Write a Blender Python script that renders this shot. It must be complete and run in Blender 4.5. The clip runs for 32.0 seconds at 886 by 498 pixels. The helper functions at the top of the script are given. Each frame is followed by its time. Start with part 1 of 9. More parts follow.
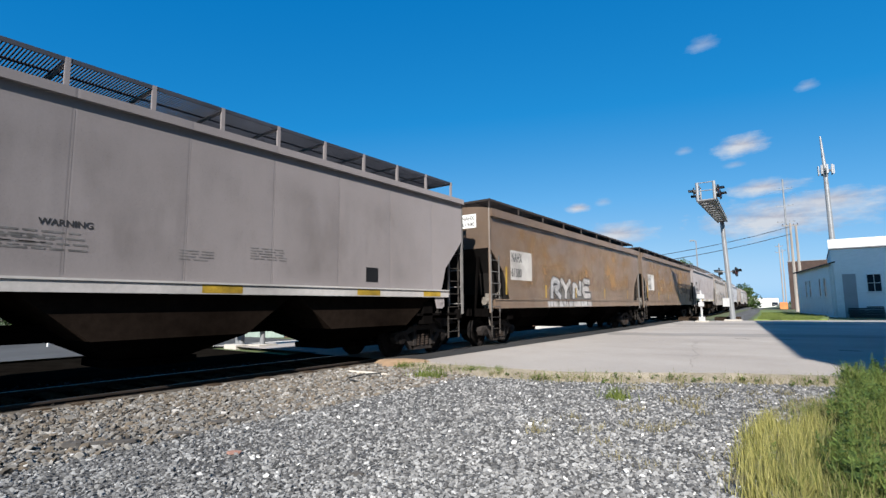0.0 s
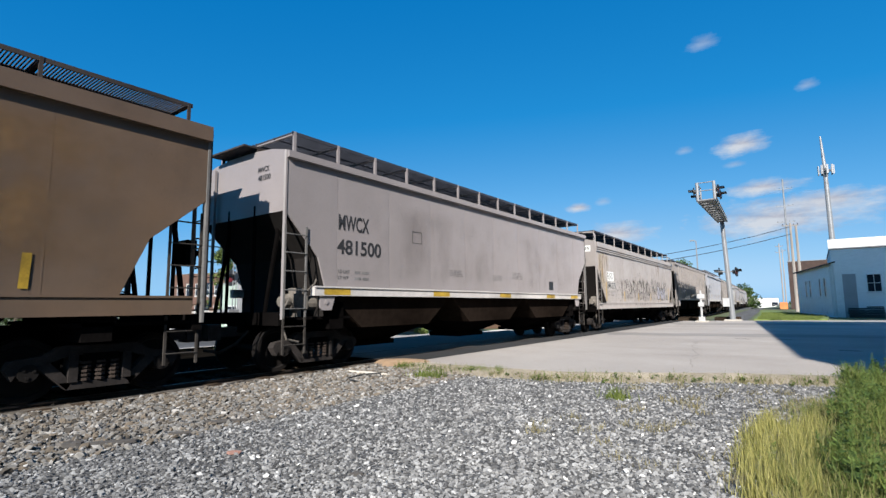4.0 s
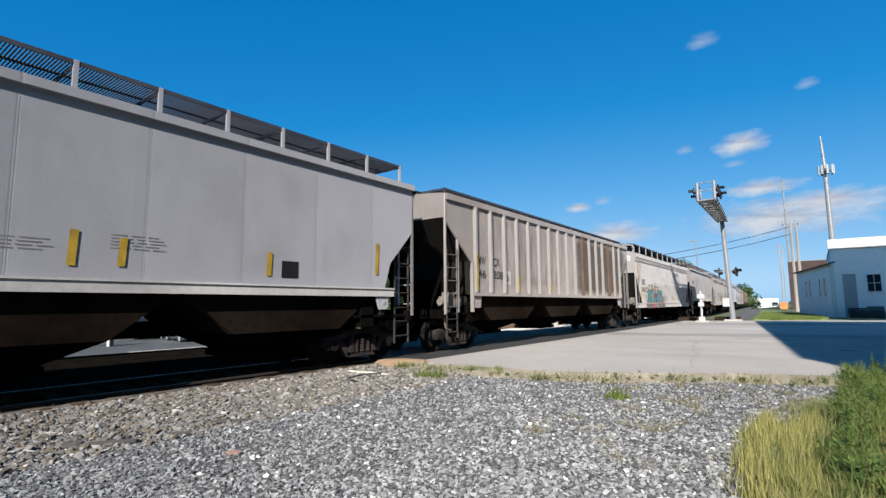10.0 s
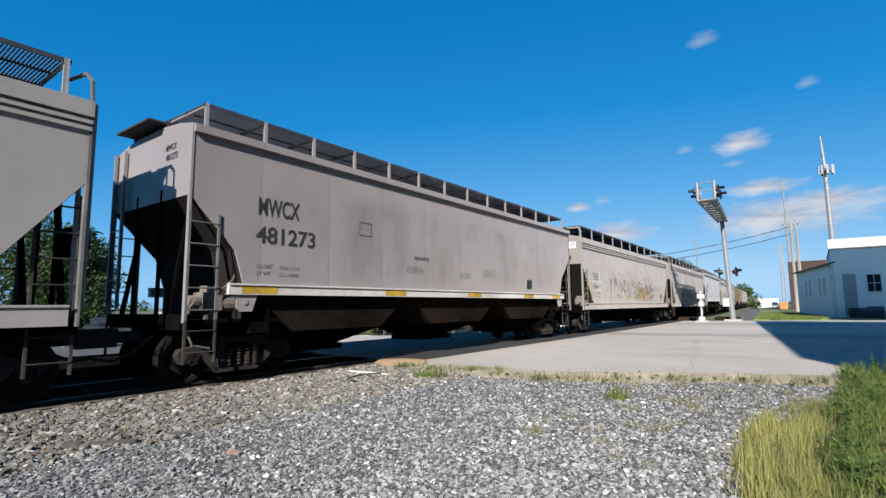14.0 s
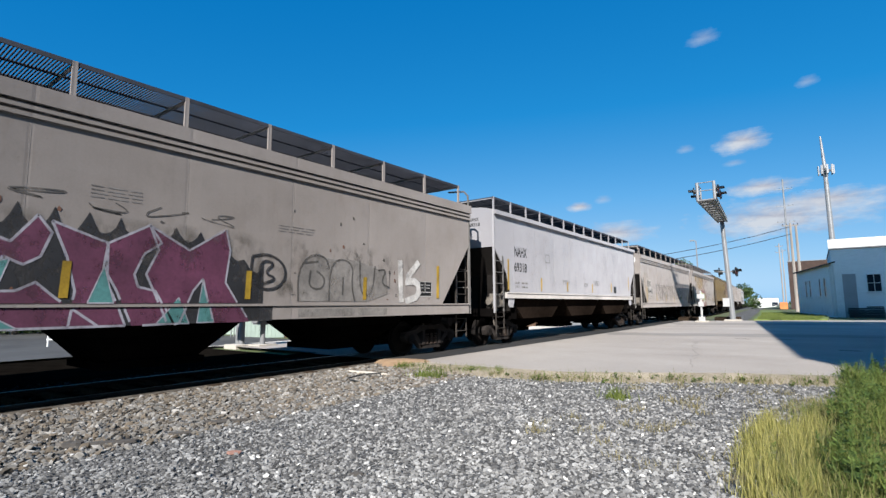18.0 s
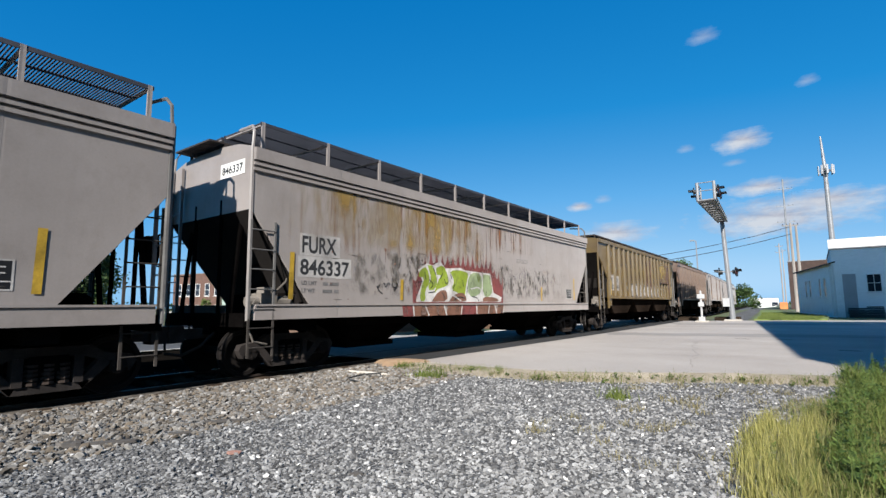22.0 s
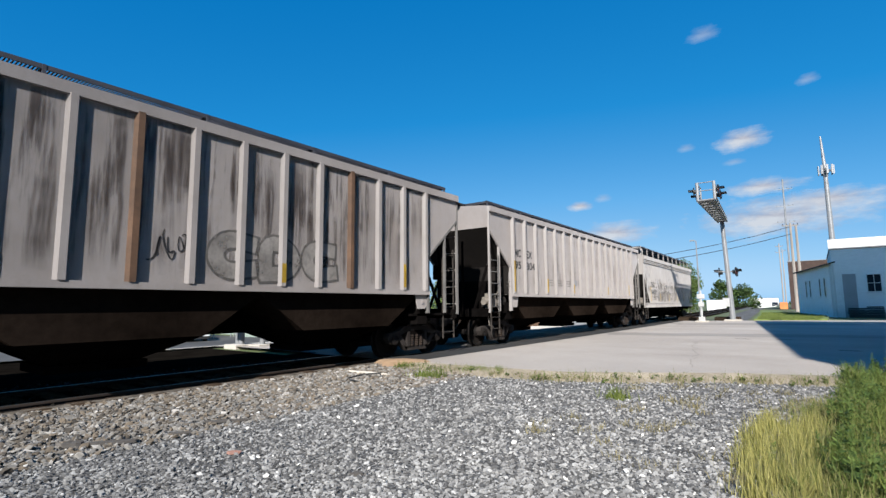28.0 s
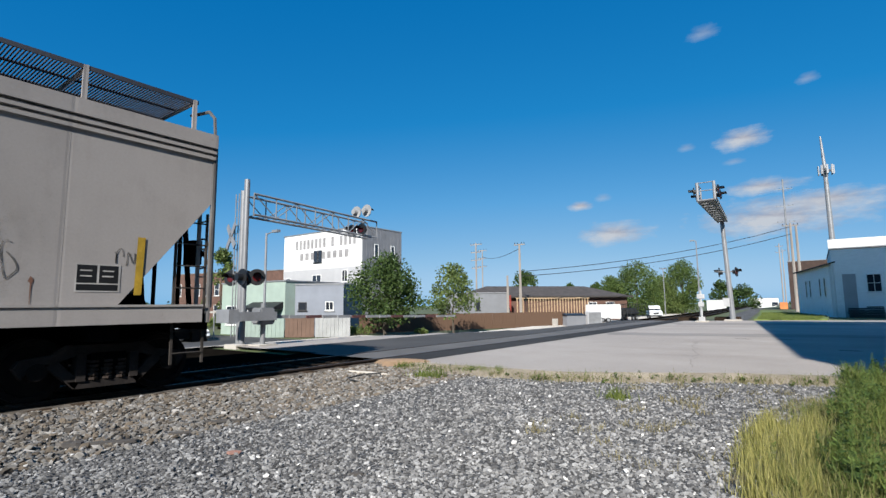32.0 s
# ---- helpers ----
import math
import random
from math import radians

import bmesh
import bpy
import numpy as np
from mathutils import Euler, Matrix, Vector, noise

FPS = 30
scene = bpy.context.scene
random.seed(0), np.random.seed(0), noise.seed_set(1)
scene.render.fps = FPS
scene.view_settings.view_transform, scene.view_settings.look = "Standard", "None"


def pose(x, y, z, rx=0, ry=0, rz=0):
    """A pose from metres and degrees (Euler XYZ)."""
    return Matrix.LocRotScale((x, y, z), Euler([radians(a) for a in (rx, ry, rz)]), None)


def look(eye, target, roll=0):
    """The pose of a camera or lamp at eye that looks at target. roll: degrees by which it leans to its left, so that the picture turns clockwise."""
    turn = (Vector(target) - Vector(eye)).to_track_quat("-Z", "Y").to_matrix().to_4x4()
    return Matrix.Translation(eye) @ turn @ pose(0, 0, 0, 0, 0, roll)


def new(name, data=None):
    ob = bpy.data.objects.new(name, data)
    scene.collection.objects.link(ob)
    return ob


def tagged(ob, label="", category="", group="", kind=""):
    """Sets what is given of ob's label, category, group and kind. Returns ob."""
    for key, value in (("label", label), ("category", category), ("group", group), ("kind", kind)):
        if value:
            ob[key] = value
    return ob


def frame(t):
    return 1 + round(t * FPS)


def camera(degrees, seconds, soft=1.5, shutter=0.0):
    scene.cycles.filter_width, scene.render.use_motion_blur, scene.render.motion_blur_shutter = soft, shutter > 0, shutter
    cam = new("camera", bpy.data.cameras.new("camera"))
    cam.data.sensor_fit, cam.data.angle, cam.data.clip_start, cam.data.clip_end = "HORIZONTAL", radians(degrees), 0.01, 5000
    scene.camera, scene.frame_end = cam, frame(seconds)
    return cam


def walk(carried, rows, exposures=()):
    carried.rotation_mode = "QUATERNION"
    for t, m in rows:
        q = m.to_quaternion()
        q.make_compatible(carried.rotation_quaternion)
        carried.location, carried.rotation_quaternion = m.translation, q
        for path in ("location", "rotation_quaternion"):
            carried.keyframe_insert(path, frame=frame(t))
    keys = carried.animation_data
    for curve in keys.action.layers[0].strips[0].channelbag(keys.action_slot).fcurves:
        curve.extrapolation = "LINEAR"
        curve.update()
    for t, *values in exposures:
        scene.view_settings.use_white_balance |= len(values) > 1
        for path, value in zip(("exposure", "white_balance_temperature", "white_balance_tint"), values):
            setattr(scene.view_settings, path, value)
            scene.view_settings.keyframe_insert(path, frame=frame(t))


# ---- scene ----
# ---- camera: one fixed stand beside the line ----
EYE = (0.0, 0.0, 1.35)
cam = camera(83.4, 32.0, soft=1.45)
HEADING, TILT = radians(36.70), math.atan(100 / 880)
AIM = (EYE[0] - math.sin(HEADING) * math.cos(TILT), EYE[1] + math.cos(HEADING) * math.cos(TILT), EYE[2] + math.sin(TILT))
walk(cam, [(0.0, look(EYE, AIM, -0.5)), (32.0, look(EYE, AIM, -0.5))], exposures=[(0.0, 1.16), (29.5, 1.16), (31.0, 1.06), (32.0, 0.94)])

# ---- daylight: clear sky, low sun from behind the camera ----
SUN_AZ, SUN_EL = 22.0, 30.0
SUN_FROM = Vector((math.sin(radians(SUN_AZ)) * math.cos(radians(SUN_EL)), -math.cos(radians(SUN_AZ)) * math.cos(radians(SUN_EL)), math.sin(radians(SUN_EL))))
sun = new("sun", bpy.data.lights.new("sun", "SUN"))
sun.data.energy, sun.data.angle, sun.data.color = 4.2, radians(0.55), (1.0, 0.965, 0.91)
sun.matrix_basis = look((60, -80, 90), Vector((60, -80, 90)) - SUN_FROM)


def make_world():
    w = bpy.data.worlds.new("sky")
    scene.world = w
    w.use_nodes = True
    nt = w.node_tree
    sky = nt.nodes.new("ShaderNodeTexSky")
    sky.sky_type, sky.sun_disc = "NISHITA", False
    sky.sun_elevation = radians(SUN_EL)
    sky.sun_rotation = radians(180 - SUN_AZ)
    sky.air_density, sky.dust_density, sky.ozone_density = 1.0, 0.3, 2.2
    # grade the clear sky from deep blue overhead to pale blue at the horizon by its own brightness
    grey = nt.nodes.new("ShaderNodeRGBToBW")
    nt.links.new(sky.outputs[0], grey.inputs[0])
    part_of = nt.nodes.new("ShaderNodeMath")
    part_of.operation, part_of.inputs[1].default_value = "MULTIPLY", 0.0625
    nt.links.new(grey.outputs[0], part_of.inputs[0])
    tone = nt.nodes.new("ShaderNodeValToRGB")
    els = tone.color_ramp.elements
    stops = [(0.05, (0.0, 0.07, 0.225)), (0.09, (0.0005, 0.084, 0.25)), (0.175, (0.0075, 0.13, 0.325)), (0.3, (0.06, 0.21, 0.405)), (0.475, (0.155, 0.295, 0.445)), (0.70, (0.30, 0.40, 0.50)), (0.95, (0.9, 0.87, 0.82))]
    while len(els) < len(stops):
        els.new(0.5)
    for e, (at, c) in zip(els, stops):
        e.position, e.color = at, (*c, 1.0)
    nt.links.new(part_of.outputs[0], tone.inputs[0])
    scale = nt.nodes.new("ShaderNodeVectorMath")
    scale.operation, scale.inputs[3].default_value = "SCALE", 16.0
    nt.links.new(tone.outputs[0], scale.inputs[0])
    bg = nt.nodes["Background"]
    nt.links.new(scale.outputs[0], bg.inputs[0])
    bg.inputs[1].default_value = 0.058


make_world()

# ---- material helpers ----


def node_mat(name):
    m = bpy.data.materials.new(name)
    m.use_nodes = True
    nt = m.node_tree
    return m, nt, nt.nodes["Principled BSDF"]


def noise_node(nt, scale, detail=4.0, rough=0.6, stretch=(1, 1, 1), coord="Object", shift=0.0):
    tc = nt.nodes.new("ShaderNodeTexCoord")
    mp = nt.nodes.new("ShaderNodeMapping")
    mp.inputs["Scale"].default_value = stretch
    mp.inputs["Location"].default_value = (shift, shift * 1.7, shift * 0.6)
    n = nt.nodes.new("ShaderNodeTexNoise")
    n.inputs["Scale"].default_value, n.inputs["Detail"].default_value, n.inputs["Roughness"].default_value = scale, detail, rough
    nt.links.new(tc.outputs[coord], mp.inputs[0])
    nt.links.new(mp.outputs[0], n.inputs["Vector"])
    return n


def ramp(nt, source, stops):
    r = nt.nodes.new("ShaderNodeValToRGB")
    els = r.color_ramp.elements
    while len(els) < len(stops):
        els.new(0.5)
    for e, (p, c) in zip(els, stops):
        e.position, e.color = p, (c if len(c) == 4 else (*c, 1.0))
    nt.links.new(source, r.inputs[0])
    return r


def mix(nt, fac, a, b, kind="MIX"):
    m = nt.nodes.new("ShaderNodeMix")
    m.data_type, m.blend_type = "RGBA", kind
    for i, v in ((0, fac), (6, a), (7, b)):
        if isinstance(v, bpy.types.NodeSocket):
            nt.links.new(v, m.inputs[i])
        else:
            m.inputs[i].default_value = v
    return m.outputs[2]


def bump(nt, source, strength, distance, bsdf):
    b = nt.nodes.new("ShaderNodeBump")
    b.inputs["Strength"].default_value, b.inputs["Distance"].default_value = strength, distance
    nt.links.new(source, b.inputs["Height"])
    nt.links.new(b.outputs[0], bsdf.inputs["Normal"])


def plain(name, colour, rough=0.6, metal=0.0, vary=0.25, scale=6.0, bumpy=0.15, coord="Object", grain=(1, 1, 1), gloss=0.5):
    """A surface of one colour with two scales of tone, roughness and fine relief."""
    m, nt, b = node_mat(name)
    c = Vector(colour[:3])
    big = noise_node(nt, scale * 0.25, 3, 0.6, grain, coord)
    fine = noise_node(nt, scale * 4, 5, 0.7, grain, coord)
    r1 = ramp(nt, big.outputs[0], [(0.3, tuple(c * (1 - vary))), (0.7, tuple(c * (1 + vary * 0.5)))])
    r2 = ramp(nt, fine.outputs[0], [(0.3, (1 - vary * 0.7,) * 3), (0.7, (1.0,) * 3)])
    nt.links.new(mix(nt, 1.0, r1.outputs[0], r2.outputs[0], "MULTIPLY"), b.inputs["Base Color"])
    b.inputs["Roughness"].default_value, b.inputs["Metallic"].default_value = rough, metal
    b.inputs["Specular IOR Level"].default_value = gloss
    b.inputs["Diffuse Roughness"].default_value = 0.8
    if bumpy:
        bump(nt, fine.outputs[0], bumpy, 0.01, b)
    return m


def car_paint(name, base, dirt, rust, streak=0.5, rusty=0.3, mottle=0.5, seed=0.0, seams=None, blotch=0.25):
    """Old car paint: road film in soft clouds, thin rain streaks, rust patches, scuffs; seams gives (pitch, offset) of pulled-in welds."""
    m, nt, b = node_mat(name)
    base, dirt, rust = (tuple(c) if len(c) == 4 else (*c, 1.0) for c in (base, dirt, rust))
    film = ramp(nt, noise_node(nt, 0.45, 5, 0.62, (1, 1, 1.3), shift=seed).outputs[0], [(0.38, (0, 0, 0)), (0.72, (mottle,) * 3)])
    col = mix(nt, film.outputs[0], base, dirt)
    patch = ramp(nt, noise_node(nt, 1.9, 6, 0.7, (1, 1, 0.8), shift=seed + 11).outputs[0], [(0.52, (0, 0, 0)), (0.68, (blotch,) * 3)])
    col = mix(nt, patch.outputs[0], col, dirt)
    runs = ramp(nt, noise_node(nt, 5.5, 4, 0.6, (1, 1.7, 0.05), shift=seed).outputs[0], [(0.50, (0, 0, 0)), (0.76, (streak,) * 3)])
    col = mix(nt, runs.outputs[0], col, dirt)
    rr = ramp(nt, noise_node(nt, 1.3, 6, 0.7, (1, 1.3, 0.35), shift=seed).outputs[0], [(0.61, (0, 0, 0)), (0.74, (rusty,) * 3)])
    col = mix(nt, rr.outputs[0], col, rust)
    chips = ramp(nt, noise_node(nt, 11, 5, 0.75, (1, 1, 0.8), shift=seed + 5).outputs[0], [(0.66, (0, 0, 0)), (0.72, (min(0.6, rusty * 1.6 + 0.08),) * 3)])
    col = mix(nt, chips.outputs[0], col, rust)
    fine = noise_node(nt, 26, 5, 0.75)
    fr = ramp(nt, fine.outputs[0], [(0.3, (0.90,) * 3), (0.7, (1.0,) * 3)])
    col = mix(nt, 1.0, col, fr.outputs[0], "MULTIPLY")
    nt.links.new(col, b.inputs["Base Color"])
    rough = ramp(nt, noise_node(nt, 1.5, 4).outputs[0], [(0.3, (0.34,) * 3), (0.7, (0.55,) * 3)])
    nt.links.new(rough.outputs[0], b.inputs["Roughness"])
    b.inputs["Specular IOR Level"].default_value = 0.6
    b.inputs["Diffuse Roughness"].default_value = 1.0
    # buckled sheets: shallow dents and long upright ripples, drawn in at the welds
    dents = noise_node(nt, 0.9, 2, 0.5, shift=seed)
    ripple = noise_node(nt, 1.4, 2, 0.5, (1, 1.0, 0.22), shift=seed + 3)
    both = mix(nt, 0.55, dents.outputs[0], ripple.outputs[0])
    if seams:
        tc = nt.nodes.new("ShaderNodeTexCoord")
        sep = nt.nodes.new("ShaderNodeSeparateXYZ")
        nt.links.new(tc.outputs["Object"], sep.inputs[0])
        at = nt.nodes.new("ShaderNodeMath")
        at.operation = "MULTIPLY_ADD"
        at.inputs[1].default_value, at.inputs[2].default_value = 1 / seams[0], -seams[1] / seams[0]
        nt.links.new(sep.outputs[1], at.inputs[0])
        fold = nt.nodes.new("ShaderNodeMath")
        fold.operation, fold.inputs[1].default_value = "PINGPONG", 0.5
        nt.links.new(at.outputs[0], fold.inputs[0])
        crease = ramp(nt, fold.outputs[0], [(0.0, (0.15,) * 3), (0.02, (0.55,) * 3), (0.12, (0.9,) * 3), (0.5, (1.0,) * 3)])
        both = mix(nt, 0.5, both, crease.outputs[0])
    bump(nt, both, 0.5, 0.05, b)
    return m


# ---- mesh helpers ----


def finish(name, bm, mat, parent=None, smooth=False, recalc=True):
    if recalc:
        bmesh.ops.recalc_face_normals(bm, faces=bm.faces)
    me = bpy.data.meshes.new(name)
    bm.to_mesh(me)
    bm.free()
    if mat:
        for one in (mat if isinstance(mat, (list, tuple)) else [mat]):
            me.materials.append(one)
    if smooth:
        me.shade_smooth()
    ob = new(name, me)
    ob.parent = parent
    return ob


def part(name, bm, mat, parent, label="", smooth=False):
    ob = finish(name, bm, mat, parent, smooth)
    return tagged(ob, label) if label else ob


def share(name, me, parent, m=None):
    ob = new(name, me)
    ob.parent = parent
    if m is not None:
        ob.matrix_basis = m
    return ob


def empty(name, m=None, **tags):
    ob = new(name)
    ob.empty_display_size = 0.3
    if m is not None:
        ob.matrix_basis = m
    return tagged(ob, **tags)


def box(bm, x0, x1, y0, y1, z0, z1, m=None, mi=0):
    vs = [bm.verts.new((x, y, z)) for z in (z0, z1) for x, y in ((x0, y0), (x1, y0), (x1, y1), (x0, y1))]
    if m is not None:
        for v in vs:
            v.co = m @ v.co
    for ids in ((3, 2, 1, 0), (4, 5, 6, 7), (0, 1, 5, 4), (1, 2, 6, 5), (2, 3, 7, 6), (3, 0, 4, 7)):
        f = bm.faces.new([vs[i] for i in ids])
        f.material_index = mi
    return vs


def rod(bm, a, b, r, n=8, r2=None, caps=True):
    """A round bar from a to b."""
    a, b = Vector(a), Vector(b)
    r2 = r if r2 is None else r2
    q = (b - a).to_track_quat("Z", "Y").to_matrix()
    rings = []
    for p, rad in ((a, r), (b, r2)):
        rings.append([bm.verts.new(p + q @ Vector((math.cos(2 * math.pi * i / n) * rad, math.sin(2 * math.pi * i / n) * rad, 0))) for i in range(n)])
    for i in range(n):
        bm.faces.new((rings[0][i], rings[0][(i + 1) % n], rings[1][(i + 1) % n], rings[1][i]))
    if caps:
        bm.faces.new(rings[0][::-1])
        bm.faces.new(rings[1])


def pipe(bm, pts, r, n=6):
    """A bent round bar in one piece through the points."""
    pts = [Vector(p) for p in pts]
    rings = []
    for i, p in enumerate(pts):
        d = (pts[min(i + 1, len(pts) - 1)] - pts[max(i - 1, 0)]).normalized()
        up = Vector((1, 0, 0)) if abs(d.x) < 0.8 else Vector((0, 0, 1))
        u = d.cross(up).normalized()
        v = d.cross(u)
        rings.append([bm.verts.new(p + (u * math.cos(2 * math.pi * q / n) + v * math.sin(2 * math.pi * q / n)) * r) for q in range(n)])
    for a, b in zip(rings, rings[1:]):
        for q in range(n):
            bm.faces.new((a[q], a[(q + 1) % n], b[(q + 1) % n], b[q]))
    bm.faces.new(rings[0][::-1])
    bm.faces.new(rings[-1])


def slab(bm, poly, axis, lo, hi, m=None, mi=0):
    """A flat polygon (pairs) given thickness along an axis (0, 1 or 2)."""
    def put(p, d):
        c = [p[0], p[1]]
        c.insert(axis, d)
        v = Vector(c)
        return bm.verts.new(m @ v if m is not None else v)
    a, b = [put(p, lo) for p in poly], [put(p, hi) for p in poly]
    fs = [bm.faces.new(a[::-1]), bm.faces.new(b)]
    for i in range(len(poly)):
        j = (i + 1) % len(poly)
        fs.append(bm.faces.new((a[i], a[j], b[j], b[i])))
    for f in fs:
        f.material_index = mi


def text_mesh(words, size, width=None):
    """Lettering as a flat mesh, origin at its lower left, in its own x and y."""
    cu = bpy.data.curves.new("lettering", "FONT")
    cu.body, cu.size, cu.extrude, cu.offset = words, size, 0.0, size * 0.022
    tmp = bpy.data.objects.new("lettering", cu)
    scene.collection.objects.link(tmp)
    bpy.context.view_layer.update()
    me = bpy.data.meshes.new_from_object(tmp.evaluated_get(bpy.context.evaluated_depsgraph_get()))
    bpy.data.objects.remove(tmp)
    bpy.data.curves.remove(cu)
    co = np.array([v.co[:] for v in me.vertices])
    lo, hi = co.min(0), co.max(0)
    k = size / max(hi[1] - lo[1], 1e-6)
    kx = k if width is None else width / max(hi[0] - lo[0], 1e-6)
    for v in me.vertices:
        v.co = ((v.co.x - lo[0]) * kx, (v.co.y - lo[1]) * k, 0)
    return me
# ---- the line and its train ----
SPEED = 11.3
TRACK_X, BEND_AT, BEND_R, BEND_LEN = -10.0, 15.0, 1000.0, 69.0
HW = 1.58
RIB = 0.09


def track_at(s):
    """Plan place and heading (turn to the left, radians) at s metres along the line."""
    if s <= BEND_AT:
        return TRACK_X, s, 0.0
    a = min(s - BEND_AT, BEND_LEN) / BEND_R
    x = TRACK_X - BEND_R * (1 - math.cos(a))
    y = BEND_AT + BEND_R * math.sin(a)
    rest = max(0.0, s - BEND_AT - BEND_LEN)
    return x - rest * math.sin(a), y + rest * math.cos(a), a


def car_pose(s, half):
    x0, y0, _ = track_at(s - half)
    x1, y1, _ = track_at(s + half)
    return Matrix.Translation(((x0 + x1) / 2, (y0 + y1) / 2, 0)) @ Matrix.Rotation(math.atan2(-(x1 - x0), y1 - y0), 4, "Z")


# length, side bottom, eave, roof crown, end cut (along, z) from the eave downwards, sill z range
KINDS = {
    "chord": dict(L=17.2, bot=1.38, eave=4.41, crown=4.61, cut=((0, 3.2), (1.4, 1.40)), sill=(1.11, 1.40)),
    "grey": dict(L=16.3, bot=1.74, eave=4.52, crown=4.70, cut=((0, 3.28), (0.85, 2.40), (1.05, 1.76)), sill=(1.58, 1.78)),
    "brown": dict(L=17.4, bot=1.50, eave=4.52, crown=4.68, cut=((0, 3.22), (0.9, 2.45), (1.3, 1.52)), sill=(1.24, 1.54)),
    "rib": dict(L=17.5, bot=1.70, eave=4.58, crown=4.72, cut=((0, 3.9), (1.35, 2.70), (1.45, 1.70)), sill=None),
}
MESH = {}


def kept_mesh(key, build, smooth=False):
    if key not in MESH:
        bm = bmesh.new()
        build(bm)
        bmesh.ops.recalc_face_normals(bm, faces=bm.faces)
        me = bpy.data.meshes.new(key[1])
        bm.to_mesh(me)
        bm.free()
        me.materials.append(None)
        if smooth:
            me.shade_smooth()
        MESH[key] = me
    return MESH[key]


def fit_part(name, key, build, mat, parent, m=None, smooth=False, label=""):
    ob = share(name, kept_mesh(key, build, smooth), parent, m)
    ob.material_slots[0].link = "OBJECT"
    ob.material_slots[0].material = mat
    if label:
        tagged(ob, label)
    return ob


def end_at(k, z):
    """How far in from the car's end the body stands at height z."""
    pts = [(0.0, 9.0), *k["cut"]]
    for (a0, z0), (a1, z1) in zip(pts, pts[1:]):
        if z >= z1:
            return a0 + (a1 - a0) * (z0 - z) / (z0 - z1) if z < z0 else a0
    return pts[-1][0]


def body_shell(kind):
    k = KINDS[kind]

    def build(bm):
        hl = k["L"] / 2
        zs = sorted({k["bot"], *[z for _, z in k["cut"] if z >= k["bot"]], k["eave"] - 0.35, k["eave"] - 0.12, k["eave"]})
        ring = [(HW - (0.05 if z > k["eave"] - 0.05 and kind == "grey" else 0.0), z) for z in zs]
        ring += [(HW - 0.12, k["eave"] + 0.05), (HW - 0.5, k["crown"] - 0.05), (HW - 1.1, k["crown"])]
        ring = [(-x, z) for x, z in ring] + [(x, z) for x, z in ring[::-1]]
        n = len(ring)
        ends = []
        for sgn in (-1, 1):
            ends.append([bm.verts.new((x, sgn * (hl - end_at(k, z)), z)) for x, z in ring])
        for i in range(n - 1):
            bm.faces.new((ends[0][i], ends[0][i + 1], ends[1][i + 1], ends[1][i]))
        for e in ends:
            for i in range(n // 2 - 1):
                bm.faces.new((e[i], e[i + 1], e[n - 2 - i], e[n - 1 - i]))
        bm.faces.new((ends[0][0], ends[0][-1], ends[1][-1], ends[1][0]))
    return build


def bay_rows(bm, rows):
    """A four-sided funnel through rows of (z, half width, length)."""
    rings = [[bm.verts.new(p) for p in ((-w, -ln / 2, z), (w, -ln / 2, z), (w, ln / 2, z), (-w, ln / 2, z))] for z, w, ln in rows]
    for a, b in zip(rings, rings[1:]):
        for i in range(4):
            bm.faces.new((b[i], b[(i + 1) % 4], a[(i + 1) % 4], a[i]))
    bm.faces.new(rings[-1][::-1])
    bm.faces.new(rings[0])


def hopper_skirt(top_len, low_len, z1, w0, knee):
    """The upright upper part of a discharge bay."""
    f = 0.62 if w0 > 1.3 else 0.6
    return lambda bm: bay_rows(bm, [(z1, w0, top_len), (z1 - 0.12, w0, top_len), (knee, w0 - 0.05, top_len * (1 - f) + low_len * f)])


def hopper_outlet(top_len, low_len, z0, w0, w1, knee):
    """The sloping lower part of a bay and its gate frame."""
    f = 0.62 if w0 > 1.3 else 0.6

    def build(bm):
        bay_rows(bm, [(knee - 0.002, w0 - 0.055, top_len * (1 - f) + low_len * f), (z0, w1, low_len)])
        box(bm, -w1 - 0.1, w1 + 0.1, -low_len / 2 - 0.08, low_len / 2 + 0.08, z0 - 0.13, z0)
        for sx in (-1, 1):
            rod(bm, (sx * (w1 + 0.1), 0, z0 - 0.06), (sx * (w1 + 0.3), 0, z0 - 0.06), 0.05, 8)
    return build


def ladder(z0, z1, w, n):
    def build(bm):
        for y in (0.0, w):
            box(bm, -0.015, 0.015, y - 0.02, y + 0.02, z0, z1)
        for i in range(n):
            z = z0 + (i + 0.5) * (z1 - z0) / n
            rod(bm, (0.02, 0, z), (0.02, w, z), 0.014, 6)
    return build


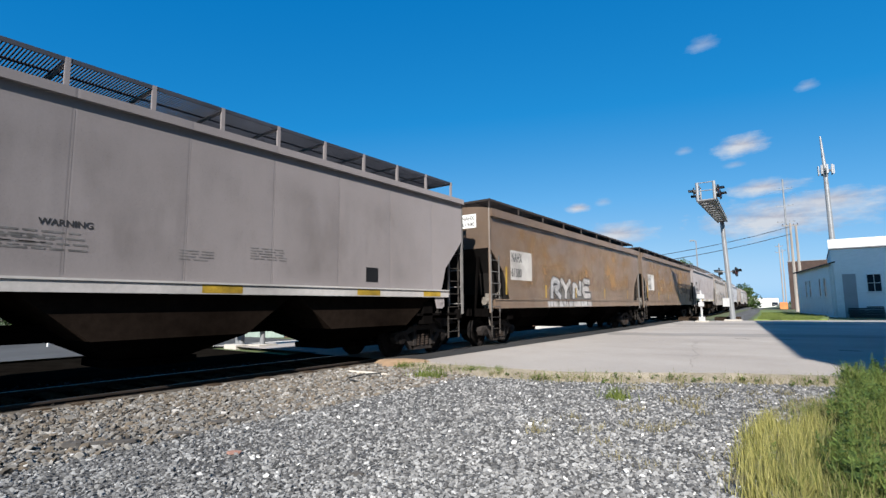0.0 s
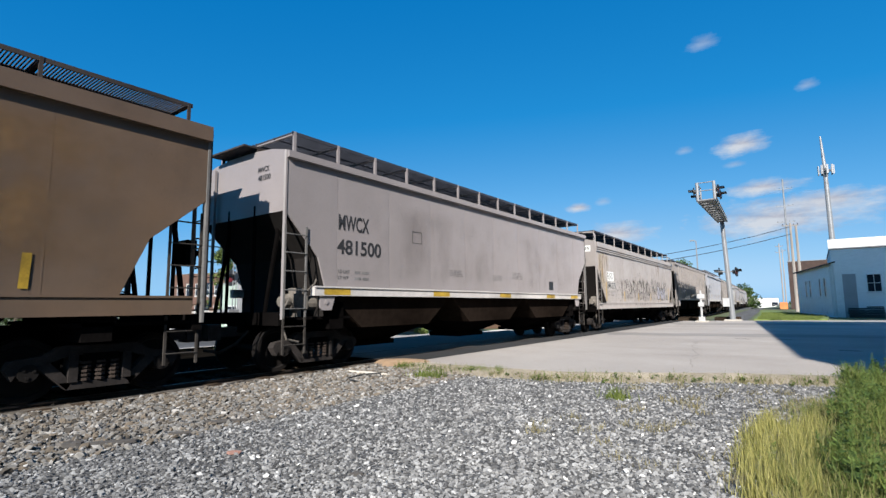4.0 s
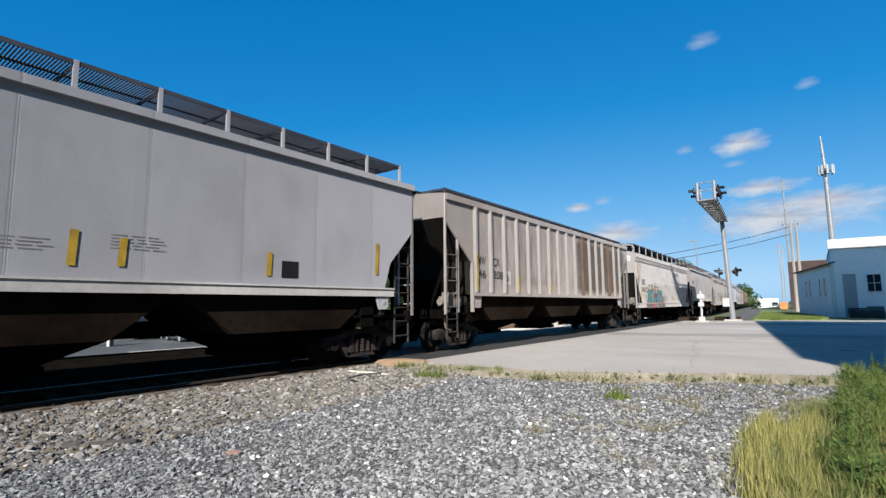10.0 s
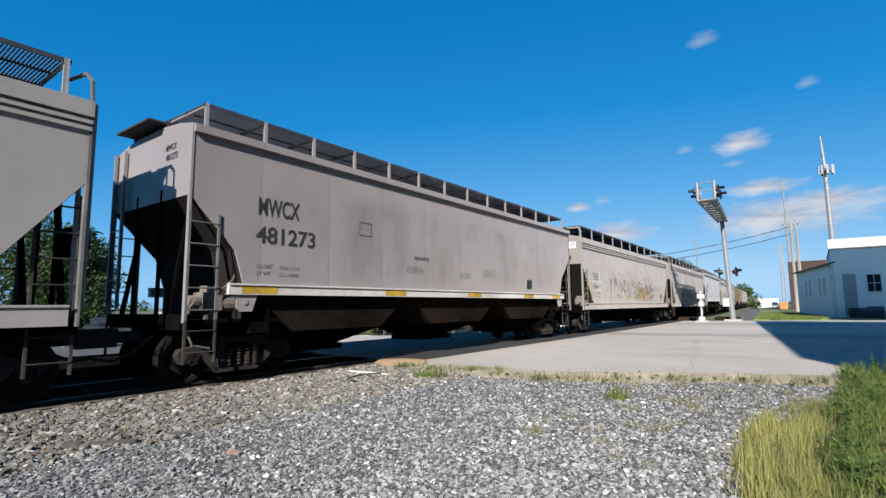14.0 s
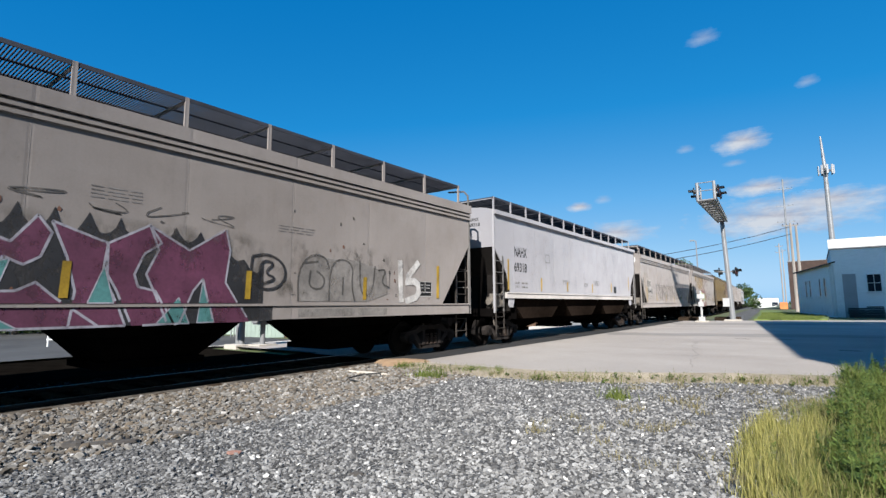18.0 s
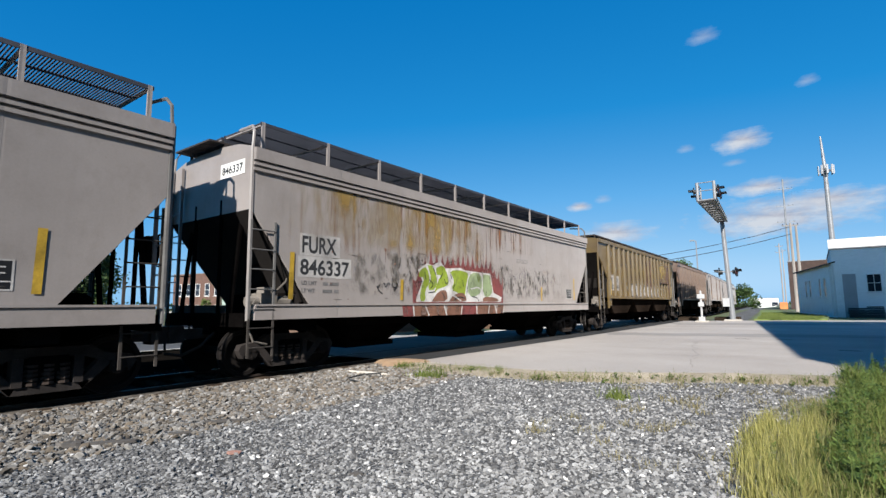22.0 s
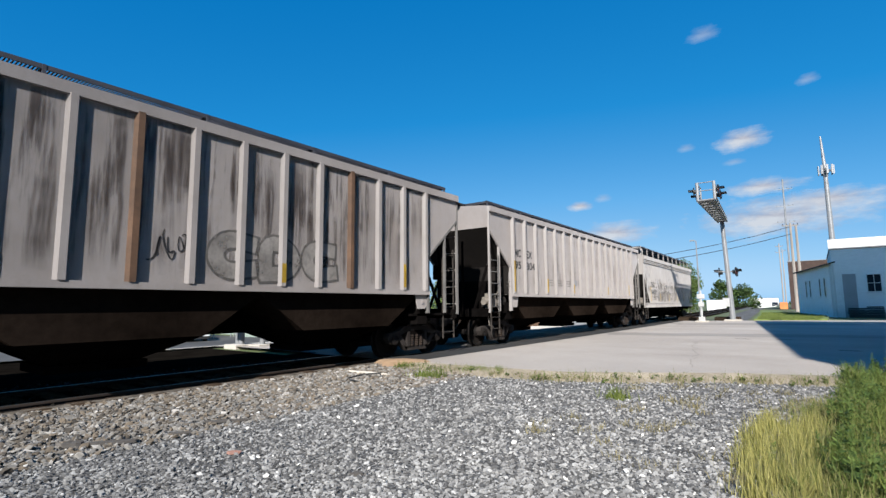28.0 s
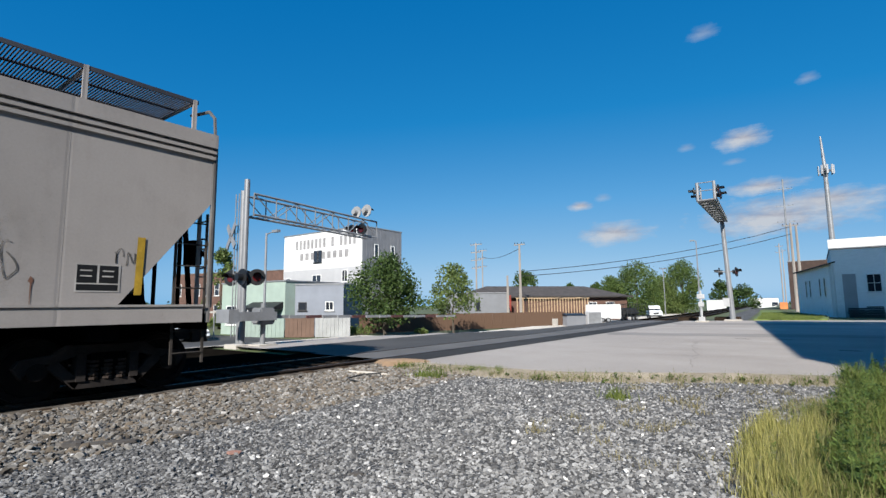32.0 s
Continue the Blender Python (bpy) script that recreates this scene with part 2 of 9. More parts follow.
def wheelset(bm):
    """Two flanged wheels on one axle, round the x axis."""
    for sx in (-1, 1):
        prof = [(0.66, 0.12), (0.68, 0.36), (0.675, 0.425), (0.685, 0.485), (0.715, 0.485), (0.725, 0.46), (0.82, 0.452), (0.82, 0.38), (0.765, 0.36), (0.75, 0.17), (0.83, 0.14), (0.83, 0.0)]
        n = 28
        rings = []
        for x, r in prof:
            rings.append([bm.verts.new((sx * x, r * math.cos(2 * math.pi * i / n), r * math.sin(2 * math.pi * i / n))) for i in range(n)] if r > 0 else [bm.verts.new((sx * x, 0, 0))])
        for a, b in zip(rings, rings[1:]):
            for i in range(n):
                j = (i + 1) % n
                if len(b) == 1:
                    bm.faces.new((a[i], a[j], b[0]))
                else:
                    bm.faces.new((a[i], a[j], b[j], b[i]))
    rod(bm, (-1.05, 0, 0), (1.05, 0, 0), 0.085, 12)
    for sx in (-1, 1):
        rod(bm, (sx * 0.9, 0, 0), (sx * 1.12, 0, 0), 0.125, 12)
        for q in range(3):
            a = q * 2.094
            box(bm, sx * 1.115 - 0.02, sx * 1.115 + 0.02, math.cos(a) * 0.07 - 0.02, math.cos(a) * 0.07 + 0.02, math.sin(a) * 0.07 - 0.02, math.sin(a) * 0.07 + 0.02)


def side_frame(bm):
    """Cast truck side: top member, two diagonals and the spring window."""
    lo, hi = -0.09, 0.09
    # built of members, so that the window stays open
    slab(bm, [(-1.16, 0.52), (-1.10, 0.62), (-0.70, 0.68), (-0.52, 0.80), (0.52, 0.80), (0.70, 0.68), (1.10, 0.62), (1.16, 0.52), (1.06, 0.36), (0.97, 0.52), (0.62, 0.58), (0.40, 0.66), (-0.40, 0.66), (-0.62, 0.58), (-0.97, 0.52), (-1.06, 0.36)], 0, lo, hi)
    slab(bm, [(-0.42, 0.16), (0.42, 0.16), (0.52, 0.27), (-0.52, 0.27)], 0, lo, hi)
    for s in (-1, 1):
        slab(bm, [(s * 0.42, 0.16), (s * 0.80, 0.52), (s * 0.66, 0.60), (s * 0.36, 0.27)], 0, lo, hi)
        slab(bm, [(s * 0.30, 0.27), (s * 0.42, 0.27), (s * 0.42, 0.66), (s * 0.30, 0.66)], 0, lo - 0.03, hi + 0.03)


def spring_nest(bm):
    for y in (-0.19, 0.0, 0.19):
        for i in range(5):
            rod(bm, (0.02, y, 0.28 + i * 0.062), (0.02, y, 0.315 + i * 0.062), 0.082, 8)
        rod(bm, (0.02, y, 0.27), (0.02, y, 0.6), 0.05, 6)


def bolster(bm):
    box(bm, -1.1, 1.1, -0.24, 0.24, 0.46, 0.68)
    box(bm, -0.5, 0.5, -0.3, 0.3, 0.68, 0.86)
    rod(bm, (-0.8, -0.45, 0.42), (0.8, -0.45, 0.42), 0.05)
    rod(bm, (-0.8, 0.45, 0.42), (0.8, 0.45, 0.42), 0.05)


def coupler(bm):
    box(bm, -0.09, 0.09, -0.55, 0.1, 0.74, 0.94)
    slab(bm, [(-0.18, -0.5), (-0.2, -0.78), (-0.05, -0.86), (0.02, -0.74), (0.14, -0.86), (0.22, -0.8), (0.16, -0.5)], 2, 0.68, 1.0)
    pipe(bm, [(0.35, 0.0, 0.85), (0.38, -0.3, 0.6), (0.3, -0.6, 0.45), (0.15, -0.85, 0.5)], 0.03)


def grating(length, w0, w1, z):
    def build(bm):
        n = int(length / 0.046)
        for i in range(n):
            y = -length / 2 + (i + 0.5) * length / n
            box(bm, w0, w1, y - 0.009, y + 0.009, z - 0.022, z)
        for i in range(3):
            x = w0 + i * (w1 - w0) / 2
            box(bm, x - 0.010, x + 0.010, -length / 2, length / 2, z - 0.037, z + 0.002)
        for x in (w0, w1):
            box(bm, x - 0.012, x + 0.012, -length / 2, length / 2, z - 0.06, z + 0.01)
    return build


def grate_bracket(x0, x1, z0, z1, wide):
    def build(bm):
        box(bm, x1 - 0.02, x1 + 0.02, -wide, wide, z0, z1 + 0.01)
        box(bm, x0, x1, -0.03, 0.03, z1 - 0.06, z1 - 0.03)
    return build


def brake_wheel(bm):
    n = 20
    for i in range(n):
        a, b = 2 * math.pi * i / n, 2 * math.pi * (i + 1) / n
        rod(bm, (0.28 * math.cos(a), 0, 0.28 * math.sin(a)), (0.28 * math.cos(b), 0, 0.28 * math.sin(b)), 0.016, 5)
    for i in range(5):
        a = 2 * math.pi * i / 5
        rod(bm, (0, 0, 0), (0.28 * math.cos(a), 0, 0.28 * math.sin(a)), 0.013, 5)
    rod(bm, (0, -0.03, 0), (0, 0.2, 0), 0.05)
    box(bm, -0.16, 0.16, 0.08, 0.26, -0.22, 0.22)


def hatch(bm):
    box(bm, -0.42, 0.42, -1.9, 1.9, 0.0, 0.10)
    for y in (-1.4, -0.5, 0.5, 1.4):
        box(bm, -0.46, 0.46, y - 0.03, y + 0.03, 0.10, 0.14)


WHEELS = []
CARS = []


def side_text(words, car, y, z, h, mat, width=None, x=None, label="", name="lettering"):
    key = ("text", words, h, width)
    if key not in MESH:
        me = text_mesh(words, h, width)
        me.materials.append(None)
        MESH[key] = me
    ob = share(name, MESH[key], car, Matrix(((0, 0, 1, HW + 0.006 if x is None else x), (1, 0, 0, y), (0, 1, 0, z), (0, 0, 0, 1))))
    ob.material_slots[0].link = "OBJECT"
    ob.material_slots[0].material = mat
    return tagged(ob, label) if label else ob


def side_patch(name, car, y0, y1, z0, z1, mat, lift=0.004, slant=0.0, label=""):
    bm = bmesh.new()
    x = HW + lift
    vs = [bm.verts.new(p) for p in ((x, y0, z0), (x, y1, z0), (x, y1 + slant, z1), (x, y0 + slant, z1))]
    bm.faces.new(vs)
    return part(name, bm, mat, car, label)


def valve_box(bm, hl):
    """Brake valve on the end platform: body, reservoir, cap and pipes."""
    box(bm, 1.0, 1.35, -hl + 0.42, -hl + 0.78, 1.3, 1.62)
    box(bm, 1.06, 1.38, -hl + 0.50, -hl + 0.70, 1.62, 1.74)
    rod(bm, (1.2, -hl + 0.2, 1.46), (1.2, -hl + 0.42, 1.46), 0.11, 10)
    rod(bm, (1.2, -hl + 0.78, 1.42), (1.2, -hl + 1.15, 1.42), 0.15, 12)
    box(bm, 1.05, 1.3, -hl + 0.55, -hl + 0.65, 1.13, 1.32)
    pipe(bm, [(1.36, -hl + 0.3, 1.5), (1.42, -hl + 0.15, 1.35), (1.42, -hl + 0.1, 1.0), (1.38, -hl + 0.25, 0.7), (1.3, -hl + 0.6, 0.62)], 0.022, 6)
    pipe(bm, [(1.3, -hl + 0.7, 1.6), (1.36, -hl + 0.95, 1.85), (1.36, -hl + 1.15, 2.3)], 0.02, 6)


def jacking_plate(kind, hl, sy):
    def build(bm):
        top = KINDS[kind]["bot"] + (0.02 if kind == "rib" else -0.12)
        d0, d1 = (0.92, 1.36) if kind == "grey" else (1.45, 1.95)
        slab(bm, [(sy * (hl - d0), top), (sy * (hl - d0), 1.34), (sy * (hl - d0 - 0.08), 1.27), (sy * (hl - d1 + 0.12), 1.27), (sy * (hl - d1), top)], 0, HW - 0.03, HW - 0.004)
        rod(bm, (HW - 0.006, sy * (hl - (d0 + d1) / 2 + 0.05), 1.44), (HW + 0.012, sy * (hl - (d0 + d1) / 2 + 0.05), 1.44), 0.05, 10)
    return build


def build_car(kind, front, paint, metal, label, walk_mat):
    """A covered hopper car with its front at that distance up the line at the clip's start."""
    k = KINDS[kind]
    L, hl = k["L"], k["L"] / 2
    car = empty("covered_hopper_car", label=label, category="railway car", group="cars of the freight train")
    black = M["underframe"]
    fit_part("body", (kind, "body"), body_shell(kind), paint, car)
    # roof: walkways along both edges, hatches on the crown
    gz = k["eave"] + {"chord": 0.60, "grey": 0.51, "brown": 0.40, "rib": 0.26}[kind]
    gx0, gx1 = (0.06, 1.40) if kind != "rib" else (0.45, 1.34)
    gl = L - 0.5
    for sx in (-1, 1):
        a, b = (gx0, gx1) if sx > 0 else (-gx1, -gx0)
        fit_part("walkway", (kind, "walkway%d" % sx), grating(gl, a, b, gz), walk_mat, car, label="expanded steel roof walkway")["kind"] = "stuff"
        nb = int(gl / {"grey": 1.15, "chord": 1.6, "brown": 1.9, "rib": 2.2}[kind])
        for i in range(nb + 1):
            y = -gl / 2 + 0.06 + i * (gl - 0.12) / nb
            fit_part("walkway_bracket", (kind, "bracket%d" % sx), grate_bracket(sx * gx0, sx * gx1, k["eave"] + 0.03, gz, 0.035 if kind in ("grey", "chord") else 0.025), metal if kind in ("grey", "chord") else walk_mat, car, pose(0, y, 0))
    for i in range(4):
        fit_part("roof_hatch", ("all", "hatch"), hatch, metal, car, pose(0, -6 + 4 * i, k["crown"] - 0.01))
    ez = k["crown"] + 0.10
    for sy in (-1, 1):
        def end_walk(bm, sy=sy):
            for i in range(20):
                y = sy * (hl - 0.35 + i * 0.034)
                box(bm, -0.9, 0.5, y - 0.009, y + 0.009, ez - 0.035, ez)
            for x in (-0.9, -0.55, -0.2, 0.15, 0.5):
                box(bm, x - 0.01, x + 0.01, min(sy * (hl - 0.36), sy * (hl + 0.3)), max(sy * (hl - 0.36), sy * (hl + 0.3)), ez - 0.032, ez)
                box(bm, x - 0.012, x + 0.012, min(sy * (hl - 0.08), sy * (hl - 0.02)), max(sy * (hl - 0.08), sy * (hl - 0.02)), k["eave"] - 0.1, ez - 0.03)
        fit_part("end_walkway", (kind, "end_walk%d" % sy), end_walk, M["grating_rusty"], car)["kind"] = "stuff"
    # sides
    for sx in (-1, 1):
        if k["sill"]:
            z0, z1 = k["sill"]

            def sill(bm, sx=sx):
                a, b = sorted((sx * (HW - 0.10), sx * (HW + 0.035)))
                ys = hl - (0.12 if kind == "chord" else 0.75 if kind == "grey" else 0.2)
                box(bm, a, b, -ys, ys, z0, z1)
                a, b = sorted((sx * (HW - 0.10), sx * (HW + 0.06)))
                box(bm, a, b, -ys, ys, z1 - 0.03, z1 + 0.004)
            fit_part("side_sill", (kind, "sill%d" % sx), sill, paint if kind != "grey" else M["sill_pale"], car)
        if kind in ("chord", "brown", "grey"):
            steps = {"chord": ((0.46, 0.40, 0.045), (0.36, 0.30, 0.07), (0.26, 0.02, 0.10)), "brown": ((0.26, 0.0, 0.10),), "grey": ((0.14, 0.0, 0.09),)}[kind]
            for q, (d0, d1, out) in enumerate(steps):
                def chord(bm, sx=sx, d0=d0, d1=d1, out=out):
                    a, b = sorted((sx * (HW - 0.05), sx * (HW + out)))
                    box(bm, a, b, -hl, hl, k["eave"] - d0, k["eave"] - d1)
                fit_part("top_chord", (kind, "chord%d%d" % (sx, q)), chord, paint, car)
        if kind == "rib":
            def chord(bm, sx=sx):
                a, b = sorted((sx * (HW - 0.05), sx * (HW + 0.07)))
                box(bm, a, b, -hl, hl, k["eave"] - 0.16, k["eave"] + 0.02)
            fit_part("top_chord", (kind, "chord%d" % sx), chord, paint, car)

            def low_chord(bm, sx=sx):
                a, b = sorted((sx * (HW - 0.05), sx * (HW + 0.07)))
                box(bm, a, b, -hl + 1.4, hl - 1.4, k["bot"] - 0.06, k["bot"] + 0.05)
            fit_part("side_sill", (kind, "low_chord%d" % sx), low_chord, paint, car)

            def rib(bm, sx=sx):
                x0, x1 = sx * HW, sx * (HW + RIB)
                slab(bm, [(x0, -0.085), (x1, -0.048), (x1, 0.048), (x0, 0.085)], 2, k["bot"] + 0.05, k["eave"] - 0.14)
            for i in range(17):
                fit_part("rib", (kind, "rib%d" % sx), rib, paint, car, pose(0, -hl + 1.55 + i * (L - 3.1) / 16, 0))
        elif sx > 0:
            def seam(bm, sx=sx):
                box(bm, HW - 0.01, HW + 0.0025, -0.009, 0.009, k["bot"], k["eave"] - 0.3)
            first, pitch, count = (1.38, 1.68, 9) if kind == "grey" else (hl - 6.45, 2.15, 7)
            for i in range(count):
                fit_part("panel_seam", (kind, "seam"), seam, paint, car, pose(0, -hl + first + pitch * i, 0))
    # hoppers and centre sill
    bays = 3
    span = L - 2 * k["cut"][-1][0] - 0.5
    tl = span / bays
    hz = k["bot"] + 0.002
    for i in range(bays):
        y = -span / 2 + (i + 0.5) * tl
        top, low = (tl - 0.02, 1.3) if kind in ("grey", "rib") else (tl * 0.66, 1.5)
        w0, w1, knee = (1.44, 0.5, 0.86) if kind in ("grey", "rib") else (1.25, 0.7, 0.9)
        # outlets below the knee get the blackest colour, as painted undercar shade
        fit_part("hopper_skirt", (kind, "skirt"), hopper_skirt(top, low, hz, w0, knee), M["hopper_steel"] if kind in ("chord", "brown") else M["hopper_dusty_shaded"], car, pose(0, y, 0))
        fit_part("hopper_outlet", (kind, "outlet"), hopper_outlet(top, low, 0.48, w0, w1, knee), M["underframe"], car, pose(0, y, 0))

    def centre(bm):
        box(bm, -0.32, 0.32, -hl - 0.05, hl + 0.05, 0.82, 1.10)

    def stub(bm):
        box(bm, -0.32, 0.32, hl - 2.4, hl + 0.05, 0.82, 1.10)
    if kind in ("grey", "rib"):
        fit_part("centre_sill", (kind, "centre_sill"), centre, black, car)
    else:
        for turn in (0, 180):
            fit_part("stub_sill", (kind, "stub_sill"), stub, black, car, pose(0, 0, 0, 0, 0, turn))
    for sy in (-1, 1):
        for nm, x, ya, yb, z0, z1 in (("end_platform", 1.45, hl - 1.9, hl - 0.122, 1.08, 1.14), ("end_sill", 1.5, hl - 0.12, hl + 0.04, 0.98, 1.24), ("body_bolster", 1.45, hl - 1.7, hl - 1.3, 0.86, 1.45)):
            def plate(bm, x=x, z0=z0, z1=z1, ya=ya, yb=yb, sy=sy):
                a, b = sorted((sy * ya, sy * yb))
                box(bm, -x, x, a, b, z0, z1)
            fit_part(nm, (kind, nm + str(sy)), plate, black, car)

        # sheet added over the end slope; its dark colour is soot plus painted shade
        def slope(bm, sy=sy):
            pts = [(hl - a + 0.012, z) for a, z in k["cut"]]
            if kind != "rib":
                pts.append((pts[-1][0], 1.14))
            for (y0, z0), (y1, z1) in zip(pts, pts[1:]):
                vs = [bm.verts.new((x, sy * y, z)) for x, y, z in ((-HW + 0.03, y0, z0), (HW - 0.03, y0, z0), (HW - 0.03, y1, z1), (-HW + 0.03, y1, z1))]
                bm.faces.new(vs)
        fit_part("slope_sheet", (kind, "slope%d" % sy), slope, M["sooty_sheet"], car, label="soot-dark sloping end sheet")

        def sheet(bm, sy=sy):
            a, b = sorted((sy * (hl - 1.25), sy * (hl - 1.2)))
            slab(bm, [(-0.9, 1.14), (0.9, 1.14), (1.3, 2.2), (-1.3, 2.2)], 1, a, b)
        fit_part("slope_support", (kind, "sheet%d" % sy), sheet, black, car)
    # ends: corner posts, ladders, steps, couplers
    for sy in (-1, 1):
        for sx in (-1, 1):
            x = sx * (HW - 0.02)
            top = k["eave"] + 0.02
            bars = [("corner_post", [(x, sy * hl, 1.1), (x, sy * hl, top)], 0.04)]
            if kind == "chord":
                bars.append(("handhold", [(x, sy * hl, top), (x, sy * (hl - 0.02), gz - 0.28), (sx * (HW - 0.14), sy * (hl - 0.06), gz - 0.14), (sx * 0.9, sy * (hl - 0.12), gz - 0.10)], 0.03))
            if kind == "rib":
                bars += [("diagonal_brace", [(x, sy * hl, 3.85), (x, sy * (hl - 1.4), 2.65)], 0.045), ("end_post", [(x, sy * (hl - 0.62), 1.15), (x, sy * (hl - 0.62), 3.3)], 0.045), ("end_post", [(x, sy * (hl - 1.4), 1.15), (x, sy * (hl - 1.4), 2.7)], 0.06)]
            bars += [("slope_post", [(sx * 0.95, sy * hl, 1.15), (sx * 0.95, sy * (hl - end_at(k, 3.0) - 0.02), 3.0)], 0.05), ("slope_post", [(sx * 0.5, sy * (hl - 0.02), 1.15), (sx * 0.5, sy * (hl - 0.02), 3.5)], 0.04)]
            for q, (nm, pts, r) in enumerate(bars):
                fit_part(nm, (kind, "%s%d%d%d" % (nm, q, sx, sy)), lambda bm, pts=pts, r=r: pipe(bm, pts, r), black if nm == "slope_post" else M["ladder_steel"] if sy > 0 else metal, car)
            w = 0.52
            y0 = sy * hl - (w if sy > 0 else 0)
            lx = sx * (HW + (0.02 if sy < 0 else -0.16))
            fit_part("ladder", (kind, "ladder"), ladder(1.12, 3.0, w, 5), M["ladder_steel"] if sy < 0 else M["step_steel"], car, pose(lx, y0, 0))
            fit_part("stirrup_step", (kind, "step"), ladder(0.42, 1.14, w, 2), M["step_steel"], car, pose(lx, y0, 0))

            def end_ladder(bm, sx=sx, sy=sy):
                for x in (sx * (HW - 0.08), sx * (HW - 0.55)):
                    box(bm, x - 0.02, x + 0.02, sy * (hl + 0.06) - 0.03, sy * (hl + 0.06) + 0.03, 1.35, k["eave"])
                for i in range(6):
                    z = 1.4 + i * 0.5
                    rod(bm, (sx * (HW - 0.08), sy * (hl + 0.07), z), (sx * (HW - 0.55), sy * (hl + 0.07), z), 0.014, 6)
            if sx * sy > 0:
                fit_part("end_ladder", (kind, "end_ladder%d%d" % (sx, sy)), end_ladder, metal, car)
        flip = Matrix.Identity(4) if sy < 0 else Matrix.Rotation(math.pi, 4, "Z")
        fit_part("coupler", ("all", "coupler"), coupler, M["rusty_steel"], car, flip @ pose(0, -hl + 0.05, 0))
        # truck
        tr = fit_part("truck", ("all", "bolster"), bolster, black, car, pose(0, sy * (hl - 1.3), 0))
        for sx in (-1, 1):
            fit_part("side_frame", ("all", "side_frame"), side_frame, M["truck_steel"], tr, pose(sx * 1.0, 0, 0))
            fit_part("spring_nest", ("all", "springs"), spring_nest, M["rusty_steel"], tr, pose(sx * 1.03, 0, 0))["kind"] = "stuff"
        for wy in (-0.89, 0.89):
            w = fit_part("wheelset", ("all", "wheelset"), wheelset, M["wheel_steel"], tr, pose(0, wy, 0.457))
            WHEELS.append((w, wy, front + hl))
    fit_part("brake_wheel", ("all", "brake_wheel"), brake_wheel, black, car, pose(0.85, hl + 0.22, 2.35, 0, 0, 180))

    fit_part("air_reservoir", (kind, "tank"), lambda bm: rod(bm, (0.3, hl - 1.0, 1.4), (1.1, hl - 1.0, 1.4), 0.2, 10), black, car)
    fit_part("brake_valve", (kind, "valve"), lambda bm: valve_box(bm, hl), M["valve_dust"], car, label="dusty brake valve with pipes")
    fit_part("brake_cylinder", (kind, "cylinder"), lambda bm: rod(bm, (1.0, -hl + 1.3, 1.5), (1.35, -hl + 1.3, 1.5), 0.14, 12), M["truck_steel"], car)
    if kind in ("grey", "rib"):
        for sy in (-1, 1):
            fit_part("jacking_plate", (kind, "jacking%d" % sy), jacking_plate(kind, hl, sy), paint, car, label="bracket plate under the side sill")
    CARS.append((car, front + hl, hl - 1.3))
    return car
# ---- materials ----
M = {}
# underframe and hopper colours hold the shade below the sills besides their grime
M["underframe"] = plain("shade_black_underframe", (0.006, 0.0052, 0.005), 0.9, 0.0, 0.5, 4, gloss=0.0)
M["hopper_steel"] = plain("shaded_grimy_hopper_steel", (0.008, 0.0068, 0.0062), 0.9, 0.0, 0.5, 3, gloss=0.0)
M["hopper_dusty_shaded"] = plain("shaded_dusty_hopper_steel", (0.017, 0.0122, 0.0095), 0.9, 0.0, 0.6, 2, gloss=0.0)
# dirty castings, darkened further for the car's shade over the trucks
M["truck_steel"] = plain("shaded_dusty_truck_casting", (0.030, 0.025, 0.023), 0.85, 0.0, 0.6, 8, gloss=0.2)
M["rusty_steel"] = plain("rusty_steel", (0.06, 0.044, 0.036), 0.85, 0.1, 0.5, 10, gloss=0.2)
M["valve_dust"] = plain("dusty_valve_casting", (0.17, 0.15, 0.13), 0.85, 0.0, 0.5, 9, gloss=0.2)
# wheel colour taken nearly to black for the same undercar shade
M["wheel_steel"] = plain("shaded_worn_wheel_steel", (0.010, 0.008, 0.0072), 0.8, 0.1, 0.4, 12, gloss=0.2)
# soot colour deepened by the shade between car ends
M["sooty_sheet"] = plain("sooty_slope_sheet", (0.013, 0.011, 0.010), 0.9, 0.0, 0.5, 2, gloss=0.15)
M["step_steel"] = plain("dark_step_steel", (0.06, 0.052, 0.046), 0.8, 0.1, 0.5, 6, gloss=0.2)
M["ladder_steel"] = plain("weathered_ladder_steel", (0.15, 0.143, 0.137), 0.75, 0.1, 0.4, 6, gloss=0.3)
M["rail_side"] = plain("rusted_rail", (0.035, 0.024, 0.019), 0.75, 0.2, 0.4, 8)
M["rail_top"] = plain("worn_rail_head", (0.13, 0.112, 0.092), 0.5, 1.0, 0.3, 10)
M["tie"] = plain("weathered_tie_wood", (0.05, 0.036, 0.026), 0.95, 0.0, 0.5, 6, 0.5, grain=(0.2, 2, 2), gloss=0.0)
M["grating"] = plain("galvanised_grating", (0.05, 0.053, 0.068), 0.7, 0.3, 0.3, 5)
M["grating_rusty"] = plain("rusty_grating", (0.05, 0.038, 0.033), 0.7, 0.3, 0.4, 5)
M["galv"] = plain("galvanised_steel", (0.27, 0.275, 0.285), 0.5, 0.3, 0.25, 4)
M["black_paint"] = plain("black_enamel", (0.012, 0.012, 0.013), 0.45, 0.0, 0.3, 8)
M["stencil_black"] = plain("black_stencil_paint", (0.03, 0.03, 0.032), 0.6, 0.0, 0.4, 12, 0.0)
M["white_paint"] = plain("white_paint", (0.75, 0.75, 0.73), 0.55, 0.0, 0.15, 8, 0.05)
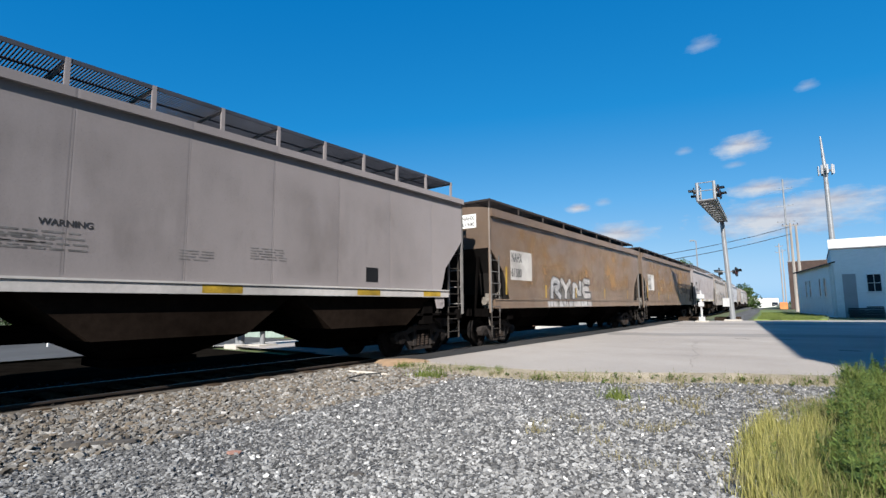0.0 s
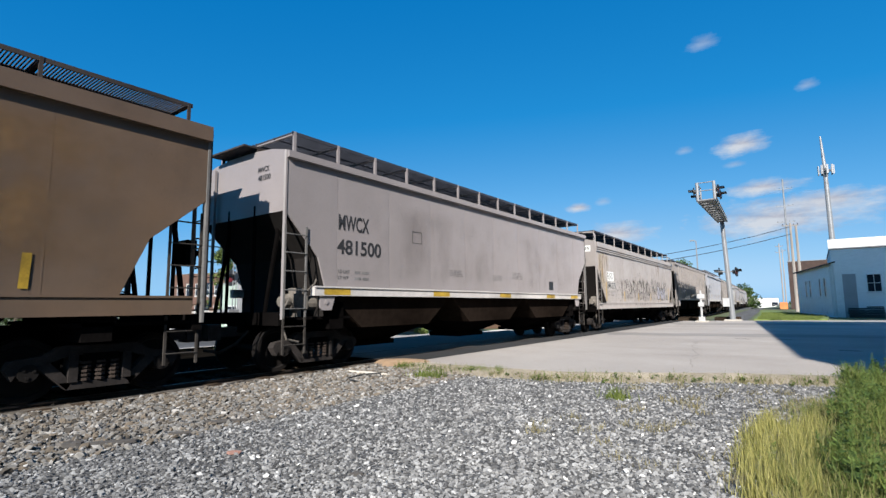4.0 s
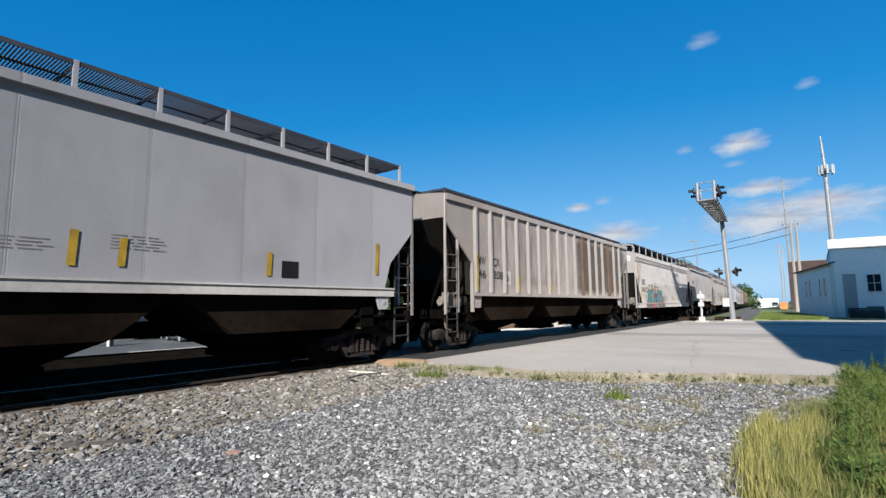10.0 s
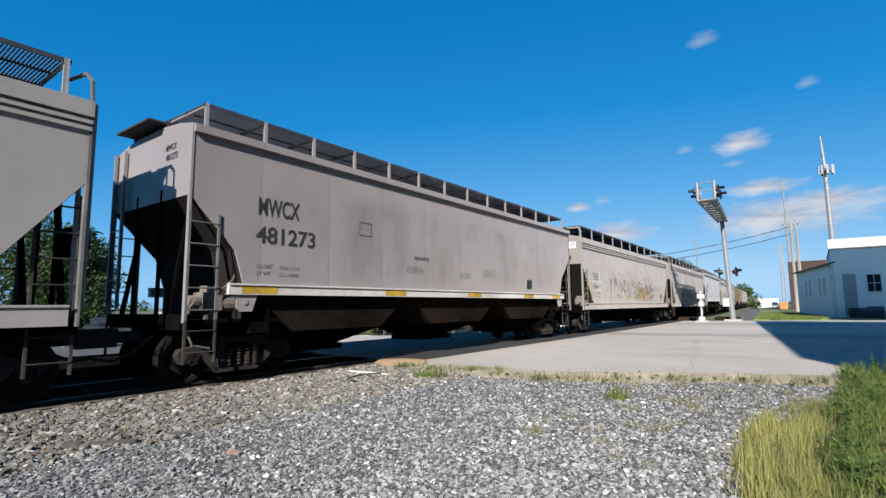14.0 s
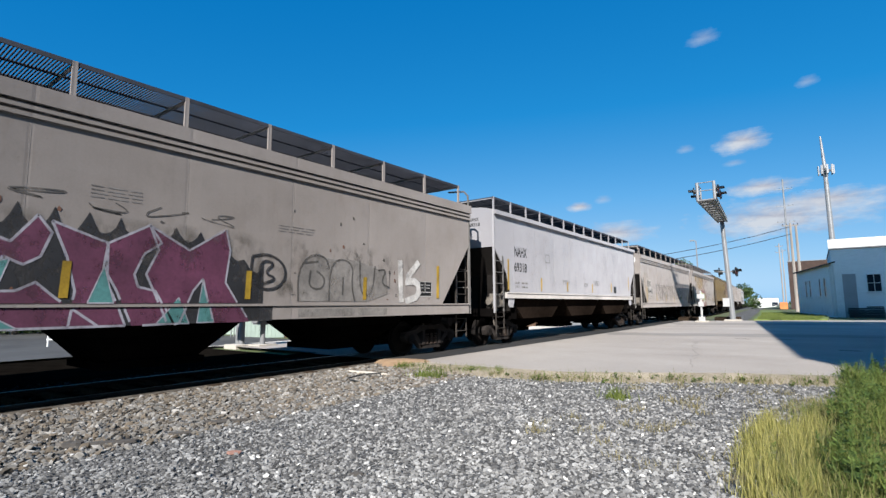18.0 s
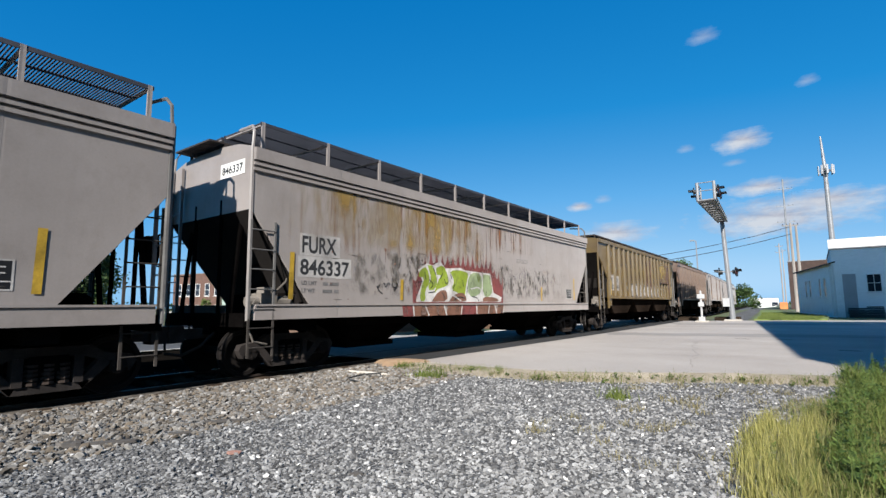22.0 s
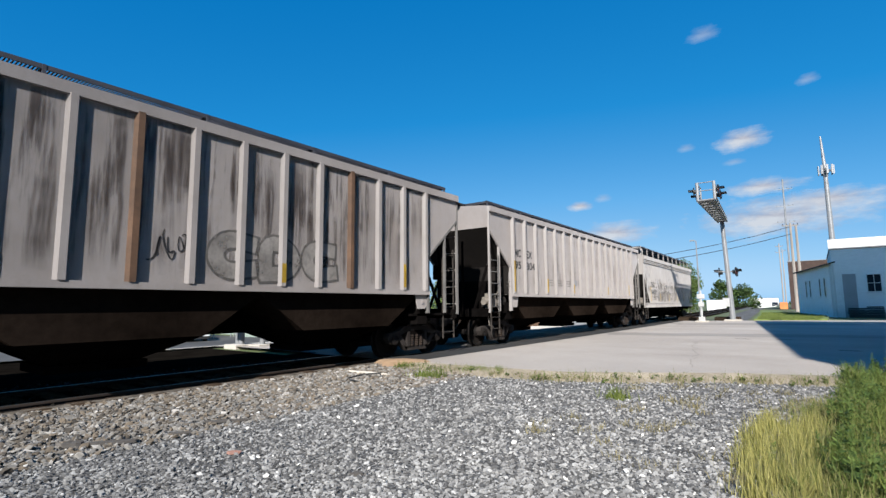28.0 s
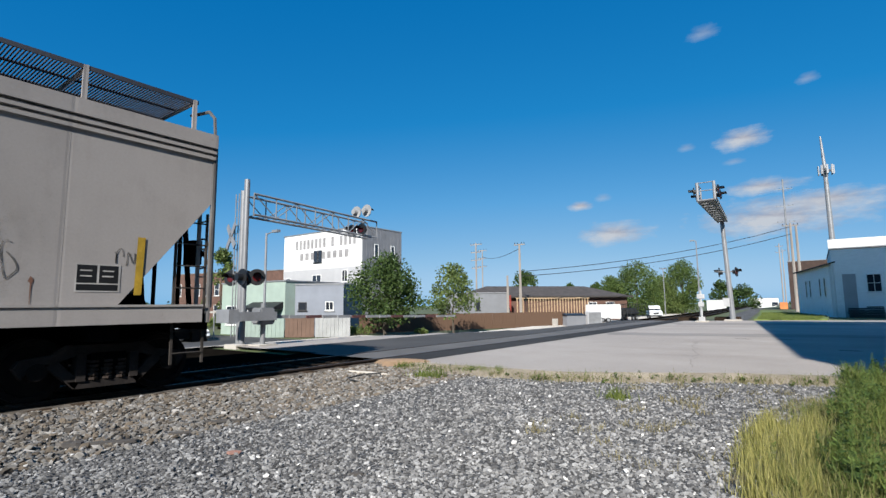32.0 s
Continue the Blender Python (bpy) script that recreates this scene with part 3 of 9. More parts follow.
M["yellow_mark"] = plain("yellow_reflector", (0.44, 0.28, 0.03), 0.5, 0.0, 0.5, 7, 0.0)
M["sill_pale"] = plain("pale_sill_paint", (0.46, 0.43, 0.41), 0.6, 0.0, 0.3, 2, 0.1)
M["concrete"] = plain("pale_concrete", (0.40, 0.37, 0.33), 0.85, 0.0, 0.22, 1.6, 0.25)
M["brick_dark"] = plain("dark_brown_brick", (0.14, 0.075, 0.055), 0.85, 0.0, 0.3, 5)
M["siding_white"] = plain("white_painted_wall", (0.66, 0.66, 0.65), 0.7, 0.0, 0.08, 2, 0.05)
M["siding_grey"] = plain("grey_metal_siding", (0.20, 0.205, 0.22), 0.5, 0.1, 0.12, 3, 0.05)
M["siding_green"] = plain("pale_green_wall", (0.30, 0.37, 0.32), 0.7, 0.0, 0.12, 3, 0.05)
M["shingle"] = plain("dark_shingle_roof", (0.055, 0.048, 0.045), 0.9, 0.0, 0.4, 6)
M["red_wall"] = plain("brick_red_wall", (0.30, 0.05, 0.032), 0.75, 0.0, 0.25, 4)
M["new_wood"] = plain("fresh_sawn_lumber", (0.46, 0.33, 0.20), 0.75, 0.0, 0.2, 8)
M["fence_wood"] = plain("brown_fence_wood", (0.135, 0.078, 0.048), 0.85, 0.0, 0.35, 5, 0.3, grain=(1, 1, 0.2))
M["glass"] = plain("dark_window_glass", (0.03, 0.035, 0.045), 0.08, 0.0, 0.2, 2, 0.0)
M["bark"] = plain("grey_bark", (0.10, 0.08, 0.06), 0.9, 0.0, 0.4, 8, 0.6)
M["pole_wood"] = plain("weathered_pole_wood", (0.36, 0.32, 0.285), 0.9, 0.0, 0.35, 5, 0.3, grain=(1, 1, 0.1))
M["wire"] = plain("black_wire", (0.02, 0.02, 0.02), 0.6, 0.0, 0.1)
M["tyre"] = plain("black_rubber", (0.02, 0.02, 0.02), 0.8, 0.0, 0.2)


def ground_z(x, y):
    start = -17.5 + 4.7 * min(1.0, max(0.0, (y - 16) / 10))
    return -0.12 - 1.1 * min(1.0, max(0.0, (start - x) / 4.5))


def gravel_material():
    m, nt, b = node_mat("crushed_stone_ground")
    vor = nt.nodes.new("ShaderNodeTexVoronoi")
    vor.inputs["Scale"].default_value = 26
    tc = nt.nodes.new("ShaderNodeTexCoord")
    nt.links.new(tc.outputs["Object"], vor.inputs["Vector"])
    stones = ramp(nt, vor.outputs["Color"], [(0.1, (0.11, 0.108, 0.108)), (0.55, (0.20, 0.197, 0.193)), (0.9, (0.30, 0.295, 0.29))])
    gaps = ramp(nt, vor.outputs["Distance"], [(0.2, (0.95, 0.95, 0.95)), (0.55, (0.32, 0.315, 0.31))])
    col = mix(nt, 1.0, stones.outputs[0], gaps.outputs[0], "MULTIPLY")
    patches = ramp(nt, noise_node(nt, 0.35, 4).outputs[0], [(0.35, (0.85, 0.84, 0.83)), (0.65, (1.1, 1.07, 1.02))])
    col = mix(nt, 1.0, col, patches.outputs[0], "MULTIPLY")
    nt.links.new(col, b.inputs["Base Color"])
    b.inputs["Roughness"].default_value = 0.9
    bump(nt, vor.outputs["Distance"], 0.7, -0.03, b)
    return m


def grass_ground_material():
    m, nt, b = node_mat("far_grass_ground")
    n = noise_node(nt, 0.06, 6, 0.7)
    r = ramp(nt, n.outputs[0], [(0.35, (0.11, 0.105, 0.06)), (0.6, (0.09, 0.12, 0.035)), (0.75, (0.16, 0.14, 0.08))])
    f = ramp(nt, noise_node(nt, 3.0, 6, 0.7).outputs[0], [(0.3, (0.7,) * 3), (0.7, (1.1,) * 3)])
    nt.links.new(mix(nt, 1.0, r.outputs[0], f.outputs[0], "MULTIPLY"), b.inputs["Base Color"])
    b.inputs["Roughness"].default_value = 0.95
    return m


def road_material(name, c0, c1):
    m, nt, b = node_mat(name)
    big = ramp(nt, noise_node(nt, 0.22, 5, 0.65).outputs[0], [(0.3, c0), (0.7, c1)])
    lanes = ramp(nt, noise_node(nt, 0.5, 4, 0.6, (0.08, 1, 1)).outputs[0], [(0.4, (0.93,) * 3), (0.65, (1.0,) * 3)])
    fine = noise_node(nt, 60, 4, 0.7)
    f = ramp(nt, fine.outputs[0], [(0.3, (0.8,) * 3), (0.7, (1.05,) * 3)])
    col = mix(nt, 1.0, mix(nt, 1.0, big.outputs[0], lanes.outputs[0], "MULTIPLY"), f.outputs[0], "MULTIPLY")
    nt.links.new(col, b.inputs["Base Color"])
    b.inputs["Roughness"].default_value = 0.92
    b.inputs["Specular IOR Level"].default_value = 0.15
    bump(nt, fine.outputs[0], 0.3, 0.006, b)
    return m


M["gravel"] = gravel_material()
M["far_ground"] = grass_ground_material()
M["road"] = road_material("worn_pale_road", (0.375, 0.33, 0.29), (0.475, 0.425, 0.375))
M["lot_asphalt"] = road_material("grey_lot_asphalt", (0.065, 0.063, 0.061), (0.11, 0.107, 0.103))
# asphalt darkened to include the train's shade on the crossing
M["asphalt"] = road_material("dark_asphalt", (0.036, 0.035, 0.034), (0.062, 0.060, 0.058))

# ---- ground, ballast, road ----


def make_ground():
    xs = [-3000, -800, -300, -120, -60, -40, -30, -26, -24, -22, -20, -19, -18, -17.5, -17, -16, -15, -14, -13, -12.5, -11.5, -10, -8, -6, -3, 0, 5, 15, 40, 120, 400, 1200, 3000]
    ys = [-2000, -500, -120, -40, -15, 0, 8, 12, 16, 18, 20, 22, 24, 26, 30, 40, 60, 100, 200, 400, 1000, 4000]
    bm = bmesh.new()
    grid = [[bm.verts.new((x, y, ground_z(x, y))) for x in xs] for y in ys]
    for j in range(len(ys) - 1):
        for i in range(len(xs) - 1):
            f = bm.faces.new((grid[j][i], grid[j][i + 1], grid[j + 1][i + 1], grid[j + 1][i]))
            f.material_index = 0 if -13 <= xs[i] and xs[i + 1] <= 15 and ys[j] >= -40 and ys[j + 1] <= 20 else 1
    return tagged(finish("ground", bm, [M["gravel"], M["far_ground"]]), "crushed grey stone ground merging into rough grass", "ground", kind="structure")


make_ground()


def strip_along(bm, offsets, s0, s1, step):
    """Quads along the line; offsets are (lateral, z) pairs from its middle."""
    n = int((s1 - s0) / step)
    prev = None
    for i in range(n + 1):
        s = s0 + (s1 - s0) * i / n
        x, y, a = track_at(s)
        row = [bm.verts.new((x + d * math.cos(a), y + d * math.sin(a), z)) for d, z in offsets]
        if prev:
            for q in range(len(row) - 1):
                bm.faces.new((prev[q], prev[q + 1], row[q + 1], row[q]))
        prev = row


bm = bmesh.new()
strip_along(bm, [(-3.2, -1.2), (-3.0, -0.3), (-1.75, -0.16), (1.55, -0.16), (2.3, -0.17), (3.3, -0.15)], -60, 620, 4)
# near-black base colour stands in for deep shade under the train
M["shaded_bed"] = plain("shaded_track_bed", (0.007, 0.006, 0.005), 0.95, 0.0, 0.5, 8, 0.6, gloss=0.0)
ballast = tagged(finish("ballast", bm, M["gravel"]), "bed of crushed grey ballast under the rails", "ballast", kind="structure")


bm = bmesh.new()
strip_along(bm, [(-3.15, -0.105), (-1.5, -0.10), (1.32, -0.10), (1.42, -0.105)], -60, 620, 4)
# dark strip west of the rails, painted where the train's shadow falls
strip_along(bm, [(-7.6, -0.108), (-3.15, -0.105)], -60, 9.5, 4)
tagged(finish("track_bed", bm, M["shaded_bed"]), "ballast between and beside the rails, coloured dark as the train's shade", "ballast", kind="structure")


bm = bmesh.new()
strip_along(bm, [(0.88, -0.07), (1.28, -0.085), (1.6, -0.13)], -60, 9.3, 2)
M["cinder_dirt"] = plain("tan_cinder_dirt", (0.12, 0.105, 0.09), 0.95, 0.0, 0.6, 14, 0.9, gloss=0.1)
tagged(finish("trodden_dirt", bm, M["cinder_dirt"]), "trodden tan dirt along the tie ends", "dirt", kind="structure")


def rail_profile(sx):
    c = sx * 0.755
    return [(c - 0.07, -0.165), (c - 0.07, -0.15), (c - 0.01, -0.13), (c - 0.01, -0.045), (c - 0.036, -0.035), (c - 0.036, -0.006), (c - 0.028, 0.0)], [(c - 0.028, 0.0), (c + 0.028, 0.0)], [(c + 0.028, 0.0), (c + 0.036, -0.006), (c + 0.036, -0.035), (c + 0.01, -0.045), (c + 0.01, -0.13), (c + 0.07, -0.15), (c + 0.07, -0.165)]


def make_rails():
    for sx in (-1, 1):
        bm = bmesh.new()
        a, b, c = rail_profile(sx)
        for prof in (a, b, c):
            strip_along(bm, prof, -60, 620, 4)
        bm.faces.ensure_lookup_table()
        for f in bm.faces:
            if all(v.co.z > -0.001 for v in f.verts):
                f.material_index = 1
        tagged(finish("rail", bm, [M["rail_side"], M["rail_top"]]), "rust-sided steel rail with a polished head", "rail", "rails of the line", "structure")


make_rails()


def make_ties():
    bm = bmesh.new()
    rng = random.Random(3)
    box(bm, -1.3, 1.42, -0.14, 0.14, -0.32, -0.066)
    me = bpy.data.meshes.new("tie")
    bm.to_mesh(me)
    bm.free()
    me.materials.append(M["tie"])
    ob = None
    for i in range(150):
        s = -22 + i * 0.53
        if 9.2 < s < 43.5:
            continue
        x, y, a = track_at(s)
        ob = share("tie", me, ballast, pose(x + rng.uniform(-0.05, 0.05), y, rng.uniform(-0.012, 0.0), 0, 0, math.degrees(a) + rng.uniform(-1.5, 1.5)))


make_ties()


def flat_area(name, pts, z, mat, label, category, thick=0.25):
    bm = bmesh.new()
    slab(bm, pts, 2, z - thick, z)
    return tagged(finish(name, bm, mat), label, category, kind="structure")


ROAD_NEAR = [(-8.2, 9.35), (-4.2, 9.6), (-1.4, 11.2), (2.0, 12.4), (14.0, 15.0)]
ROAD_FAR = [(14.0, 52.0), (-0.6, 47.2), (-9.0, 42.8)]
road = flat_area("road", [(-8.2, 9.35), (-4.2, 9.6), (-1.4, 11.2), (2.0, 12.4), (34.0, 19.0), (34.0, 60.0), (-0.6, 47.2), (-8.9, 42.8)], -0.012, M["road"], "wide worn pale road surface across the line", "road", 0.4)


def road_seam(pts, w, mat, label, category):
    """A thin poured strip lying on the road along a wandering line."""
    bm = bmesh.new()
    rows = []
    for i, (x, y) in enumerate(pts):
        a, b = pts[max(i - 1, 0)], pts[min(i + 1, len(pts) - 1)]
        n = Vector((-(b[1] - a[1]), b[0] - a[0], 0)).normalized() * w / 2
        rows.append([bm.verts.new((x + n.x, y + n.y, -0.0085)), bm.verts.new((x - n.x, y - n.y, -0.0085))])
    for a, b in zip(rows, rows[1:]):
        bm.faces.new((a[0], b[0], b[1], a[1]))
    tagged(finish("road_seam", bm, mat), label, category, kind="structure")


M["tar"] = plain("road_tar", (0.11, 0.10, 0.092), 0.8, 0.0, 0.4, 4, 0.1, gloss=0.2)
M["road_patch"] = road_material("patched_grey_road", (0.27, 0.245, 0.22), (0.37, 0.335, 0.30))
rng_ = random.Random(31)
for x0, y0, x1, y1, w in ((-7.6, 13.2, 6.0, 17.0, 0.025), (-7.8, 19.0, 5.0, 22.2, 0.03), (-2.2, 12.0, -3.6, 20.0, 0.022)):
    pts = [(x0 + (x1 - x0) * i / 24 + rng_.uniform(-0.13, 0.13), y0 + (y1 - y0) * i / 24 + rng_.uniform(-0.13, 0.13)) for i in range(25)]
    road_seam(pts, w, M["road_patch"], "thin weathered crack across the road", "road crack")
road_seam([(-7.9 + i * 0.9, 23.4 + 0.22 * i + rng_.uniform(-0.1, 0.1)) for i in range(13)], 2.1, M["road_patch"], "darker patched strip across the worn road", "road patch")
road_seam([(-7.9 + i * 0.9, 36.5 + 0.3 * i + rng_.uniform(-0.1, 0.1)) for i in range(12)], 3.4, M["road_patch"], "darker patched strip across the worn road", "road patch")
for x, y in ((-2.6, 22.2), (-1.3, 22.6), (0.4, 18.2)):
    road_seam([(x + i * 0.12, y + rng_.uniform(-0.05, 0.05)) for i in range(5)], 0.22, M["tar"], "small dark pothole patch in the road", "road patch")


M["edge_dirt"] = plain("dusty_edge_dirt", (0.26, 0.225, 0.175), 0.95, 0.0, 0.4, 5, 0.8, gloss=0.1)
bm = bmesh.new()
edge = [(-8.25, 9.3), (-6.2, 9.42), (-4.2, 9.6), (-2.8, 10.35), (-1.4, 11.2), (0.3, 11.8), (2.0, 12.4), (8.0, 13.7), (14.0, 15.0)]
rng_ = random.Random(8)
rows = []
for x, y in edge:
    w = rng_.uniform(0.45, 0.8)
    rows.append([bm.verts.new(p) for p in ((x - 0.03, y + 0.12, -0.006), (x, y - 0.05, -0.012), (x + 0.05, y - w * 0.5, -0.06), (x + 0.1, y - w, -0.135))])
for a, b in zip(rows, rows[1:]):
    for i in range(3):
        bm.faces.new((a[i], a[i + 1], b[i + 1], b[i]))
tagged(finish("road_shoulder", bm, M["edge_dirt"]), "dusty dirt shoulder sloping off the road's edge", "dirt", kind="structure")

# ---- the cars of the train ----
PAINT = {
    "brown": ((0.133, 0.088, 0.058), (0.078, 0.057, 0.043), (0.20, 0.115, 0.05), 0.10, 0.25, 0.7),
    "tan": ((0.270, 0.241, 0.226), (0.173, 0.149, 0.134), (0.12, 0.075, 0.045), 0.14, 0.22, 0.5),
    "clean_tan": ((0.323, 0.299, 0.285), (0.227, 0.206, 0.192), (0.12, 0.075, 0.045), 0.10, 0.12, 0.4),
    "light": ((0.300, 0.293, 0.312), (0.245, 0.238, 0.252), (0.22, 0.18, 0.14), 0.06, 0.05, 0.45),
    "grey": ((0.253, 0.225, 0.223), (0.190, 0.167, 0.162), (0.17, 0.12, 0.09), 0.08, 0.08, 0.5),
    "ribgrey": ((0.244, 0.217, 0.204), (0.146, 0.121, 0.103), (0.13, 0.085, 0.055), 0.22, 0.3, 0.6),
    "ribpale": ((0.279, 0.254, 0.246), (0.178, 0.153, 0.138), (0.14, 0.085, 0.05), 0.15, 0.2, 0.5),
    "yellow": ((0.109, 0.070, 0.017), (0.057, 0.035, 0.017), (0.085, 0.036, 0.022), 0.4, 0.6, 0.9),
    "rust": ((0.179, 0.125, 0.094), (0.105, 0.064, 0.044), (0.15, 0.065, 0.036), 0.45, 0.6, 0.9),
}
TRAIN = [
    ("grey", -4.04, "grey", "dusty grey smooth-sided covered hopper with stencilled warnings"),
    ("brown", 13.84, "brown", "brown smooth-sided covered hopper with a pale number panel and silver graffiti"),
    ("brown", 32.2, "brown", "brown smooth-sided covered hopper with a pale number panel"),
    ("grey", 51.2, "grey", "grey smooth-sided covered hopper with a yellow-marked sill"),
    ("chord", 69.0, "tan", "pale weathered covered hopper with stepped top chord and faded graffiti"),
    ("rib", 87.5, "ribgrey", "streaked grey rib-sided covered hopper with a dark company mark"),
    ("grey", 106.65, "light", "clean light grey smooth-sided covered hopper"),
    ("rib", 124.4, "ribgrey", "dirty grey rib-sided covered hopper with yellow reflector marks"),
    ("chord", 143.6, "clean_tan", "pale covered hopper with red and teal graffiti along its side"),
    ("grey", 162.3, "grey", "warm grey smooth-sided covered hopper with a yellow-marked sill"),
    ("chord", 180.1, "tan", "pale covered hopper with dark drips along its lower side"),
    ("chord", 198.85, "tan", "pale covered hopper with large purple graffiti"),
    ("grey", 217.5, "light", "clean light grey smooth-sided covered hopper"),
    ("chord", 235.15, "tan", "pale weathered covered hopper with worn graffiti"),
    ("chord", 253.85, "tan", "rust-streaked pale covered hopper with green and red graffiti"),
    ("rib", 272.7, "yellow", "mustard yellow rib-sided covered hopper with faded lettering"),
    ("rib", 291.9, "rust", "rust-stained rib-sided covered hopper"),
    ("rib", 310.9, "ribpale", "grimy grey rib-sided covered hopper with rust streaks"),
    ("rib", 330.2, "ribpale", "pale grey rib-sided covered hopper"),
    ("chord", 348.9, "clean_tan", "pale covered hopper with grey graffiti at the train's tail"),
]
BUILT = []
for i, (kind, front, tone, label) in enumerate(TRAIN):
    mat = car_paint("car_paint_%s" % tone, *PAINT[tone], seed=i * 7.3, seams=(1.68, 1.38 - KINDS["grey"]["L"] / 2) if kind == "grey" else (2.15, 0.0) if kind == "chord" else None, blotch=0.12 if kind == "grey" else 0.3)
    metal = mat
    BUILT.append(build_car(kind, front, mat, metal, label, M["grating_rusty"] if tone in ("brown", "rust", "yellow") else M["grating"]))
# ---- crossing surface and far side of the line ----


def follow_area(name, x0, x1, y0, y1, lift, mat, label, category, nx=12, ny=14, skew=0.0):
    bm = bmesh.new()
    grid = []
    for j in range(ny + 1):
        y = y0 + (y1 - y0) * j / ny
        row = []
        for i in range(nx + 1):
            x = x0 + (x1 - x0) * i / nx + skew * j / ny
            row.append(bm.verts.new((x, y, ground_z(x, y) + lift)))
        grid.append(row)
    for j in range(ny):
        for i in range(nx):
            bm.faces.new((grid[j][i], grid[j][i + 1], grid[j + 1][i + 1], grid[j + 1][i]))
    return tagged(finish(name, bm, mat), label, category, kind="structure")


def crossing_strip(name, a, b, z, mat, label):
    bm = bmesh.new()
    strip_along(bm, [(a, z), (b, z)], 9.5, 43.0, 2)
    return tagged(finish(name, bm, mat), label, "crossing panel", kind="structure")


M["panel"] = plain("crossing_concrete", (0.075, 0.072, 0.07), 0.8, 0.0, 0.25, 3, 0.2)
# apron colour lowered too, with the shade of the passing cars in it
M["dark_apron"] = road_material("shade_darkened_road_edge", (0.065, 0.063, 0.061), (0.11, 0.106, 0.102))
crossing_strip("road_apron", 0.83, 1.95, -0.006, M["asphalt"], "dark asphalt apron beside the rail")
crossing_strip("crossing_panel", -0.68, 0.68, -0.01, M["panel"], "grey crossing panel between the rails")
crossing_strip("road_apron", -1.9, -0.83, -0.006, M["dark_apron"], "dark asphalt apron beside the rail")
# strip as wide as the train's shadow, which its dark colour imitates
follow_area("road_apron", -11.6, -14.6, 9.8, 43.0, 0.108, M["dark_apron"], "road strip beside the crossing, coloured dark as the train's shadow", "road")
follow_area("road", -14.6, -24.0, 9.8, 46.0, 0.105, M["road"], "pale worn road on the far side of the line", "road")
follow_area("road", -17.6, -30.5, -14.0, 9.9, 0.1, M["lot_asphalt"], "pale worn street along the far side of the line", "road")
follow_area("pavement", -22.5, -31.0, 12.0, 30.0, 0.14, M["concrete"], "pale concrete pavement beyond the crossing", "pavement")
follow_area("pavement", -19.0, -25.0, 30.0, 150.0, 0.13, M["concrete"], "long pale concrete pavement beside the line", "pavement", ny=20, skew=-6)
follow_area("parking_lot", -30.0, -75.0, -10.0, 24.0, 0.11, M["lot_asphalt"], "grey asphalt parking lot", "parking lot")
follow_area("side_lane", -4.6, -7.0, 47.5, 260.0, 0.03, M["gravel"], "dirt lane along the line", "lane", nx=3, ny=10, skew=-13)


def grass_patch_material(name, a, b):
    m, nt, bs = node_mat(name)
    r = ramp(nt, noise_node(nt, 1.2, 6, 0.7).outputs[0], [(0.35, a), (0.65, b)])
    f = ramp(nt, noise_node(nt, 30, 4, 0.7).outputs[0], [(0.3, (0.6,) * 3), (0.7, (1.15,) * 3)])
    nt.links.new(mix(nt, 1.0, r.outputs[0], f.outputs[0], "MULTIPLY"), bs.inputs["Base Color"])
    bs.inputs["Roughness"].default_value = 0.95
    return m


M["verge"] = grass_patch_material("mown_green_verge", (0.10, 0.15, 0.035), (0.17, 0.21, 0.05))
M["dirt"] = plain("brown_dirt", (0.25, 0.165, 0.10), 0.95, 0.0, 0.3, 4, 0.6)
flat_area("grass_verge", [(-4.2, 48.0), (0.6, 50.5), (0.9, 60.0), (-2.6, 78.0), (-6.5, 110.0), (-8.5, 110.0), (-5.0, 62.0)], 0.03, M["verge"], "bright green mown grass verge", "grass", 0.2)

# ---- building helpers ----


def window(parent, m, w, h, bars=(1, 1), frame_mat=None, name="window"):
    """A framed window in the plane of m: x across, z up, facing -y."""
    bm = bmesh.new()
    t = 0.07
    box(bm, -w / 2, w / 2, -0.05, 0.0, 0, t)
    box(bm, -w / 2, w / 2, -0.05, 0.0, h - t, h)
    box(bm, -w / 2, -w / 2 + t, -0.05, 0.0, t, h - t)
    box(bm, w / 2 - t, w / 2, -0.05, 0.0, t, h - t)
    for i in range(1, bars[0]):
        x = -w / 2 + w * i / bars[0]
        box(bm, x - 0.025, x + 0.025, -0.04, 0.0, t, h - t)
    for i in range(1, bars[1]):
        z = h * i / bars[1]
        box(bm, -w / 2 + t, w / 2 - t, -0.042, 0.0, z - 0.025, z + 0.025)
    ob = part(name, bm, frame_mat or M["white_paint"], parent)
    ob.matrix_basis = m
    bm = bmesh.new()
    box(bm, -w / 2 + t, w / 2 - t, -0.02, 0.01, t, h - t)
    part("pane", bm, M["glass"], ob)
    bm = bmesh.new()
    box(bm, -w / 2 - 0.08, w / 2 + 0.08, -0.12, 0.0, -0.08, 0.0)
    part("sill", bm, frame_mat or M["white_paint"], ob)
    return ob


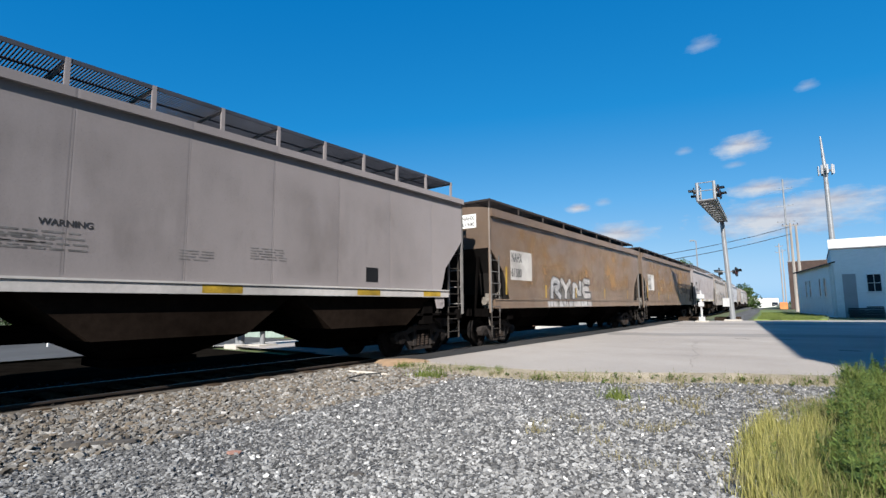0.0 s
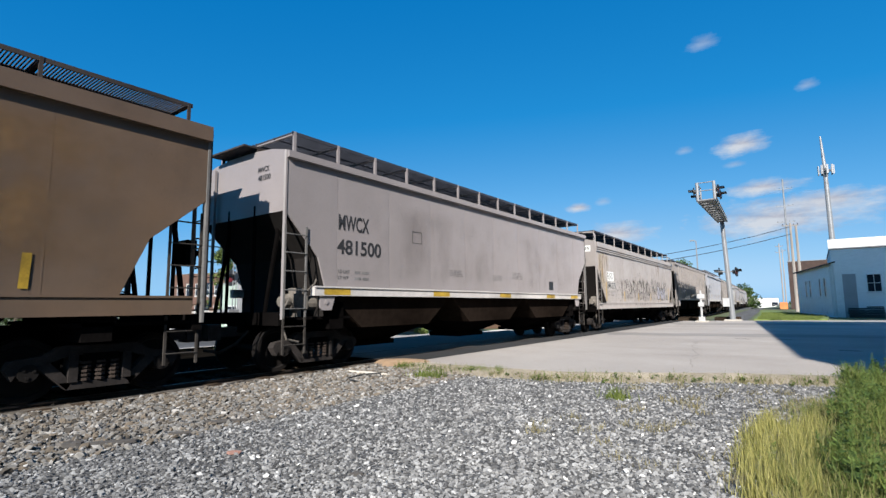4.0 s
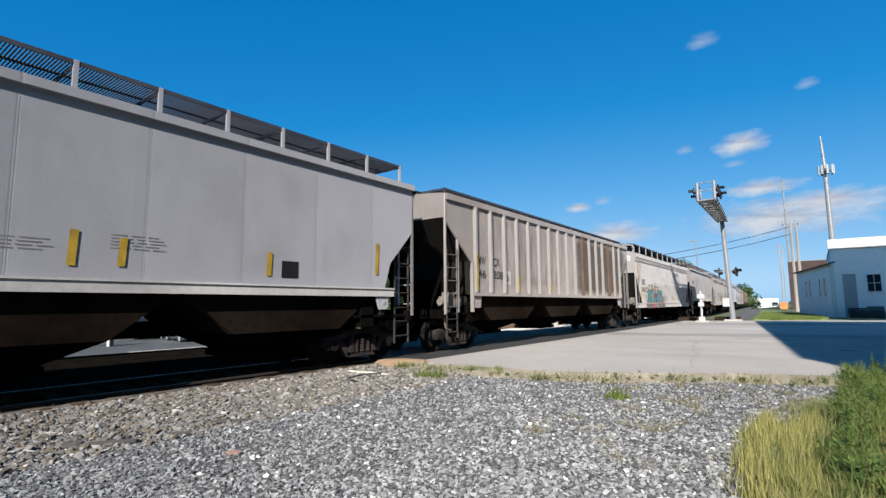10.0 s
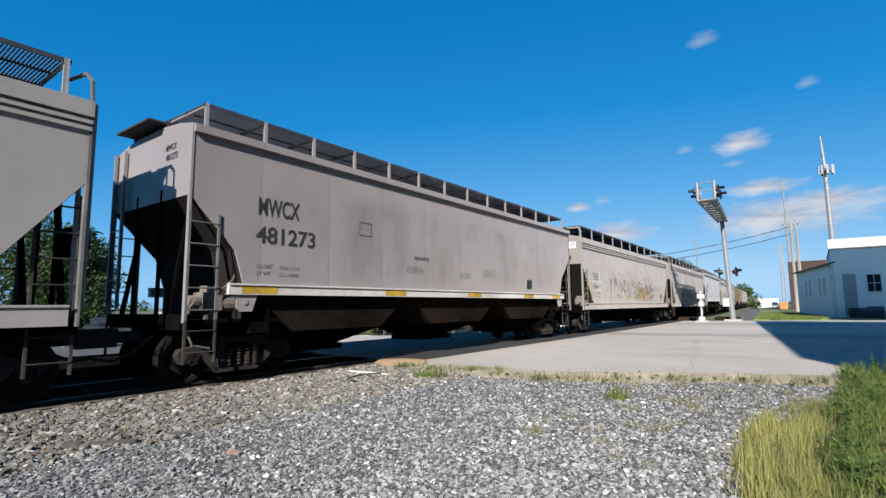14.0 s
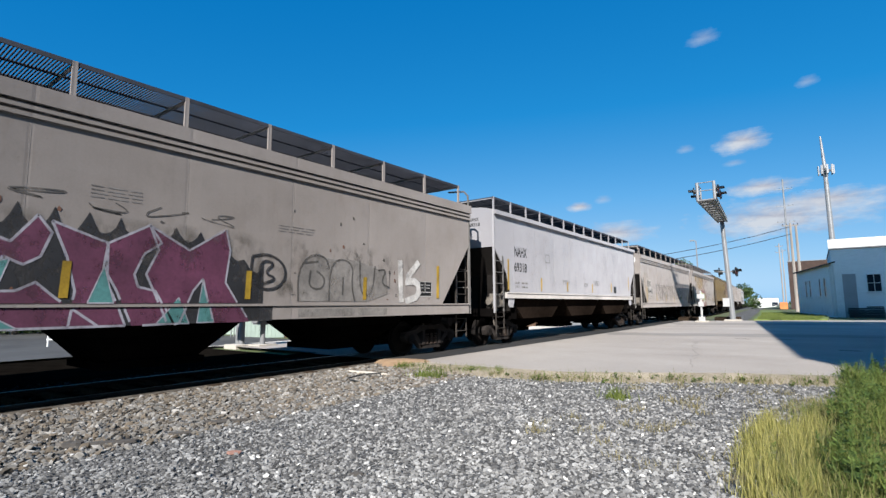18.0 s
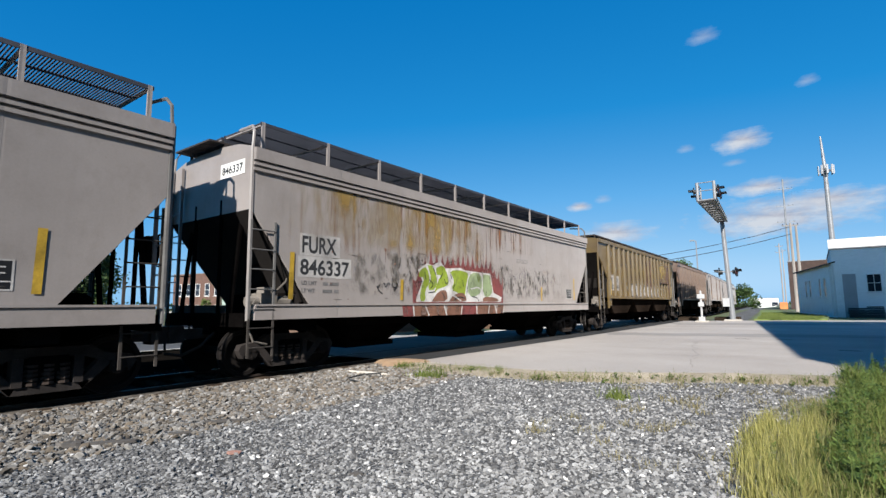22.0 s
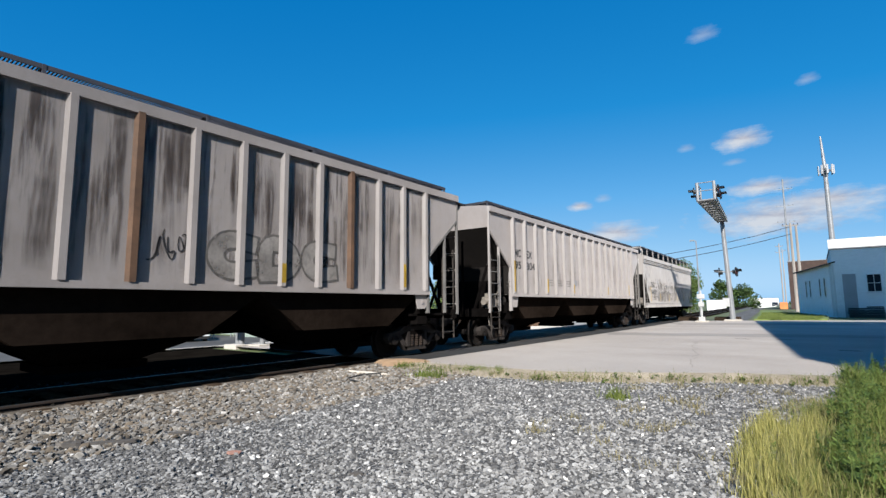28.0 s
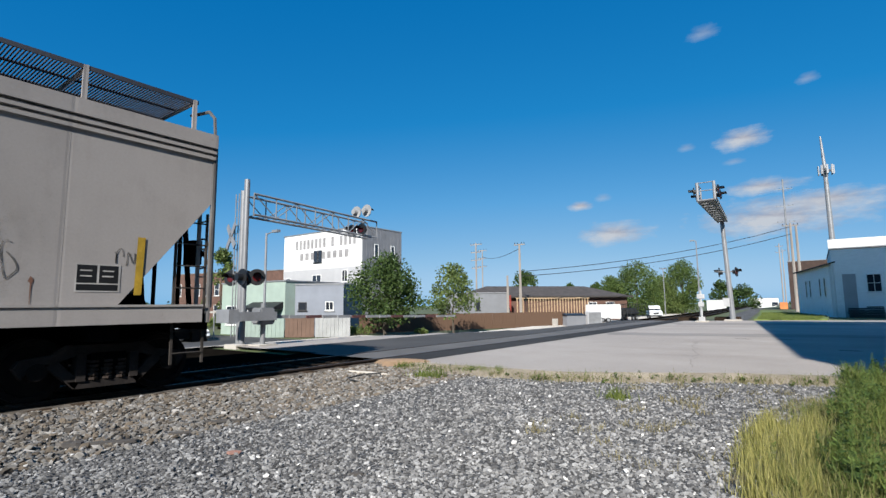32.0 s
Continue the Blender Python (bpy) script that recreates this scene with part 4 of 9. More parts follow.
def hall(name, m, w, d, h, wall_mat, roof_mat, label, parapet=0.3, category="building"):
    """A flat-roofed building: front along local x, facing -y."""
    b = empty(name, m, label=label, category=category)
    for nm, a in (("front_wall", (0, w, 0, 0.3)), ("back_wall", (0, w, d - 0.3, d)), ("side_wall", (0, 0.3, 0.3, d - 0.3)), ("side_wall", (w - 0.3, w, 0.3, d - 0.3))):
        bm = bmesh.new()
        box(bm, *a, -0.5, h)
        part(nm, bm, wall_mat, b)
    bm = bmesh.new()
    box(bm, 0.3, w - 0.3, 0.3, d - 0.3, h - parapet - 0.2, h - parapet)
    part("roof", bm, roof_mat, b)
    bm = bmesh.new()
    for a in ((-0.08, w + 0.08, -0.08, 0.32), (-0.08, w + 0.08, d - 0.32, d + 0.08), (-0.08, 0.32, 0.32, d - 0.32), (w - 0.32, w + 0.08, 0.32, d - 0.32)):
        box(bm, *a, h, h + 0.12)
    part("coping", bm, M["galv"], b)
    return b


RIGHT_FACE = Matrix.Rotation(math.pi / 2, 4, "Z")


def make_seed_house():
    w, d, h = 15.6, 7.2, 12.3
    b = hall("warehouse", pose(-59.6, 42.5, -1.2), w, d, h, M["siding_white"], M["shingle"], "tall white warehouse with faded painted sign and ribbed grey side", category="warehouse")
    bm = bmesh.new()
    for i in range(26):
        y = 0.2 + i * (d - 0.4) / 25
        box(bm, w, w + 0.05, y - 0.05, y + 0.05, 0, h - 0.05)
    box(bm, w, w + 0.02, 0.0, d, -0.3, h - 0.02)
    part("side_cladding", bm, M["siding_grey"], b, "ribbed grey metal cladding")
    bm = bmesh.new()
    box(bm, 0.1, w - 0.02, -0.03, 0, -0.3, 7.45)
    part("lower_cladding", bm, M["siding_light"], b, "light grey lower cladding")
    # the painted sign: its words are a business name, so plain bars of their size
    for z, x0, x1, n, hh in ((10.25, 2.6, 14.8, 15, 1.25), (8.75, 3.6, 13.6, 9, 0.95)):
        for i in range(n):
            if n == 15 and i in (8, 10):
                continue
            x = x0 + (x1 - x0) * i / n
            bm = bmesh.new()
            box(bm, x, x + (x1 - x0) / n * 0.62, -0.012, 0, z, z + hh)
            part("sign_bar", bm, M["faded_sign"], b)
    for x in (6.9, 7.75):
        window(b, pose(x, -0.02, 8.3), 0.75, 1.6, (1, 2), M["black_paint"])
    for x, z, ww in ((7.2, 5.2, 1.8), (12.6, 5.6, 1.0), (1.2, 5.0, 0.9)):
        window(b, pose(x, -0.035, z), ww, 1.5, (2, 1))
    for y in (2.4, 5.4):
        window(b, Matrix.Translation((w + 0.055, y, 8.6)) @ RIGHT_FACE, 0.7, 1.7)


M["siding_light"] = plain("light_grey_cladding", (0.40, 0.40, 0.41), 0.6, 0.0, 0.1, 3, 0.05)
M["faded_sign"] = plain("faded_sign_paint", (0.30, 0.29, 0.29), 0.8, 0.0, 0.3, 5, 0.0)
make_seed_house()


def make_brick_block():
    b = hall("brick_building", pose(-95.0, 44.0, -1.2, 0, 0, 14), 40, 12, 8.6, M["brick_dark"], M["shingle"], "long low brown brick building with a row of tall windows")
    for i in range(17):
        window(b, pose(1.6 + i * 2.3, -0.02, 4.6), 1.1, 2.2, (1, 2))
        window(b, pose(1.6 + i * 2.3, -0.02, 1.0), 1.1, 2.0, (1, 2))


make_brick_block()
b = hall("green_shop", pose(-46.5, 26.2, -1.2, 0, 0, 5), 9.0, 9.0, 4.8, M["siding_green"], M["shingle"], "pale green flat-roofed shop with a dark awning")
bm = bmesh.new()
slab(bm, [(-1.1, 2.5), (0, 3.0), (0, 2.4), (-1.1, 2.3)], 0, 4.6, 8.8)
part("awning", bm, M["black_paint"], b, "dark green awning")
for x in (1.6, 4.0):
    window(b, pose(x, -0.01, 0.9), 1.6, 1.8, (2, 1))
bm = bmesh.new()
box(bm, 6.2, 7.2, -0.06, 0, 0, 2.1)
part("door", bm, M["siding_grey"], b, "grey door")

M["siding_bluegrey"] = plain("blue_grey_wall", (0.25, 0.27, 0.31), 0.7, 0.0, 0.12, 3, 0.05)
M["faded_wall"] = plain("faded_white_wall", (0.40, 0.40, 0.39), 0.8, 0.0, 0.2, 3, 0.1)
b = hall("grey_shop", pose(-38.1, 27.8, -1.2, 0, 0, 35), 4.95, 9.0, 4.5, M["siding_bluegrey"], M["shingle"], "small blue-grey flat-roofed building with square window")
window(b, pose(1.25, -0.01, 2.2), 0.75, 0.75, (1, 1), M["black_paint"])
window(b, pose(3.7, -0.01, 2.2), 0.75, 0.8, (2, 1))
bm = bmesh.new()
rod(bm, (0.3, -0.08, 0.2), (0.3, -0.08, 4.3), 0.05)
part("downpipe", bm, M["black_paint"], b)

# boundary wall in painted panels
for x0, y0, x1, y1, mat, lab in ((-38.6, 23.7, -35.85, 25.75, "siding_green", "pale green panel wall"), (-35.8, 25.8, -33.8, 27.25, "tan_gate", "tan wooden gate panel"), (-33.75, 27.3, -31.4, 29.05, "faded_wall", "faded white panel wall")):
    if mat == "tan_gate" and mat not in M:
        M[mat] = plain("tan_gate_wood", (0.17, 0.10, 0.068), 0.8, 0.0, 0.2, 4, 0.2)
    ln = math.hypot(x1 - x0, y1 - y0)
    bm = bmesh.new()
    n = max(3, int(ln / 0.32))
    w = empty("boundary_wall", pose(x0, y0, -1.2, 0, 0, math.degrees(math.atan2(y1 - y0, x1 - x0))), label=lab + " beside the pavement", category="wall")
    box(bm, 0, ln, 0.0, 0.06, 0, 1.66)
    part("backing", bm, M[mat], w)
    for i in range(n):
        bm = bmesh.new()
        box(bm, i * ln / n + 0.01, (i + 1) * ln / n - 0.01, -0.03, 0, 0.03, 1.68)
        part("board", bm, M[mat], w)


def make_fence():
    x0, y0, x1, y1 = -34.3, 33.0, -24.2, 56.8
    ln = math.hypot(x1 - x0, y1 - y0)
    f = empty("board_fence", pose(x0, y0, -1.22, 0, 0, math.degrees(math.atan2(y1 - y0, x1 - x0))), label="weathered brown wooden board fence", category="fence")
    bm = bmesh.new()
    box(bm, -0.07, 0.07, -0.02, 0.02, 0.03, 1.72)
    bm2 = bmesh.new()
    box(bm2, -0.06, 0.06, 0.05, 0.17, -0.2, 1.74)
    boards, posts = bpy.data.meshes.new("board"), bpy.data.meshes.new("post")
    for q, me in ((bm, boards), (bm2, posts)):
        q.to_mesh(me)
        q.free()
        me.materials.append(M["fence_wood"])
    rng = random.Random(5)
    n = int(ln / 0.15)
    for i in range(n):
        share("board", boards, f, pose(0.08 + i * 0.15, rng.uniform(-0.006, 0.006), rng.uniform(-0.02, 0.02), 0, rng.uniform(-0.6, 0.6), 0))
    for i in range(int(ln / 2.4) + 1):
        share("post", posts, f, pose(i * 2.4, 0, 0))
    bm = bmesh.new()
    for z in (0.4, 1.4):
        box(bm, 0, ln, 0.022, 0.06, z, z + 0.09)
    part("rail", bm, M["fence_wood"], f)


make_fence()

b = hall("low_grey_building", pose(-39.2, 53.2, -1.2, 0, 0, 36.7), 8.0, 8.0, 4.1, M["siding_grey"], M["galv"], "low grey metal-sided building")
window(b, pose(4.2, -0.01, 1.9), 0.55, 1.3, (1, 1), M["black_paint"])


def make_house():
    """Long red house with a dark hip roof and an unfinished timber-framed front."""
    h = empty("red_house", pose(-37.5, 57.8, -1.2, 0, 0, 50), label="red-walled house with dark shingle roof and unfinished timber-framed wing", category="house")
    bm = bmesh.new()
    box(bm, 0, 26, 4.0, 14, -0.3, 3.8)
    part("wall", bm, M["brick_dark"], h)
    bm = bmesh.new()
    box(bm, -0.5, 5.6, 1.2, 3.95, -0.3, 3.9)
    part("porch_wall", bm, M["red_wall"], h, "bright red boarded porch")
    bm = bmesh.new()
    lo = [bm.verts.new(p) for p in ((-0.6, 3.3, 3.75), (26.6, 3.3, 3.75), (26.6, 14.6, 3.75), (-0.6, 14.6, 3.75))]
    hi = [bm.verts.new(p) for p in ((4.5, 9, 5.5), (21.5, 9, 5.5))]
    for f in ((lo[0], lo[1], hi[1], hi[0]), (lo[2], lo[3], hi[0], hi[1]), (lo[1], lo[2], hi[1]), (lo[3], lo[0], hi[0]), tuple(lo[::-1])):
        bm.faces.new(f)
    part("roof", bm, M["shingle"], h)
    bm = bmesh.new()
    box(bm, -0.65, 26.65, 3.22, 3.32, 3.6, 3.85)
    part("fascia", bm, M["shingle"], h)
    wing = [(0.2, 2.4)]
    for i in range(26):
        bm = bmesh.new()
        x = 6.2 + i * 0.44
        box(bm, x, x + 0.10, 0.5, 0.62, 0.3, 3.4)
        part("stud", bm, M["new_wood"], h)
    for z in (0.2, 3.4):
        bm = bmesh.new()
        box(bm, 6.1, 17.5, 0.48, 0.64, z, z + 0.14)
        part("plate", bm, M["new_wood"], h)
    bm = bmesh.new()
    box(bm, 6.1, 17.5, 0.9, 3.95, 0.0, 0.2)
    part("deck", bm, M["new_wood"], h)
    for x in (2.0, 20.0, 23.0):
        window(h, pose(x, 3.98, 1.6), 1.4, 1.3, (2, 1))


make_house()


def box_thing(name, x, y, z, rz, w, d, h, mat, label, category, extra=None):
    t = empty(name, pose(x, y, z, 0, 0, rz), label=label, category=category)
    bm = bmesh.new()
    box(bm, -w / 2, w / 2, -d / 2, d / 2, 0, h)
    bmesh.ops.bevel(bm, geom=bm.edges[:], offset=0.03, segments=1, affect="EDGES")
    part("body", bm, mat, t)
    if extra:
        extra(t)
    return t


def dumpster_lid(t):
    bm = bmesh.new()
    slab(bm, [(-0.8, 1.25), (0.85, 1.25), (0.8, 1.5), (-0.8, 1.32)], 0, -1.15, 1.15)
    part("lid", bm, M["black_paint"], t, "black plastic lid")


box_thing("dumpster", -22.6, 55.6, -1.2, 40, 2.2, 1.6, 1.25, M["siding_grey"], "dark grey metal dumpster with black lid", "dumpster", dumpster_lid)


def cabinet_door(t):
    bm = bmesh.new()
    box(bm, -0.7, 0.7, -0.54, -0.5, 0.1, 1.5)
    part("door", bm, M["galv"], t)
    bm = bmesh.new()
    box(bm, -0.9, 0.9, -0.6, 0.6, -0.08, 0.0)
    part("plinth", bm, M["concrete"], t)


box_thing("equipment_cabinet", -20.8, 56.9, -1.1, 38, 1.6, 1.0, 1.62, M["siding_light"], "pale grey trackside equipment cabinet on a plinth", "cabinet", cabinet_door)
box_thing("bollard", -23.9, 53.2, -1.15, 0, 0.5, 0.5, 0.9, M["concrete"], "stubby pale concrete bollard by the fence", "bollard")


def wheel(parent, x, y, r=0.33, w=0.22):
    """A road wheel whose axle lies along the local y."""
    bm = bmesh.new()
    rod(bm, (x, y - w / 2, r), (x, y + w / 2, r), r, 18)
    t = part("wheel", bm, M["tyre"], parent)
    bm = bmesh.new()
    for sy in (-1, 1):
        rod(bm, (x, y + sy * w * 0.40, r), (x, y + sy * (w / 2 + 0.01), r), r * 0.62, 14)
    part("rim", bm, M["galv"], t)


def trailer(name, x, y, z, rz, w, ln, h, mat, label):
    t = empty(name, pose(x, y, z, 0, 0, rz), label=label, category="trailer")
    bm = bmesh.new()
    box(bm, -ln / 2, ln / 2, -w / 2, w / 2, 0.5, h)
    bmesh.ops.bevel(bm, geom=bm.edges[:], offset=0.06, segments=2, affect="EDGES")
    part("body", bm, mat, t)
    for sy in (-1, 1):
        for xx in (-0.45, 0.35):
            wheel(t, xx, sy * (w / 2 - 0.08))
    bm = bmesh.new()
    rod(bm, (ln / 2, 0.5, 0.5), (ln / 2 + 1.2, 0, 0.5), 0.04)
    rod(bm, (ln / 2, -0.5, 0.5), (ln / 2 + 1.2, 0, 0.5), 0.04)
    part("drawbar", bm, M["black_paint"], t)
    return t


trailer("box_trailer", -23.4, 67.8, -1.1, 37, 2.0, 4.2, 2.4, M["siding_white"], "white enclosed box trailer")


def make_cage_trailer():
    t = empty("cage_trailer", pose(-22.6, 76.6, -1.05, 0, 0, 78), label="open black steel landscape trailer with mesh sides", category="trailer")
    bm = bmesh.new()
    box(bm, -4.4, 4.4, -1.0, 1.0, 0.5, 0.62)
    part("deck", bm, M["black_paint"], t)
    for sy in (-1, 1):
        for z in (1.1, 1.75, 2.35):
            bm = bmesh.new()
            rod(bm, (-4.4, sy, z), (4.4, sy, z), 0.035, 6)
            part("side_rail", bm, M["black_paint"], t)
        for i in range(9):
            bm = bmesh.new()
            rod(bm, (-4.4 + i * 1.1, sy, 0.6), (-4.4 + i * 1.1, sy, 2.36), 0.035, 6)
            part("upright", bm, M["black_paint"], t)
        for xx in (-0.5, 0.5):
            wheel(t, xx, sy * 0.9)
    bm = bmesh.new()
    box(bm, -2.5, 1.5, -0.8, 0.8, 0.63, 1.7)
    bmesh.ops.bevel(bm, geom=bm.edges[:], offset=0.25, segments=2, affect="EDGES")
    part("load", bm, M["wire"], t, "dark machinery on the deck")


make_cage_trailer()


def road_vehicle(name, m, ln, w, h, mat, label, category="car", pickup=False):
    """A car along the local x, front at +x, of body, glasshouse, lamps and wheels."""
    c = empty(name, m, label=label, category=category)
    k = ln / 4.6
    low = [(-2.28, 0.42), (-2.30, 0.85), (-2.2, 1.02), (1.0, 1.02), (1.95, 0.92), (2.26, 0.74), (2.30, 0.42)]
    bm = bmesh.new()
    slab(bm, [(x * k, z * h / 1.7) for x, z in low], 1, -w / 2, w / 2)
    bmesh.ops.bevel(bm, geom=bm.edges[:], offset=0.06, segments=2, affect="EDGES")
    part("body", bm, mat, c, smooth=False)
    cab = [(-2.12, 1.0), (-1.85, 1.55), (-1.3, 1.68), (0.1, 1.66), (0.95, 1.02)] if not pickup else [(-0.9, 1.0), (-0.8, 1.6), (-0.5, 1.68), (0.3, 1.66), (1.0, 1.02)]
    bm = bmesh.new()
    slab(bm, [(x * k, z * h / 1.7) for x, z in cab], 1, -w / 2 + 0.10, w / 2 - 0.10)
    bmesh.ops.bevel(bm, geom=bm.edges[:], offset=0.05, segments=2, affect="EDGES")
    part("cabin", bm, mat, c)
    s = h / 1.7
    glass = [((-1.95 if not pickup else -0.72) * k, 1.06 * s), ((-1.72 if not pickup else -0.68) * k, 1.52 * s), (0.08 * k, 1.55 * s), (0.74 * k, 1.06 * s)]
    for sy in (-1, 1):
        bm = bmesh.new()
        a, b2 = sorted((sy * (w / 2 - 0.085), sy * (w / 2 - 0.115)))
        slab(bm, glass, 1, a, b2)
        part("side_window", bm, M["glass"], c)
        for xx in (-1.4, 1.42):
            wheel(c, xx * k, sy * (w / 2 - 0.11), 0.35)
        bm = bmesh.new()
        box(bm, 2.12 * k, 2.29 * k, sy * (w / 2 - 0.25) - 0.2, sy * (w / 2 - 0.25) + 0.2, 0.66 * s, 0.80 * s)
        part("headlight", bm, M["galv"], c)
    bm = bmesh.new()
    vs = [bm.verts.new(p) for p in ((0.22 * k, -w / 2 + 0.2, 1.62 * s), (0.22 * k, w / 2 - 0.2, 1.62 * s), (0.97 * k, w / 2 - 0.16, 1.05 * s), (0.97 * k, -w / 2 + 0.16, 1.05 * s))]
    for v in vs:
        v.co.x += 0.03
        v.co.z += 0.015
    bm.faces.new(vs)
    bmesh.ops.solidify(bm, geom=bm.faces[:], thickness=0.02)
    part("windscreen", bm, M["glass"], c)
    bm = bmesh.new()
    box(bm, 2.25 * k, 2.32 * k, -0.42, 0.42, 0.52 * s, 0.78 * s)
    part("grille", bm, M["black_paint"], c)
    bm = bmesh.new()
    box(bm, -2.25 * k, 2.25 * k, -w / 2 + 0.05, w / 2 - 0.05, 0.28, 0.45)
    part("underbody", bm, M["tyre"], c)
    return c


M["car_white"] = plain("white_car_paint", (0.78, 0.79, 0.80), 0.25, 0.0, 0.05, 2, 0.0)
M["car_dark"] = plain("dark_car_paint", (0.025, 0.028, 0.035), 0.25, 0.0, 0.1, 2, 0.0)
road_vehicle("parked_suv", pose(-38.4, 18.9, -1.2, 0, 0, -8), 4.6, 1.85, 1.72, M["car_white"], "white parked sport utility vehicle")
road_vehicle("parked_suv", pose(-44.6, 18.2, -1.2, 0, 0, -4), 4.3, 1.85, 1.8, M["car_dark"], "dark boxy parked off-road vehicle")
road_vehicle("parked_pickup", pose(-50.2, 17.6, -1.2, 0, 0, -4), 5.4, 1.95, 1.8, M["car_dark"], "dark parked pickup truck", "truck", True)
road_vehicle("parked_van", pose(-22.3, 90.0, -1.05, 0, 0, -70), 5.6, 2.0, 2.1, M["car_white"], "white pickup parked by the line", "truck", True)
for x, y, lab in ((-24.5, 205.0, "white car far along the lane"), (-21.0, 235.0, "dark car far along the lane")):
    road_vehicle("distant_car", pose(x + 8, y, -0.1, 0, 0, -80), 4.6, 1.85, 1.6, M["car_white"] if "white" in lab else M["car_dark"], lab)


def make_guard_rail():
    g = empty("guard_rail", pose(-40.6, 11.0, -1.2, 0, 0, 36), label="white painted pipe guard rail", category="railing")
    for i in range(5):
        bm = bmesh.new()
        rod(bm, (i * 1.0, 0, 0), (i * 1.0, 0, 1.0), 0.06)
        part("post", bm, M["white_paint"], g)
    for z in (0.55, 0.95):
        bm = bmesh.new()
        rod(bm, (-0.1, 0, z), (4.1, 0, z), 0.05)
        part("rail", bm, M["white_paint"], g)


make_guard_rail()
p = empty("sign_post", pose(-37.2, 13.4, -1.2), label="white square post beside the lot", category="post")
bm = bmesh.new()
box(bm, -0.14, 0.14, -0.14, 0.14, 0, 1.75)
part("post", bm, M["white_paint"], p)
bm = bmesh.new()
box(bm, 0.15, 0.3, -0.1, 0.1, 0, 1.6)
part("backing", bm, M["black_paint"], p)


def make_canopy():
    c = empty("shop_canopy", pose(-41.2, 20.5, -1.2, 0, 0, 36), label="thin beige canopy on slim posts", category="canopy")
    bm = bmesh.new()
    box(bm, -2.2, 2.6, -0.8, 0.8, 2.1, 2.24)
    part("roof", bm, M["concrete"], c)
    for x in (-1.9, 0.2, 2.3):
        bm = bmesh.new()
        rod(bm, (x, -0.6, 0), (x, -0.6, 2.1), 0.05)
        part("post", bm, M["galv"], c)


make_canopy()

# ---- crossing signals ----
M["dull_white"] = plain("weathered_white_paint", (0.48, 0.48, 0.48), 0.6, 0.0, 0.3, 6, 0.05)
M["lens_red"] = plain("dark_red_signal_lens", (0.10, 0.008, 0.008), 0.15, 0.0, 0.1, 4, 0.0)
M["red_band"] = plain("red_reflective_band", (0.075, 0.03, 0.028), 0.6, 0.0, 0.2, 6, 0.0)


M["signal_back"] = plain("pale_signal_back", (0.33, 0.33, 0.33), 0.6, 0.0, 0.3, 6, 0.05)


def signal_head(parent, m, r=0.28, mat=None, label="round black signal head"):
    """A round black target with hood and lens, facing -y of m."""
    bm = bmesh.new()
    rod(bm, (0, 0.02, 0), (0, 0.06, 0), r, 20)
    rod(bm, (0, 0.06, 0), (0, 0.26, 0), r * 0.45, 12)
    ob = part("signal_head", bm, mat or M["black_paint"], parent, label)
    ob.matrix_basis = m
    bm = bmesh.new()
    rod(bm, (0, -0.01, 0), (0, 0.03, 0), r * 0.5, 14)
    part("lens", bm, M["lens_red"], ob, "dark red lens")
    bm = bmesh.new()
    n = 10
    rows = []
    for y in (0.02, -0.28):
        rows.append([bm.verts.new((r * 0.55 * math.cos(math.pi * (0.05 + 0.9 * i / n)), y, r * 0.55 * math.sin(math.pi * (0.05 + 0.9 * i / n)))) for i in range(n + 1)])
    for i in range(n):
        bm.faces.new((rows[0][i], rows[0][i + 1], rows[1][i + 1], rows[1][i]))
    bmesh.ops.solidify(bm, geom=bm.faces[:], thickness=0.015)
    part("hood", bm, M["black_paint"], ob)
    return ob


def truss(parent, a, b, depth, width, n, mat):
    """A box truss arm between a and b: chords, posts and braces, each a part."""
    a, b = Vector(a), Vector(b)
    side = (b - a).normalized().cross(Vector((0, 0, 1))).normalized() * width / 2
    drop = Vector((0, 0, -depth))
    for s in (side, -side):
        for d in (Vector(), drop):
            bm = bmesh.new()
            rod(bm, a + s + d, b + s + d, 0.045, 8)
            part("chord", bm, mat, parent)
        for i in range(n + 1):
            p = a.lerp(b, i / n) + s
            bm = bmesh.new()
            rod(bm, p, p + drop, 0.025, 6)
            part("strut", bm, mat, parent)
            if i < n:
                q = a.lerp(b, (i + 1) / n) + s
                bm = bmesh.new()
                rod(bm, p + drop * (i % 2), q + drop * ((i + 1) % 2), 0.02, 6)
                part("brace", bm, mat, parent)
    bm = bmesh.new()
    for i in range(n * 3):
        p = a.lerp(b, (i + 0.5) / (n * 3)) + drop
        rod(bm, p + side, p - side, 0.018, 5)
    part("deck_grating", bm, mat, parent)


